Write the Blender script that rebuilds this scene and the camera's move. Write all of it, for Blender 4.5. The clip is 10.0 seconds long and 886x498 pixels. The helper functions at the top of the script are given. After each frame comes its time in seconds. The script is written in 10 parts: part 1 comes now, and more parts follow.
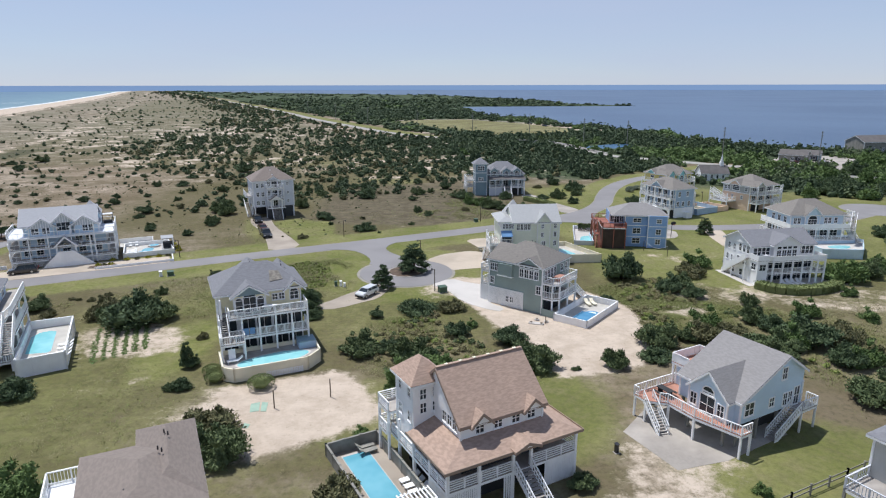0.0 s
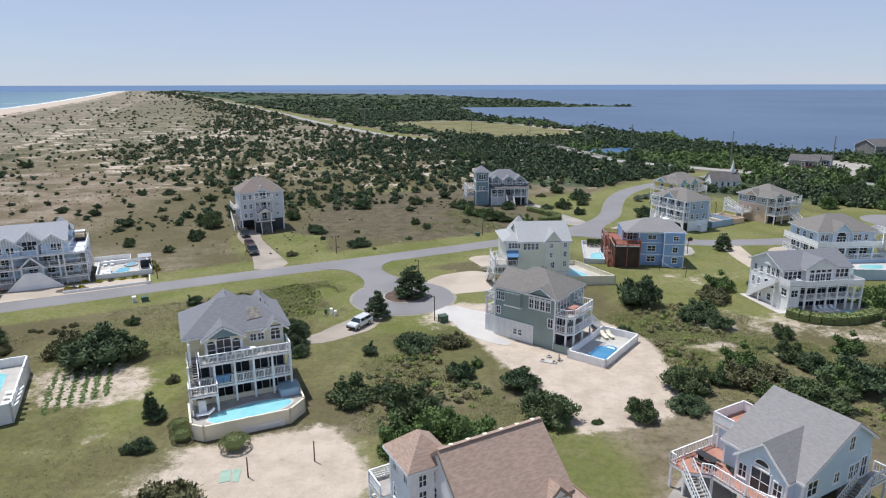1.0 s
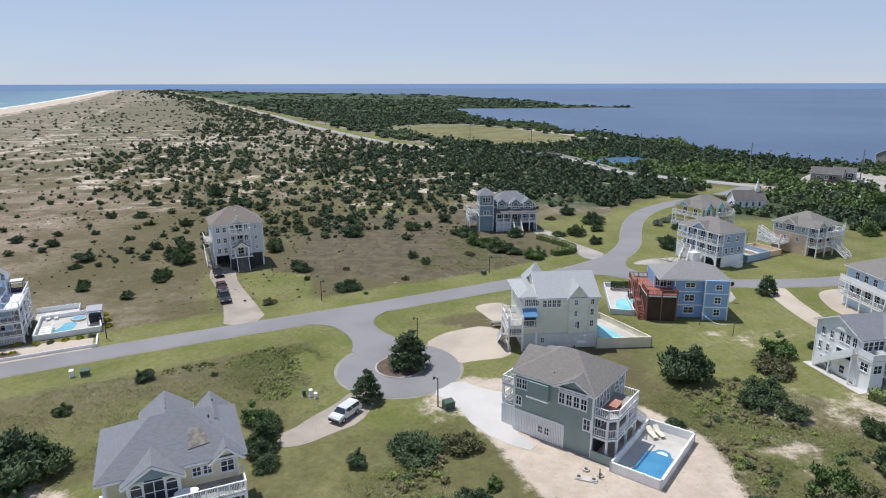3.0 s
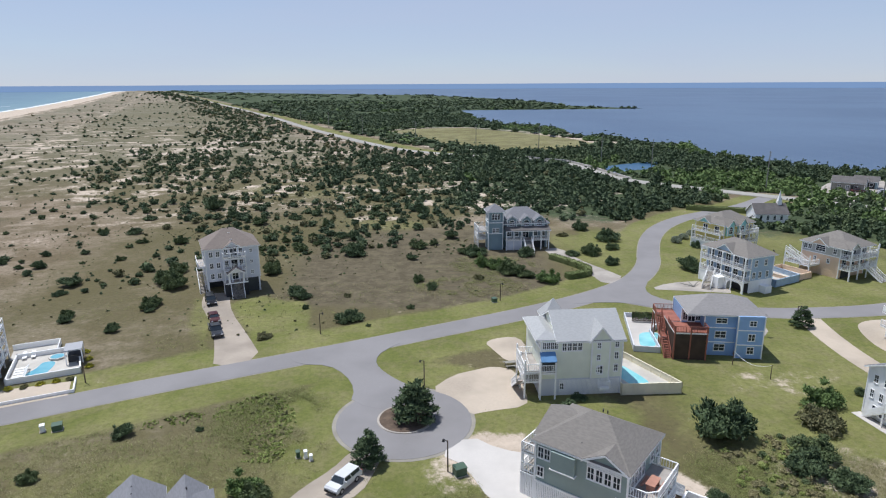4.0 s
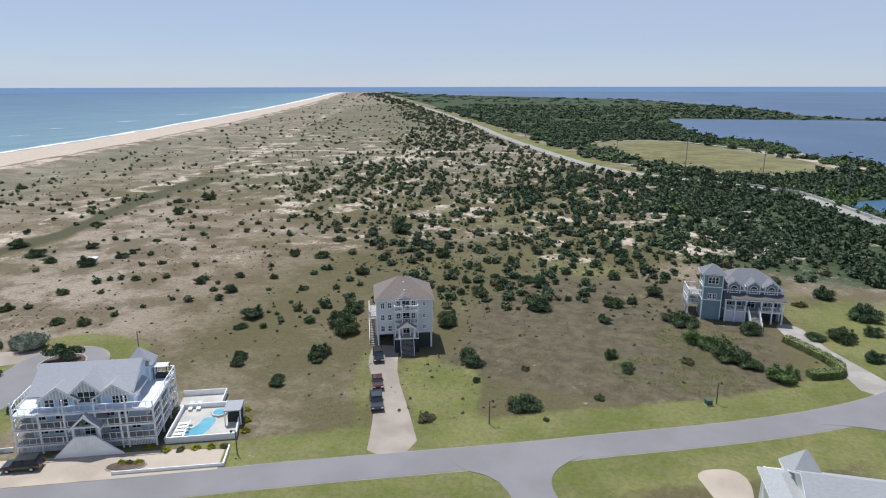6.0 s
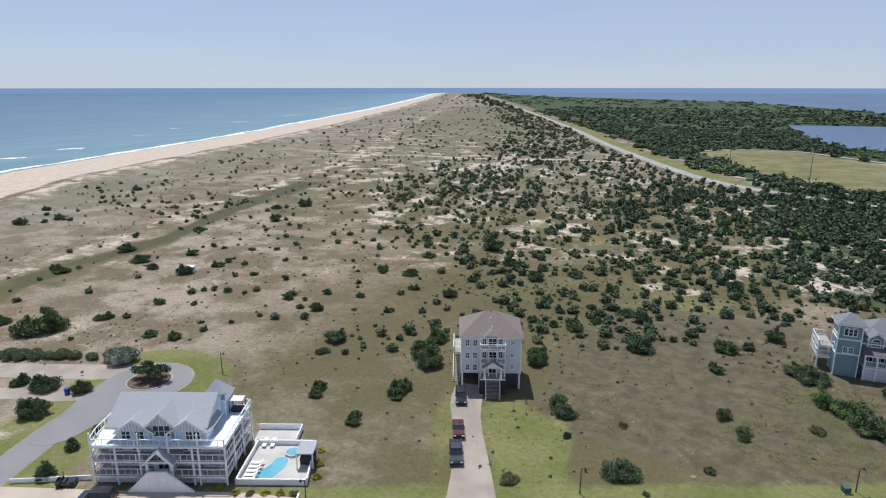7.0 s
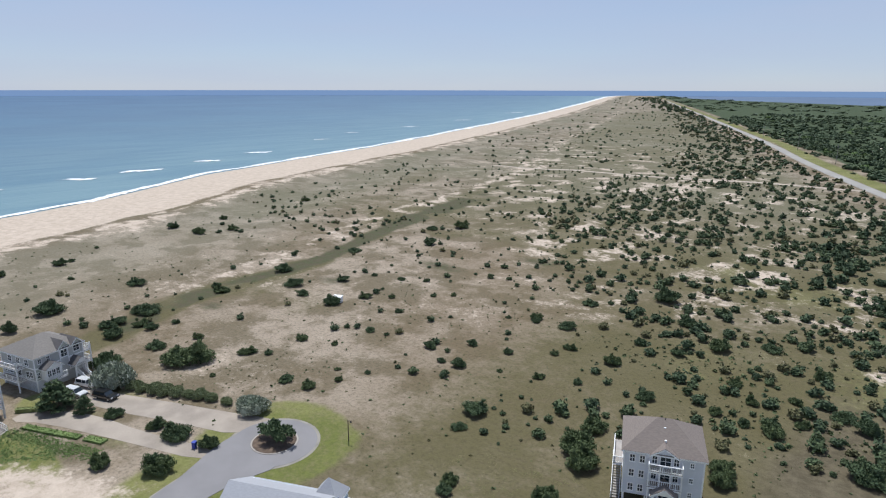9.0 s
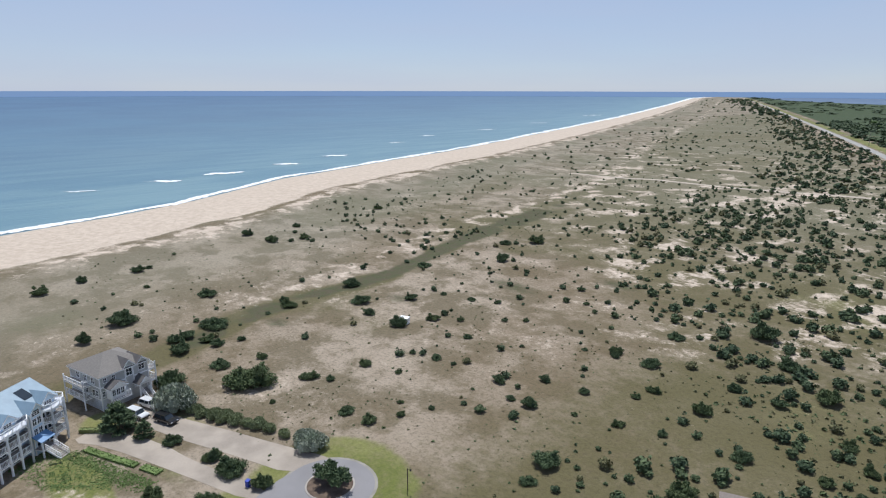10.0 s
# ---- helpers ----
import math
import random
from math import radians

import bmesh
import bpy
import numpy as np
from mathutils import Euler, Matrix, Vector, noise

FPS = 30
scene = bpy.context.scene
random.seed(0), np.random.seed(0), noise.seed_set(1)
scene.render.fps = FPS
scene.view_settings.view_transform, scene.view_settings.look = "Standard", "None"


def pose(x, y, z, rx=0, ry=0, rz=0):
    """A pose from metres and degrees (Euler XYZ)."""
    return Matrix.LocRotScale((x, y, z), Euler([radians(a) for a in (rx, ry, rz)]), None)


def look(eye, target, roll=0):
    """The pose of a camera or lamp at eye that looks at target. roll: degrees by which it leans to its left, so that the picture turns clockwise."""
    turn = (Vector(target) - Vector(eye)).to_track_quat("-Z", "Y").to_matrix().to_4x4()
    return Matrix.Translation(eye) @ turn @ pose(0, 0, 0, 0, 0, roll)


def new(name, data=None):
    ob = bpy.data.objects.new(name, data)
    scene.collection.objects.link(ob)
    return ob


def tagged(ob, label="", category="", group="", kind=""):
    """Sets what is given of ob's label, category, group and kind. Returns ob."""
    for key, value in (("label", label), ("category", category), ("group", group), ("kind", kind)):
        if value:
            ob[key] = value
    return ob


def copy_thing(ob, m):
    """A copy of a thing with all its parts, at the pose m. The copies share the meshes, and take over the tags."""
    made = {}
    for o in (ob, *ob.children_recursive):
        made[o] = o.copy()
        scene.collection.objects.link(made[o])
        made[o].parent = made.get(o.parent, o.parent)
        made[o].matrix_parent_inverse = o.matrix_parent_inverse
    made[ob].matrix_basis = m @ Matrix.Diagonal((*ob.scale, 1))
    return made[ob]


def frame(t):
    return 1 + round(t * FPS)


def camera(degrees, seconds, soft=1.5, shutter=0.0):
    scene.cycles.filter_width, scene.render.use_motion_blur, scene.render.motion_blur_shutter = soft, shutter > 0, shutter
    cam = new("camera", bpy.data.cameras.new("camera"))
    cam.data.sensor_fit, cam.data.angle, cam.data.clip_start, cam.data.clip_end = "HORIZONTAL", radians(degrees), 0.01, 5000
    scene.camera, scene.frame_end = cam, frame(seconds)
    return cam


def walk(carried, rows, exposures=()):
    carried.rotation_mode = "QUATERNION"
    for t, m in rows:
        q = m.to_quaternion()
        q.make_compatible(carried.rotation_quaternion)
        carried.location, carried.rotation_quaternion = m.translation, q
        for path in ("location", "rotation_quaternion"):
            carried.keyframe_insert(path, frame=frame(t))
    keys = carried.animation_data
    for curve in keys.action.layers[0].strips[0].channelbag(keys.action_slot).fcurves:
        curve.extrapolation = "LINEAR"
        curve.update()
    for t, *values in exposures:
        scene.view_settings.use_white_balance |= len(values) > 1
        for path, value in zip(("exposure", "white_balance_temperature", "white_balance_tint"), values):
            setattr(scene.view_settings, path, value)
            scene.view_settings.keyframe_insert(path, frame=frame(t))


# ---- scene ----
cam = camera(70.6, 10.0, 1.15)
# seconds, eye, target, roll
PATH = [
    (0, (-0.053, 1.072, 33.507), (-0.054, 3.007, 33.001), -0.1),
    (0.5, (-0.231, 6.374, 34.034), (-0.228, 8.309, 33.527), -0.1),
    (1, (-0.473, 11.465, 34.773), (-0.467, 13.4, 34.266), -0.1),
    (1.5, (-0.754, 16.619, 35.472), (-0.743, 18.554, 34.964), -0.1),
    (2, (-1.081, 21.667, 36.323), (-1.066, 23.601, 35.815), -0.1),
    (2.5, (-1.321, 26.541, 37.396), (-1.301, 28.474, 36.886), -0.1),
    (4, (-2.058, 40.82, 41.383), (-2.053, 42.754, 40.87), -0.3),
    (4.5, (-2.359, 45.622, 42.863), (-2.466, 47.553, 42.352), -0.3),
    (5, (-2.731, 50.338, 44.616), (-3.02, 52.25, 44.106), -0.3),
    (5.5, (-3.531, 55.571, 46.192), (-3.973, 57.454, 45.684), -0.2),
    (7, (-7.491, 69.287, 51.34), (-8.347, 71.022, 50.835), -0.0),
    (7.5, (-9.348, 73.759, 52.94), (-10.343, 75.419, 52.436), 0.0),
    (8, (-11.657, 78.123, 54.555), (-12.771, 79.707, 54.052), 0.0),
    (8.5, (-14.188, 82.36, 56.18), (-15.392, 83.876, 55.678), 0.0),
    (9, (-17.336, 86.491, 57.738), (-18.614, 87.946, 57.237), 0.1),
    (9.5, (-20.544, 90.21, 59.341), (-21.893, 91.599, 58.84), 0.1),
    (10, (-24.065, 93.804, 60.935), (-25.508, 95.096, 60.435), 0.1),
]
walk(cam, [(t, look(eye, target, roll)) for t, eye, target, roll in PATH], [(0.0, 0.06, 6050, 10), (10.0, -0.02, 5980, 9)])

# ---- world, sun, exposure ----
SUN = Vector((-0.28, 0.23, 0.93)).normalized()
world = bpy.data.worlds.new("sky")
scene.world = world
world.use_nodes = True
wn = world.node_tree
sky = wn.nodes.new("ShaderNodeTexSky")
sky.sky_type = "NISHITA"
sky.sun_disc = False
sky.sun_elevation = math.asin(SUN.z)
sky.sun_rotation = math.atan2(SUN.x, SUN.y)
sky.air_density, sky.dust_density, sky.ozone_density = 1.0, 0.3, 3.0
sky.altitude = 1500
wn.nodes["Background"].inputs["Strength"].default_value = 0.098
haze = wn.nodes.new("ShaderNodeMix")
haze.data_type = "RGBA"
wisp_at = wn.nodes.new("ShaderNodeTexCoord")
wisp_map = wn.nodes.new("ShaderNodeMapping")
wisp_map.inputs["Scale"].default_value = (1.0, 1.0, 7.0)
wisp = wn.nodes.new("ShaderNodeTexNoise")
wisp.inputs["Scale"].default_value, wisp.inputs["Detail"].default_value = 2.2, 6.0
wisp_fac = wn.nodes.new("ShaderNodeMapRange")
for name, value in (("From Min", 0.35), ("From Max", 0.75), ("To Min", 0.92), ("To Max", 1.22)):
    wisp_fac.inputs[name].default_value = value
wn.links.new(wisp_at.outputs["Generated"], wisp_map.inputs["Vector"])
wn.links.new(wisp_map.outputs["Vector"], wisp.inputs["Vector"])
wn.links.new(wisp.outputs["Fac"], wisp_fac.inputs["Value"])
# the haze thins towards the zenith
haze_up = wn.nodes.new("ShaderNodeSeparateXYZ")
wn.links.new(wisp_at.outputs["Generated"], haze_up.inputs["Vector"])
haze_fall = wn.nodes.new("ShaderNodeMapRange")
haze_fall.interpolation_type = "SMOOTHSTEP"
for name, value in (("From Min", 0.0), ("From Max", 1.0), ("To Min", 0.68), ("To Max", 0.16)):
    haze_fall.inputs[name].default_value = value
wn.links.new(haze_up.outputs["Z"], haze_fall.inputs["Value"])
haze_fac = wn.nodes.new("ShaderNodeMath")
haze_fac.operation = "MULTIPLY"
wn.links.new(haze_fall.outputs["Result"], haze_fac.inputs[0])
wn.links.new(wisp_fac.outputs["Result"], haze_fac.inputs[1])
wn.links.new(haze_fac.outputs["Value"], haze.inputs["Factor"])
haze.inputs["B"].default_value = (5.15, 5.55, 6.80, 1)
wn.links.new(sky.outputs["Color"], haze.inputs["A"])
wn.links.new(haze.outputs["Result"], wn.nodes["Background"].inputs["Color"])
sun = new("sun", bpy.data.lights.new("sun", "SUN"))
sun.data.energy, sun.data.angle, sun.data.color = 4.15, radians(0.53), (1.0, 0.95, 0.88)
sun.matrix_world = look(SUN * 300, (0, 0, 0))
scene.view_settings.exposure = 0.0


# ---- materials ----
def tree_of(name):
    m = bpy.data.materials.new(name)
    m.use_nodes = True
    return m, m.node_tree, m.node_tree.nodes["Principled BSDF"]


def noise_node(nt, scale, detail=4.0, rough=0.55, coord="Object"):
    tc = nt.nodes.new("ShaderNodeTexCoord")
    n = nt.nodes.new("ShaderNodeTexNoise")
    n.inputs["Scale"].default_value = scale
    n.inputs["Detail"].default_value = detail
    n.inputs["Roughness"].default_value = rough
    nt.links.new(tc.outputs[coord], n.inputs["Vector"])
    return n


def ramp(nt, fac, lo, hi):
    r = nt.nodes.new("ShaderNodeMapRange")
    r.interpolation_type = "SMOOTHSTEP"
    r.inputs["From Min"].default_value, r.inputs["From Max"].default_value = lo, hi
    nt.links.new(fac, r.inputs["Value"])
    return r.outputs["Result"]


def mix(nt, fac, a, b, kind="MIX"):
    m = nt.nodes.new("ShaderNodeMix")
    m.data_type, m.blend_type = "RGBA", kind
    for sock, v in ((m.inputs["Factor"], fac), (m.inputs["A"], a), (m.inputs["B"], b)):
        if isinstance(v, (int, float)):
            sock.default_value = v
        elif isinstance(v, tuple):
            sock.default_value = (*v, 1)
        else:
            nt.links.new(v, sock)
    return m.outputs["Result"]


def math_node(nt, op, a, b):
    m = nt.nodes.new("ShaderNodeMath")
    m.operation = op
    for sock, v in zip(m.inputs, (a, b)):
        if isinstance(v, (int, float)):
            sock.default_value = v
        else:
            nt.links.new(v, sock)
    return m.outputs["Value"]


def bump(nt, bsdf, height, strength, distance):
    b = nt.nodes.new("ShaderNodeBump")
    b.inputs["Strength"].default_value, b.inputs["Distance"].default_value = strength, distance
    nt.links.new(height, b.inputs["Height"])
    nt.links.new(b.outputs["Normal"], bsdf.inputs["Normal"])


def surface(name, colour, rough=0.7, vary=0.18, coarse=0.35, fine=6.0, relief=0.0, metal=0.0, board=0.0, tint=None):
    """Two scales of variation round one colour; board: spacing of horizontal siding laps."""
    m, nt, bsdf = tree_of(name)
    big, small = noise_node(nt, coarse, 3), noise_node(nt, fine, 5)
    dark = tuple(c * (1 - vary) for c in colour)
    light = tint or tuple(min(1, c * (1 + vary)) for c in colour)
    c = mix(nt, ramp(nt, big.outputs["Fac"], 0.35, 0.65), dark, light)
    c = mix(nt, ramp(nt, small.outputs["Fac"], 0.3, 0.7), c, mix(nt, 0.5, c, colour), "MIX")
    nt.links.new(c, bsdf.inputs["Base Color"])
    bsdf.inputs["Roughness"].default_value, bsdf.inputs["Metallic"].default_value = rough, metal
    if board:
        tc = nt.nodes.new("ShaderNodeTexCoord")
        w = nt.nodes.new("ShaderNodeTexWave")
        w.bands_direction, w.wave_profile = "Z", "SAW"
        w.inputs["Scale"].default_value = 0.314 / board
        w.inputs["Distortion"].default_value = 0.0
        nt.links.new(tc.outputs["Object"], w.inputs["Vector"])
        bump(nt, bsdf, w.outputs["Fac"], 0.7, 0.03)
    elif relief:
        bump(nt, bsdf, small.outputs["Fac"], 0.6, relief)
    return m


WHITE = surface("white_paint", (0.90, 0.90, 0.89), 0.55, 0.05, 0.6, 9)
TRIM = surface("white_trim", (0.90, 0.90, 0.89), 0.5, 0.04, 0.8, 12)
YELLOW = surface("pale_yellow_siding", (0.86, 0.80, 0.55), 0.65, 0.07, board=0.16)
CREAM = surface("pale_green_cream_siding", (0.86, 0.88, 0.76), 0.65, 0.06, board=0.16)
SAGE = surface("sage_grey_siding", (0.28, 0.355, 0.335), 0.65, 0.08, board=0.16)
BLUE = surface("blue_siding", (0.29, 0.45, 0.72), 0.65, 0.07, board=0.16)
PALE_BLUE = surface("pale_blue_siding", (0.62, 0.76, 0.87), 0.65, 0.06, board=0.16)
GREY_BLUE = surface("grey_blue_siding", (0.23, 0.32, 0.36), 0.65, 0.09, board=0.16)
LILAC = surface("pale_grey_siding", (0.70, 0.72, 0.77), 0.65, 0.05, board=0.16)
DUSTY = surface("dusty_blue_siding", (0.40, 0.52, 0.66), 0.65, 0.07, board=0.16)
PEACH = surface("peach_siding", (0.82, 0.61, 0.44), 0.65, 0.06, board=0.16)
GOLD = surface("mustard_siding", (0.68, 0.58, 0.20), 0.65, 0.08, board=0.16)
TURQUOISE = surface("turquoise_siding", (0.30, 0.62, 0.66), 0.65, 0.06, board=0.16)
BEIGE = surface("beige_grey_siding", (0.50, 0.505, 0.485), 0.65, 0.07, board=0.16)
STRIPED = surface("board_and_batten_gable", (0.60, 0.63, 0.66), 0.6, 0.10, 0.8, 6)
STUCCO = surface("cream_panel", (0.80, 0.74, 0.57), 0.75, 0.07, 0.5, 8)
def shingle(name, colour, vary=0.07, rough=0.9):
    """Courses of shingles: fine tab-to-tab change along each course, laps as relief, faint weathering."""
    m, nt, bsdf = tree_of(name)
    tc = nt.nodes.new("ShaderNodeTexCoord")
    mp = nt.nodes.new("ShaderNodeMapping")
    mp.inputs["Scale"].default_value = (2.2, 2.2, 11)
    nt.links.new(tc.outputs["Object"], mp.inputs["Vector"])
    tabs = nt.nodes.new("ShaderNodeTexNoise")
    tabs.inputs["Scale"].default_value, tabs.inputs["Detail"].default_value = 1.0, 4.0
    nt.links.new(mp.outputs["Vector"], tabs.inputs["Vector"])
    big = noise_node(nt, 0.22, 3)
    c = mix(nt, ramp(nt, tabs.outputs["Fac"], 0.34, 0.66), tuple(k * (1 - 1.9 * vary) for k in colour), tuple(k * (1 + 1.5 * vary) for k in colour))
    c = mix(nt, ramp(nt, big.outputs["Fac"], 0.35, 0.65), mix(nt, vary, c, (0.05, 0.05, 0.05)), c)
    nt.links.new(c, bsdf.inputs["Base Color"])
    bsdf.inputs["Roughness"].default_value = rough
    w = nt.nodes.new("ShaderNodeTexWave")
    w.bands_direction, w.wave_profile = "Z", "SAW"
    w.inputs["Scale"].default_value = 0.314 / 0.11
    nt.links.new(tc.outputs["Object"], w.inputs["Vector"])
    bump(nt, bsdf, math_node(nt, "ADD", w.outputs["Fac"], tabs.outputs["Fac"]), 0.28, 0.02)
    return m


ROOF_GREY = shingle("grey_shingle", (0.212, 0.214, 0.230), 0.045)
ROOF_PALE = shingle("pale_grey_roofing", (0.40, 0.405, 0.405), 0.03)
ROOF_MID = shingle("mid_grey_shingle", (0.275, 0.262, 0.255), 0.045)
ROOF_LIGHT = shingle("light_grey_roofing", (0.385, 0.39, 0.41), 0.025)
ROOF_TAUPE = shingle("taupe_shingle", (0.215, 0.197, 0.176), 0.05)
ROOF_WARM = shingle("warm_brown_shingle", (0.228, 0.190, 0.164), 0.05)
ROOF_BROWN = shingle("reddish_brown_shingle", (0.42, 0.30, 0.232), 0.075)
ROOF_DARK = surface("dark_grey_shingle", (0.13, 0.12, 0.115), 0.88, 0.15, 0.5, 7, 0.02)
WORN = surface("lichen_stained_shingle", (0.22, 0.20, 0.17), 0.9, 0.35, 2.5, 9, 0.02)
FASCIA_BROWN = surface("brown_painted_fascia", (0.30, 0.225, 0.175), 0.7, 0.1, 0.8, 9)
ROOF_BLUE = surface("pale_blue_metal_roofing", (0.24, 0.33, 0.40), 0.45, 0.08, 0.5, 5)
AWNING = surface("blue_metal_roofing", (0.13, 0.27, 0.48), 0.4, 0.1, 0.5, 5)
DECKING = surface("weathered_decking", (0.36, 0.33, 0.30), 0.8, 0.16, 0.8, 9, 0.01)
RED_DECK = surface("red_stained_decking", (0.42, 0.21, 0.15), 0.75, 0.16, 0.8, 9, 0.01)
STAIN = surface("dark_red_stained_timber", (0.30, 0.11, 0.075), 0.7, 0.2, 0.8, 9, 0.01)
GREY_WOOD = surface("weathered_grey_timber", (0.26, 0.25, 0.22), 0.85, 0.2, 0.8, 9, 0.015)
POLE_WOOD = surface("creosoted_pole_timber", (0.12, 0.09, 0.065), 0.85, 0.2, 1.0, 10, 0.01)
TARP = surface("faded_green_tarp", (0.30, 0.42, 0.33), 0.7, 0.15, 0.8, 6)
# Near-black paint for the shade under houses and in openings; dark furniture too.
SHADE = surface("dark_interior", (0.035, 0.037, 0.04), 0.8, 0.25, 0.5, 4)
BROWN_SCREEN = surface("dark_brown_screen", (0.05, 0.03, 0.022), 0.7, 0.25, 0.6, 5)
# Dark porch screens; also paints the tall house's carport shade.
SCREEN = surface("dark_insect_screen", (0.045, 0.052, 0.055), 0.6, 0.2, 0.5, 4)
CONCRETE = surface("pale_concrete", (0.37, 0.335, 0.295), 0.85, 0.20, 0.22, 3, 0.01)
WHITE_CONCRETE = surface("new_white_concrete", (0.53, 0.50, 0.465), 0.8, 0.10, 0.15, 4, 0.008)
POOL_DECK = surface("pool_deck_concrete", (0.50, 0.475, 0.43), 0.75, 0.12, 0.4, 6, 0.006)
DRIVE = surface("tan_worn_concrete", (0.35, 0.300, 0.245), 0.9, 0.18, 0.16, 3, 0.01)
SAND_LOT = surface("raked_sand", (0.46, 0.39, 0.31), 0.95, 0.16, 0.12, 2.5, 0.03)
ASPHALT = surface("sunbleached_asphalt", (0.235, 0.225, 0.225), 0.88, 0.09, 0.1, 3, 0.008)
EDGE = surface("pale_road_edge", (0.28, 0.26, 0.22), 0.9, 0.15, 0.4, 4, 0.01)
HIGHWAY = surface("highway_asphalt", (0.33, 0.315, 0.285), 0.88, 0.1, 0.05, 2, 0.008)
MULCH = surface("brown_mulch", (0.12, 0.085, 0.06), 0.95, 0.3, 0.8, 6, 0.05)
BARK = surface("rough_bark", (0.11, 0.085, 0.06), 0.9, 0.3, 1.0, 9, 0.03)
CHROME = surface("dull_metal", (0.5, 0.5, 0.5), 0.35, 0.05, 1, 8, 0, 0.9)
RUBBER = surface("black_rubber", (0.02, 0.02, 0.02), 0.8, 0.1, 1, 8)
PLASTIC_BLUE = surface("blue_plastic", (0.03, 0.06, 0.4), 0.45, 0.05, 1, 8)
GREEN_BOX = surface("green_enamel", (0.06, 0.11, 0.07), 0.5, 0.1, 1, 8)
LAMP_BLACK = surface("black_enamel", (0.03, 0.03, 0.035), 0.45, 0.1, 1, 8)
RED_TAIL = surface("red_lens", (0.4, 0.02, 0.02), 0.3, 0.05, 1, 8)


def glossy(name, colour, rough, coat=0.0):
    m, nt, bsdf = tree_of(name)
    n = noise_node(nt, 0.9, 3)
    nt.links.new(mix(nt, n.outputs["Fac"], tuple(c * 0.8 for c in colour), tuple(min(1, c * 1.15) for c in colour)), bsdf.inputs["Base Color"])
    bsdf.inputs["Roughness"].default_value = rough
    bsdf.inputs["Coat Weight"].default_value = coat
    return m


GLASS = glossy("window_glass", (0.035, 0.045, 0.055), 0.06)
PAINT_BLACK = glossy("black_car_paint", (0.012, 0.013, 0.016), 0.3, 1.0)
PAINT_WHITE = glossy("white_car_paint", (0.72, 0.73, 0.74), 0.3, 1.0)
PAINT_RED = glossy("red_car_paint", (0.085, 0.018, 0.017), 0.3, 1.0)
PAINT_GREY = glossy("dark_grey_car_paint", (0.04, 0.043, 0.05), 0.3, 1.0)
LAMP_GLASS = glossy("headlight_glass", (0.6, 0.62, 0.64), 0.1)


def pool_material(name, dark, light):
    m, nt, bsdf = tree_of(name)
    n, f = noise_node(nt, 0.35, 2), noise_node(nt, 2.2, 2)
    nt.links.new(mix(nt, ramp(nt, n.outputs["Fac"], 0.3, 0.7), dark, light), bsdf.inputs["Base Color"])
    bsdf.inputs["Roughness"].default_value = 0.08
    bump(nt, bsdf, f.outputs["Fac"], 0.15, 0.04)
    return m


POOL = pool_material("pool_water", (0.13, 0.38, 0.48), (0.20, 0.47, 0.56))
POOL_PALE = pool_material("turquoise_pool_water", (0.20, 0.54, 0.58), (0.32, 0.66, 0.68))
POOL_DEEP = pool_material("deep_blue_pool_water", (0.05, 0.21, 0.38), (0.09, 0.28, 0.46))


def sea_material(name, dark, light):
    m, nt, bsdf = tree_of(name)
    tc = nt.nodes.new("ShaderNodeTexCoord")
    mp = nt.nodes.new("ShaderNodeMapping")
    mp.inputs["Rotation"].default_value[2] = radians(-20)
    mp.inputs["Scale"].default_value = (0.06, 0.012, 1)
    nt.links.new(tc.outputs["Object"], mp.inputs["Vector"])
    swell = nt.nodes.new("ShaderNodeTexNoise")
    swell.inputs["Scale"].default_value, swell.inputs["Detail"].default_value = 1.0, 5.0
    nt.links.new(mp.outputs["Vector"], swell.inputs["Vector"])
    chop = noise_node(nt, 0.35, 4)
    broad = noise_node(nt, 0.004, 3)
    shallow = nt.nodes.new("ShaderNodeAttribute")
    shallow.attribute_name = "shallow"
    deep = mix(nt, ramp(nt, broad.outputs["Fac"], 0.35, 0.65), dark, light)
    near = mix(nt, ramp(nt, swell.outputs["Fac"], 0.35, 0.65), (0.115, 0.215, 0.262), (0.165, 0.270, 0.300))
    c = mix(nt, shallow.outputs["Fac"], deep, near)
    nt.links.new(c, bsdf.inputs["Base Color"])
    bsdf.inputs["Roughness"].default_value = 0.42
    bsdf.inputs["Specular IOR Level"].default_value = 0.35
    h = math_node(nt, "ADD", swell.outputs["Fac"], math_node(nt, "MULTIPLY", chop.outputs["Fac"], 0.35))
    bump(nt, bsdf, h, 0.55, 1.2)
    return m


SEA = sea_material("sea_water", (0.036, 0.098, 0.185), (0.052, 0.130, 0.222))
SOUND_SEA = sea_material("sound_water", (0.068, 0.112, 0.186), (0.090, 0.142, 0.224))


def foam_material():
    m, nt, bsdf = tree_of("sea_foam")
    a, b = noise_node(nt, 0.16, 5, 0.7), noise_node(nt, 0.9, 4)
    edge = nt.nodes.new("ShaderNodeAttribute")
    edge.attribute_name = "body"
    v = math_node(nt, "ADD", edge.outputs["Fac"], math_node(nt, "MULTIPLY", math_node(nt, "SUBTRACT", a.outputs["Fac"], 0.5), 1.5))
    nt.links.new(ramp(nt, v, 0.35, 0.6), bsdf.inputs["Alpha"])
    nt.links.new(mix(nt, b.outputs["Fac"], (0.72, 0.75, 0.77), (0.9, 0.91, 0.91)), bsdf.inputs["Base Color"])
    bsdf.inputs["Roughness"].default_value = 0.9
    return m


FOAM = foam_material()


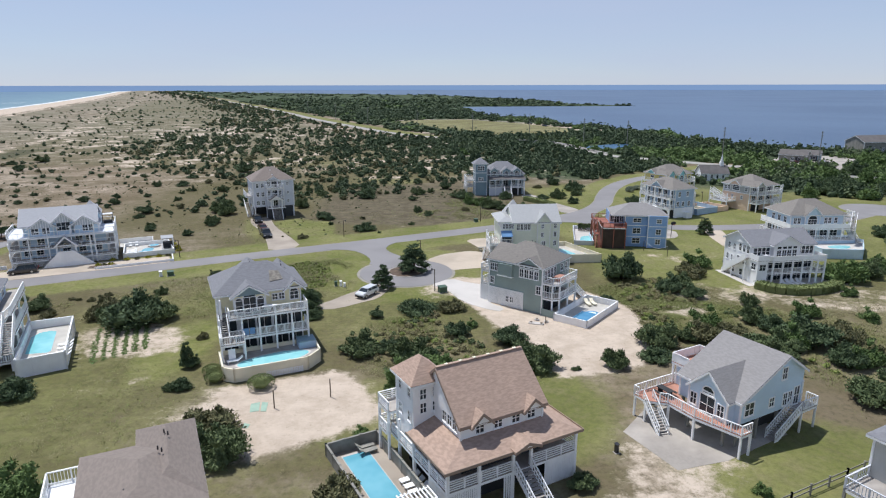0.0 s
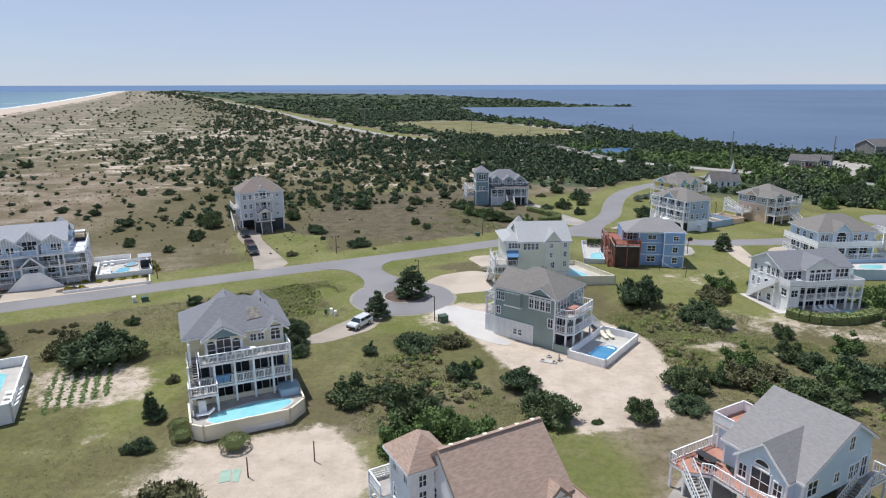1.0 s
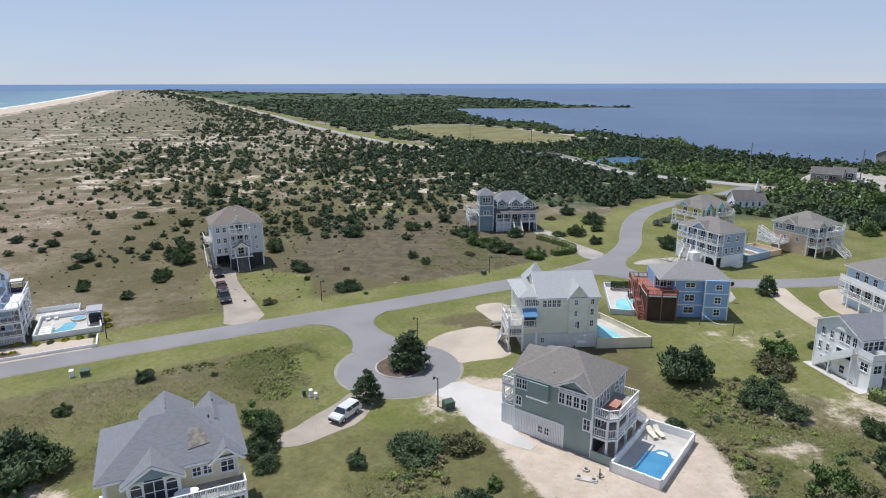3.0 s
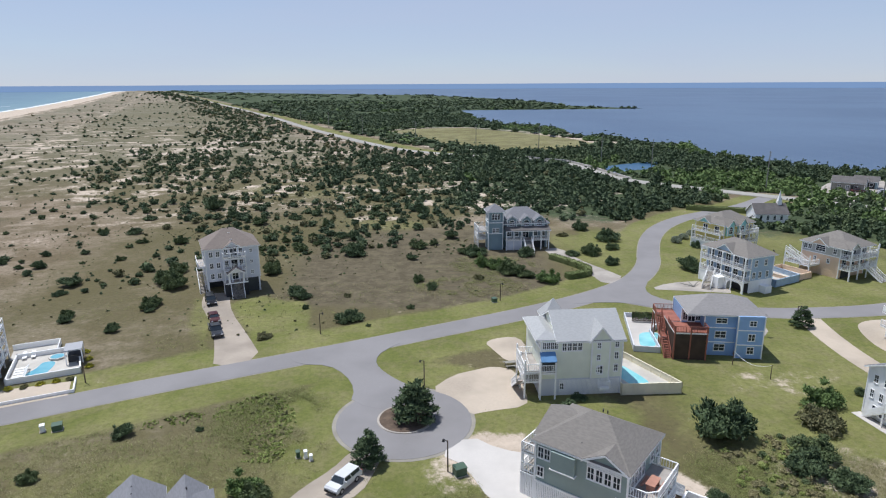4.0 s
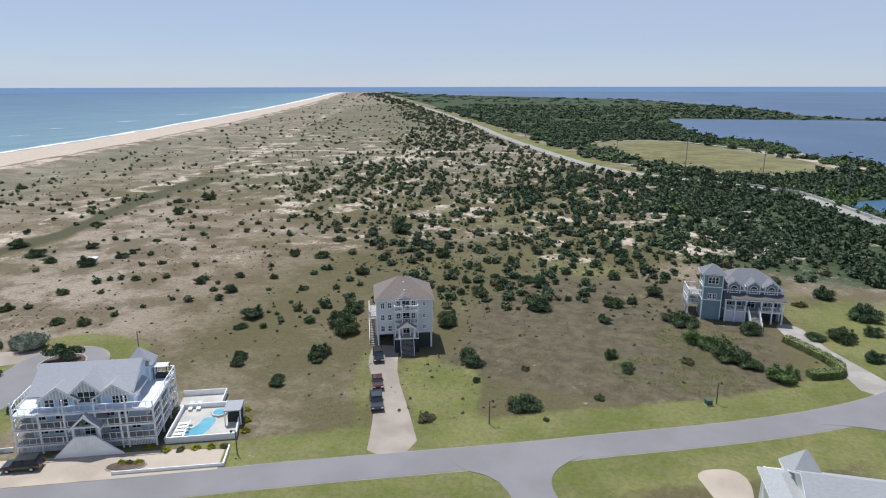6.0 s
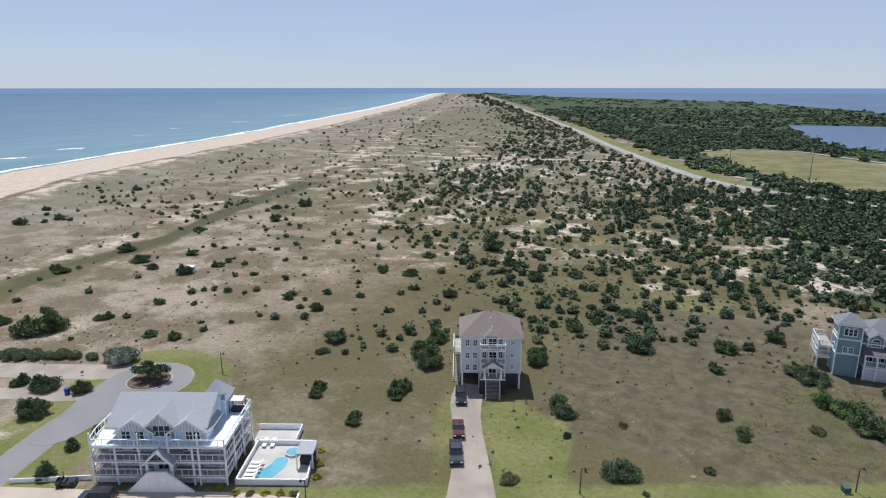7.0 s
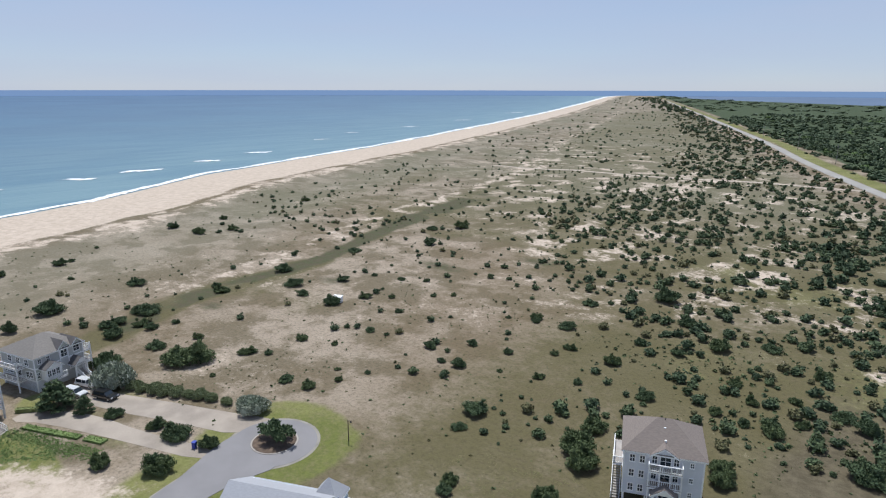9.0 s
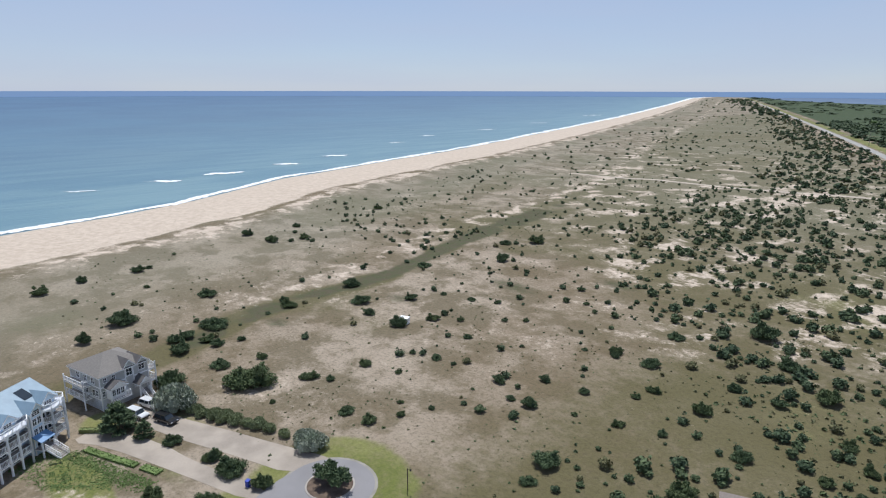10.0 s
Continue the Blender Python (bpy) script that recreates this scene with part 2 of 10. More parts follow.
def ground_material():
    """Dune sand, dry grass and lawn, mixed by the ground's own cover layers and by noise."""
    m, nt, bsdf = tree_of("sandy_grassland")

    def layer(name):
        a = nt.nodes.new("ShaderNodeAttribute")
        a.attribute_name = name
        return a.outputs["Fac"]

    clump, tuft = noise_node(nt, 0.34, 7, 0.72), noise_node(nt, 1.3, 7, 0.78)
    fleck, patch, wide = noise_node(nt, 0.75, 8, 0.8), noise_node(nt, 0.06, 6, 0.66), noise_node(nt, 0.013, 5, 0.6)
    dry = mix(nt, ramp(nt, patch.outputs["Fac"], 0.43, 0.57), (0.182, 0.149, 0.098), (0.368, 0.304, 0.232))
    dry = mix(nt, ramp(nt, wide.outputs["Fac"], 0.42, 0.6), dry, mix(nt, 0.5, dry, (0.156, 0.115, 0.064)))
    dry = mix(nt, ramp(nt, math_node(nt, "ADD", layer("olive"), math_node(nt, "MULTIPLY", math_node(nt, "SUBTRACT", clump.outputs["Fac"], 0.5), 1.0)), 0.12, 0.72), dry, mix(nt, 0.9, dry, (0.124, 0.110, 0.052)))
    speck = math_node(nt, "SUBTRACT", fleck.outputs["Fac"], math_node(nt, "MULTIPLY", layer("olive"), 0.22))
    dry = mix(nt, ramp(nt, speck, 0.52, 0.74), dry, mix(nt, 0.6, dry, (0.50, 0.43, 0.35)))
    dry = mix(nt, ramp(nt, tuft.outputs["Fac"], 0.32, 0.56), mix(nt, 0.6, dry, (0.075, 0.066, 0.038)), dry)
    # Grey-green beach grass; over the far dunes the same tint paints haze.
    dry = mix(nt, math_node(nt, "MULTIPLY", layer("beach_grass"), 0.75), dry, mix(nt, 0.6, dry, (0.238, 0.234, 0.178)))
    brown = mix(nt, ramp(nt, clump.outputs["Fac"], 0.36, 0.64), (0.096, 0.081, 0.051), (0.152, 0.128, 0.083))
    dry = mix(nt, ramp(nt, math_node(nt, "ADD", layer("heath"), math_node(nt, "MULTIPLY", math_node(nt, "SUBTRACT", patch.outputs["Fac"], 0.5), 0.9)), 0.25, 0.9), dry, brown)
    lawn = mix(nt, ramp(nt, patch.outputs["Fac"], 0.38, 0.62), (0.155, 0.172, 0.048), (0.232, 0.232, 0.086))
    lawn = mix(nt, ramp(nt, clump.outputs["Fac"], 0.42, 0.66), lawn, mix(nt, 0.45, lawn, (0.24, 0.20, 0.12)))
    lawn = mix(nt, ramp(nt, tuft.outputs["Fac"], 0.34, 0.62), mix(nt, 0.45, lawn, (0.07, 0.085, 0.025)), lawn)
    marsh = mix(nt, ramp(nt, clump.outputs["Fac"], 0.35, 0.65), (0.040, 0.060, 0.030), (0.082, 0.104, 0.052))
    sand = mix(nt, ramp(nt, clump.outputs["Fac"], 0.34, 0.66), (0.47, 0.388, 0.305), (0.60, 0.505, 0.408))
    sand = mix(nt, ramp(nt, tuft.outputs["Fac"], 0.30, 0.46), mix(nt, 0.45, sand, (0.2, 0.16, 0.11)), sand)
    jitter = math_node(nt, "MULTIPLY", math_node(nt, "SUBTRACT", fleck.outputs["Fac"], 0.5), 1.5)
    jitter = math_node(nt, "ADD", jitter, math_node(nt, "MULTIPLY", math_node(nt, "SUBTRACT", clump.outputs["Fac"], 0.5), 1.2))
    wob = math_node(nt, "MULTIPLY", math_node(nt, "SUBTRACT", patch.outputs["Fac"], 0.5), 1.5)
    both = math_node(nt, "ADD", jitter, wob)
    c = mix(nt, ramp(nt, math_node(nt, "ADD", layer("lawn"), math_node(nt, "MULTIPLY", both, 0.45)), 0.25, 0.75), dry, lawn)
    c = mix(nt, ramp(nt, math_node(nt, "ADD", layer("marsh"), math_node(nt, "MULTIPLY", both, 0.5)), 0.3, 0.7), c, marsh)
    c = mix(nt, ramp(nt, math_node(nt, "ADD", layer("bare"), both), 0.30, 0.80), c, sand)
    wet = math_node(nt, "ADD", layer("damp"), math_node(nt, "MULTIPLY", jitter, 0.35))
    c = mix(nt, ramp(nt, wet, 0.28, 0.85), c, mix(nt, ramp(nt, clump.outputs["Fac"], 0.4, 0.62), (0.100, 0.088, 0.055), (0.085, 0.092, 0.046)))
    nt.links.new(c, bsdf.inputs["Base Color"])
    bsdf.inputs["Roughness"].default_value = 0.95
    bsdf.inputs["Specular IOR Level"].default_value = 0.15
    bump(nt, bsdf, math_node(nt, "ADD", tuft.outputs["Fac"], math_node(nt, "MULTIPLY", clump.outputs["Fac"], 2.0)), 0.7, 0.18)
    return m


GROUND = ground_material()


def leaf_material(name, dark, light, dry=None):
    m, nt, bsdf = tree_of(name)
    g = nt.nodes.new("ShaderNodeNewGeometry")
    n = noise_node(nt, 0.22, 3)
    c = mix(nt, g.outputs["Random Per Island"], dark, light)
    c = mix(nt, ramp(nt, n.outputs["Fac"], 0.4, 0.7), c, mix(nt, 0.55, c, dry or light))
    nt.links.new(c, bsdf.inputs["Base Color"])
    bsdf.inputs["Roughness"].default_value = 0.75
    bsdf.inputs["Specular IOR Level"].default_value = 0.2
    return m


CEDAR = leaf_material("cedar_foliage", (0.041, 0.067, 0.034), (0.108, 0.148, 0.070))
SCRUB_DARK = leaf_material("dark_scrub_foliage", (0.036, 0.060, 0.032), (0.096, 0.132, 0.068))
SCRUB_MID = leaf_material("mid_green_scrub_foliage", (0.046, 0.072, 0.034), (0.122, 0.158, 0.076))
MYRTLE = leaf_material("myrtle_foliage", (0.049, 0.076, 0.032), (0.136, 0.172, 0.076))
BRIGHT = leaf_material("bright_foliage", (0.066, 0.112, 0.034), (0.155, 0.220, 0.076))
SILVER = leaf_material("silvery_foliage", (0.070, 0.10, 0.055), (0.40, 0.43, 0.34))
DRY = leaf_material("dry_scrub_foliage", (0.085, 0.092, 0.042), (0.19, 0.18, 0.09))
BRUSH = leaf_material("straw_brush_foliage", (0.130, 0.122, 0.056), (0.27, 0.245, 0.125))
PALE_LEAF = leaf_material("pale_green_foliage", (0.10, 0.13, 0.055), (0.24, 0.27, 0.145))
LUSH = leaf_material("lush_grass_blades", (0.080, 0.125, 0.036), (0.165, 0.228, 0.075))
STRAW = leaf_material("dry_grass_blades", (0.215, 0.195, 0.097), (0.33, 0.297, 0.163))
BLADE = leaf_material("green_grass_blades", (0.140, 0.160, 0.049), (0.240, 0.256, 0.096))
WEED = leaf_material("bright_weed_foliage", (0.15, 0.20, 0.05), (0.30, 0.34, 0.11))
HEDGE = leaf_material("clipped_hedge_foliage", (0.105, 0.142, 0.048), (0.215, 0.245, 0.10))
FLOWER = leaf_material("yellow_flowering_foliage", (0.13, 0.15, 0.02), (0.42, 0.38, 0.04))


# ---- plan of the land ----
OCEAN = [(-5200, 900), (-1000, -60), (-300, -250), (0, -318), (127, -352), (175, -365), (219, -382), (300, -430), (344, -443), (422, -470),
         (509, -495), (642, -545), (920, -654), (1357, -831), (2400, -1290), (3846, -1947), (4440, -2138), (5200, -2450)]
SOUND = [(-5200, 900), (-1000, 520), (0, 420), (250, 330), (300, 262), (318, 240), (330, 225), (338, 190), (354, 186), (378, 174), (403, 164), (415, 158),
         (440, 165), (466, 175), (486, 168), (500, 146), (528, 129), (551, 113), (600, 109), (633, 106), (679, 88), (702, 66), (750, 56), (824, 45), (975, 37), (1056, 34), (1068, 170),
         (1078, 334), (1106, 320), (1150, 282), (1231, 238), (1452, 220), (1683, 190), (2006, 77), (2405, -110), (2616, -334), (2900, -640), (3200, -1000), (3620, -1320), (4616, -1880), (5200, -2240)]
MAIN = [(-160, 62), (-110, 88), (-80, 103), (-59, 113.6), (-47.6, 119.6), (-34.5, 126), (-18, 133.8), (-5, 140.5), (5, 145.5), (15, 150.8), (24, 156.3),
        (32, 162), (40, 169.5), (46.5, 181), (50, 193), (55, 207), (62, 220), (72, 231.5), (82, 239), (100, 250), (118, 268)]
BRANCH = [(33, 158.5), (42, 153), (57, 149.2), (66, 149), (80, 150.3), (95, 155), (108, 162), (120, 171)]
SIDE = [(-101.5, 133), (-99.8, 121.5), (-97.4, 115), (-95.1, 109), (-92, 101), (-88.6, 95)]
ROUTE = [(-2200, 5050), (-1500, 3620), (-605, 1700), (-201, 825), (-137, 665), (-60, 503), (-32, 451), (-11, 428), (14, 411), (41, 396), (62, 377), (69, 353), (72, 335),
         (77, 313), (96, 292), (112, 278), (126, 264), (143, 247), (190, 200), (260, 120), (420, -120)]
CUL_1, CUL_2, CUL_3 = (-6.9, 112.0), (-100.4, 137.9), (120, 171)


def along(table, y):
    return np.interp(y, [p[0] for p in table], [p[1] for p in table])


def lattice(i, j, seed):
    h = (i * 374761393 + j * 668265263 + seed * 974634777) & 0xFFFFFFFF
    h = ((h ^ (h >> 13)) * 1274126177) & 0xFFFFFFFF
    return ((h ^ (h >> 16)) & 0xFFFF) / 65535.0


def value_noise(x, y, scale, seed=0, octaves=3):
    """Smooth noise from 0 to 1 over arrays of places; scale in metres."""
    x, y = np.asarray(x, float), np.asarray(y, float)
    total, amp, norm = np.zeros(np.broadcast(x, y).shape), 1.0, 0.0
    for o in range(octaves):
        u, v = x / scale * 2 ** o + 1000, y / scale * 2 ** o + 1000
        i, j = np.floor(u).astype(np.int64), np.floor(v).astype(np.int64)
        fu, fv = u - i, v - j
        fu, fv = fu * fu * (3 - 2 * fu), fv * fv * (3 - 2 * fv)
        a = lattice(i, j, seed + o) * (1 - fu) + lattice(i + 1, j, seed + o) * fu
        b = lattice(i, j + 1, seed + o) * (1 - fu) + lattice(i + 1, j + 1, seed + o) * fu
        total += amp * (a * (1 - fv) + b * fv)
        norm += amp
        amp *= 0.5
    return total / norm


def step(a, b, v):
    t = np.clip((v - a) / (b - a), 0, 1)
    return t * t * (3 - 2 * t)


def dist_line(x, y, line):
    x, y = np.asarray(x, float), np.asarray(y, float)
    best = np.full(np.broadcast(x, y).shape, 1e9)
    for (ax, ay), (bx, by) in zip(line, line[1:]):
        dx, dy = bx - ax, by - ay
        t = np.clip(((x - ax) * dx + (y - ay) * dy) / (dx * dx + dy * dy), 0, 1)
        best = np.minimum(best, np.hypot(x - ax - t * dx, y - ay - t * dy))
    return best


ROUTE_BY_Y = sorted((p[1], p[0]) for p in ROUTE)


def dune_zone(x, y):
    """1 in the open dunes, 0 in the built-up land and west of the highway."""
    west = along(ROUTE_BY_Y, y) - x
    village = np.minimum(step(-150, -172, x) + step(158, 190, y), 1)
    village = np.minimum(village, step(-80, -110, x) + step(205, 240, y))
    return step(12, 45, west) * np.clip(village, 0, 1) * step(8, 20, dist_line(x, y, MAIN))


SWALE_Y, SWALE_D = [60, 140, 153, 166, 186, 197, 212, 232, 262, 303, 420, 700], [190, 186, 183, 181, 186, 190, 193, 197, 204, 217, 226, 200]


def height(x, y):
    x, y = np.asarray(x, float), np.asarray(y, float)
    d = x - along(OCEAN, y)
    s = along(SOUND, y) - x
    z = np.where(d < 70, -0.55 + 1.75 * step(0, 70, d), 1.2 * (1 - step(70, 200, d)))
    ridge = np.exp(-((d - 92 - 16 * (value_noise(0 * x, y, 70, 5) - 0.5)) / 16) ** 2)
    second = np.exp(-((d - 150 - 26 * (value_noise(0 * x, y, 90, 9) - 0.5)) / 14) ** 2)
    rough = value_noise(x, y, 22, 3, 3)
    z = z + (1.9 * ridge + 1.2 * second) * (0.35 + rough) * step(60, 80, d)
    zone = dune_zone(x, y)
    z = z + zone * step(70, 110, d) * (1.5 * (value_noise(x, y, 34, 7, 3) - 0.42) + 0.35 * (value_noise(x, y, 6, 11, 2) - 0.5))
    swale = np.exp(-((d - np.interp(y, SWALE_Y, SWALE_D)) / 5) ** 2)
    z = z - 0.7 * swale * zone
    z = np.where(d > 60, np.maximum(z, 0.02), z)
    return np.where(s < 14, np.minimum(z, -0.62 + 0.72 * step(0, 14, s)), z)


def inside(x, y, ring, soft):
    """1 well inside a ring, 0 outside, over a soft margin."""
    x, y = np.asarray(x, float), np.asarray(y, float)
    odd = np.zeros(x.shape, bool)
    for (ax, ay), (bx, by) in zip(ring, ring[1:] + ring[:1]):
        cross = (ay > y) != (by > y)
        odd ^= cross & (x < (bx - ax) * (y - ay) / ((by - ay) or 1e-9) + ax)
    d = dist_line(x, y, ring + ring[:1]) * np.where(odd, 1, -1)
    return step(-soft, soft, d)


SAGE_YARD = [(-3.4, 106), (1, 103), (4, 96), (6.4, 90), (9, 84), (12.4, 76.5), (14.6, 70), (21, 71.5), (25, 73.4), (28, 82), (28.6, 92), (24, 99.5), (16, 104), (8, 107.4), (2, 108)]
COURT = [(-25.6, 65.4), (-20, 68.6), (-13, 70.6), (-9.8, 67), (-6.6, 60), (-11, 56.4), (-18.6, 52.2), (-22.4, 56), (-24, 61)]
FIELD = [(-47, 610), (-27, 640), (23, 650), (46, 612), (66, 588), (96, 528), (112, 480), (64, 432), (44, 432), (16, 470), (-2, 490), (-22, 540)]
SEED_BED = [(-52, 84.6), (-44, 86.4), (-36.8, 84.4), (-34.4, 77.6), (-38, 74.6), (-46, 74)]


def ground_sheet():
    ys = np.concatenate([[-5100, -3000, -1500, -800, -400, -200], np.arange(-120, 30, 6), np.arange(30, 330, 1.9), np.arange(330, 700, 4),
                         np.arange(700, 1500, 12), np.arange(1500, 4990, 58)])
    us = np.linspace(0, 1, 330)
    xo, xs = along(OCEAN, ys), along(SOUND, ys)
    wide = np.concatenate([xo[:, None] - 40, xo[:, None] + us[None] * (xs - xo)[:, None], xs[:, None] + 25], axis=1)
    X, Y = wide, np.repeat(ys[:, None], wide.shape[1], 1)
    Z = height(X, Y)
    Z[:, 0], Z[:, -1] = -2.5, -2.0
    n, k = X.shape
    i = (np.arange(n - 1)[:, None] * k + np.arange(k - 1)[None]).ravel()
    faces = np.stack([i, i + 1, i + k + 1, i + k], 1)
    me = bpy.data.meshes.new("ground")
    me.from_pydata(np.stack([X.ravel(), Y.ravel(), Z.ravel()], 1).tolist(), [], faces.tolist())
    for poly in (me,):
        poly.polygons.foreach_set("use_smooth", np.ones(len(me.polygons), bool))
    x, y, d, s = X.ravel(), Y.ravel(), (X - along(OCEAN, Y)).ravel(), (along(SOUND, Y) - X).ravel()
    zone = dune_zone(x, y)
    roads = np.minimum(np.minimum(dist_line(x, y, MAIN), dist_line(x, y, BRANCH)), dist_line(x, y, SIDE))
    for cx, cy in (CUL_1, CUL_2, CUL_3):
        roads = np.minimum(roads, np.maximum(np.hypot(x - cx, y - cy) - (4 if (cx, cy) == CUL_2 else 7), 0))
    n1, n2 = value_noise(x, y, 28, 21, 3), value_noise(x, y, 60, 25, 3)
    verge = 1 - step(7, 11.5, roads + 4 * (n1 - 0.5))
    village = (1 - step(95, 125, y + 20 * (n1 - 0.5))) * 0.45 * step(-75, -50, x)
    east = step(18, 34, x) * (1 - step(205, 235, y)) * 0.66 * (0.5 + 0.5 * step(98, 112, y))
    yard = np.zeros_like(x)
    for cx, cy, rx, ry, v in ((-31, 146, 6, 14, 1.05), (50, 112, 22, 16, 0.85), (70, 160, 22, 14, 0.95), (8, 62, 14, 16, 0.85), (33, 52, 16, 12, 0.9),
                              (-8, 60, 9, 12, 0.7), (14, 112, 12, 9, 0.8), (-92, 143, 5, 9, 0.85), (-126, 121, 14, 4, 0.6), (-38, 96, 16, 10, 0.55),
                              (42, 206, 9, 22, 0.8), (-35, 78, 6, 14, 0.75), (62, 205, 10, 14, 0.85), (-126, 108.5, 15, 5.5, 1.0), (-134, 128, 12, 4, 0.6), (-145.5, 116.5, 5, 4, 1.0)):
        yard = np.maximum(yard, v * (1 - step(0.55, 1.1, np.hypot((x - cx) / rx, (y - cy) / ry))))
    west = x - along(ROUTE_BY_Y, y)
    lawn = np.clip(np.maximum.reduce([verge, village, east, yard]) + 0.5 * (n2 - 0.5), 0, 1) * (1 - 0.9 * zone)
    rich = step(-30, 50, x - np.interp(y, [100, 177, 208, 248, 319, 410, 578, 900, 1500], [-66, -74, -92, -130, -205, -284, -352, -480, -690])) * step(12, 45, -west) * step(-6, 16, y - np.interp(x, [-75, -39, -29, -14, 8], [168, 186, 196, 208, 230]) + 14 * (n1 - 0.5))
    olive = np.clip(np.maximum(0.62 * rich, 0.45 * step(0.50, 0.64, n2) * zone) + 0.4 * (n1 - 0.5), 0, 1)
    field_cover = step(-118, -74, x) * step(262, 205, y) * (0.72 + 1.3 * (n2 - 0.5)) * (1 - 0.3 * step(-40, -28, x) * step(160, 172, y))
    olive = np.clip(np.maximum(olive, field_cover), 0, 1)
    olive = np.maximum(olive, (0.35 + 0.9 * (n1 - 0.4)) * step(-16, -28, x) * step(100, 84, y) * step(-80, -66, x))
    lawn = np.maximum(lawn, (0.08 + 0.5 * (n1 - 0.35)) * step(-72, -60, x) * step(44, 30, x) * step(126, 136, y) * step(222, 205, y))
    lawn = np.maximum(lawn, 0.32 * step(0.44, 0.62, value_noise(x, y, 16, 52, 3)) * step(-78, -40, x) * step(60, 30, x) * step(196, 214, y) * step(290, 250, y))
    lawn = np.maximum(lawn, 0.75 * step(4, 6, west) * step(26, 15, west) * step(360, 430, y))
    lawn = np.maximum(lawn, 0.85 * inside(x, y, [(-44, 156), (-39, 161), (-31.5, 157), (-22, 137), (-30.8, 131), (-36, 142)], 1.5))
    lawn = np.maximum(lawn, 0.6 * inside(x, y, [(-52, 161), (-46.4, 159), (-38, 134), (-42, 133), (-49, 148)], 2.0))
    lawn = np.maximum(lawn, (0.18 + 0.6 * (n1 - 0.45)) * rich * step(430, 330, y))
    marsh = step(22, 40, west) * step(330, 440, y)
    field = inside(x, y, FIELD, 5.0)
    marsh = marsh * (1 - field)
    olive = np.maximum(olive, (0.95 + 0.5 * (n1 - 0.4)) * np.exp(-((d - np.interp(y, SWALE_Y, SWALE_D)) / (3.4 + 3.5 * n1 + 5 * step(250, 300, y))) ** 2) * (0.35 + 1.3 * step(0.36, 0.56, n1)) * zone * step(520, 320, y))
    lawn = np.maximum(lawn, 0.55 * field)
    wood = step(205, 250, y + 0.4 * (x - 40)) * step(-30, 20, x) * (1 - field) * (1 - step(420, 470, y))
    marsh = np.maximum(marsh, 0.8 * wood * step(9, 15, roads))
    bare = 0.07 * zone * step(-40, -130, x) + 0.04 * zone + 0.12 * step(0.48, 0.70, n1) * zone
    bare = bare + 0.5 * step(900, 450, y) * rich * step(0.50, 0.70, value_noise(x, y, 9, 44, 3)) * zone
    swale = d - np.interp(y, SWALE_Y, SWALE_D)
    bare = bare + 0.55 * step(0.45, 0.62, value_noise(x, y, 5, 57, 3)) * np.exp(-((swale + 14) / 8) ** 2) * zone * step(150, 190, y)
    bare = bare + (0.55 * step(0.46, 0.62, value_noise(x, y, 5, 58, 3)) + 0.2) * np.exp(-((d - 90) / 9) ** 2) * zone - 0.12 * np.exp(-((d - 112) / 16) ** 2) * zone
    damp = np.exp(-(swale / (2.6 + 3.6 * n1 + 3 * step(240, 300, y))) ** 2) * (0.45 + 0.9 * step(0.32, 0.5, value_noise(x, y, 12, 66, 2))) * step(420, 310, y) * step(132, 150, y)
    for cx, cy, rx, ry in ((-169, 165, 8, 4), (-164, 202, 9, 5), (-150, 236, 16, 7), (-128, 262, 12, 6)):
        damp = np.maximum(damp, 0.75 * np.exp(-np.hypot((x - cx) / rx, (y - cy) / ry) ** 2 * 1.4))
    damp = damp * zone
    # Beach grass by distance to shore; the y term paints haze far off.
    beach_grass = step(84, 100, d) * np.maximum(step(190, 125, d), 0.8 * step(240, 460, y)) * zone * (0.7 + 0.8 * (n2 - 0.4))
    bare = np.maximum(bare, 2.2 * (1 - step(60, 84, d + 14 * (n1 - 0.5))))
    bare = np.maximum(bare, 1.5 * (1 - step(4, 16, s)) * step(640, 570, y) * step(470, 490, y))
    bare = np.maximum(bare, 1.1 * inside(x, y, [(60, 592), (118, 545), (126, 480), (104, 474), (96, 520), (70, 575)], 5.0))
    bare = bare - 0.35 * (1 - zone) * (d > 100)
    for ring, v, soft in ((SAGE_YARD, 1.9, 2.2), (COURT, 1.35, 2.4), (SEED_BED, 0.8, 2.2), ([(-130, 104), (-112, 100), (-104, 116), (-118, 112)], 0.8, 4.0), ([(52, 96), (70, 92), (84, 100), (70, 108)], 0.45, 5.0),
                          ([(36, 128), (52, 126), (54, 118), (40, 120)], 0.3, 5.0), ([(20, 101), (34, 98), (30, 88), (24, 92)], 0.5, 4.0), ([(30, 101), (48, 105), (57, 97), (46, 88), (33, 88)], 0.5, 5.0), ([(-4.6, 103.6), (-0.6, 103.6), (2.6, 99.6), (1.6, 96.6), (-3.8, 96.8), (-5.2, 100.4)], 0.55, 2.0), ([(-146, 133), (-132, 138), (-118, 143), (-122, 158), (-140, 152), (-150, 142)], 0.32, 6.0), ([(-62, 78), (-48, 70), (-30, 69), (-36, 66), (-52, 66)], 0.3, 3.0), ([(18.6, 57), (21.6, 50.6), (26, 52), (24, 44), (16, 38), (8, 33), (6, 38), (13, 46)], 0.62, 3.0), ([(42, 101), (52, 103.5), (64, 95), (74, 96), (72, 90), (58, 91), (46, 96)], 0.55, 3.0), ([(-27, 66), (-20, 70), (-24, 55), (-28, 54), (-29, 61)], 0.5, 2.5)):
        bare = np.maximum(bare, v * inside(x, y, ring, soft))
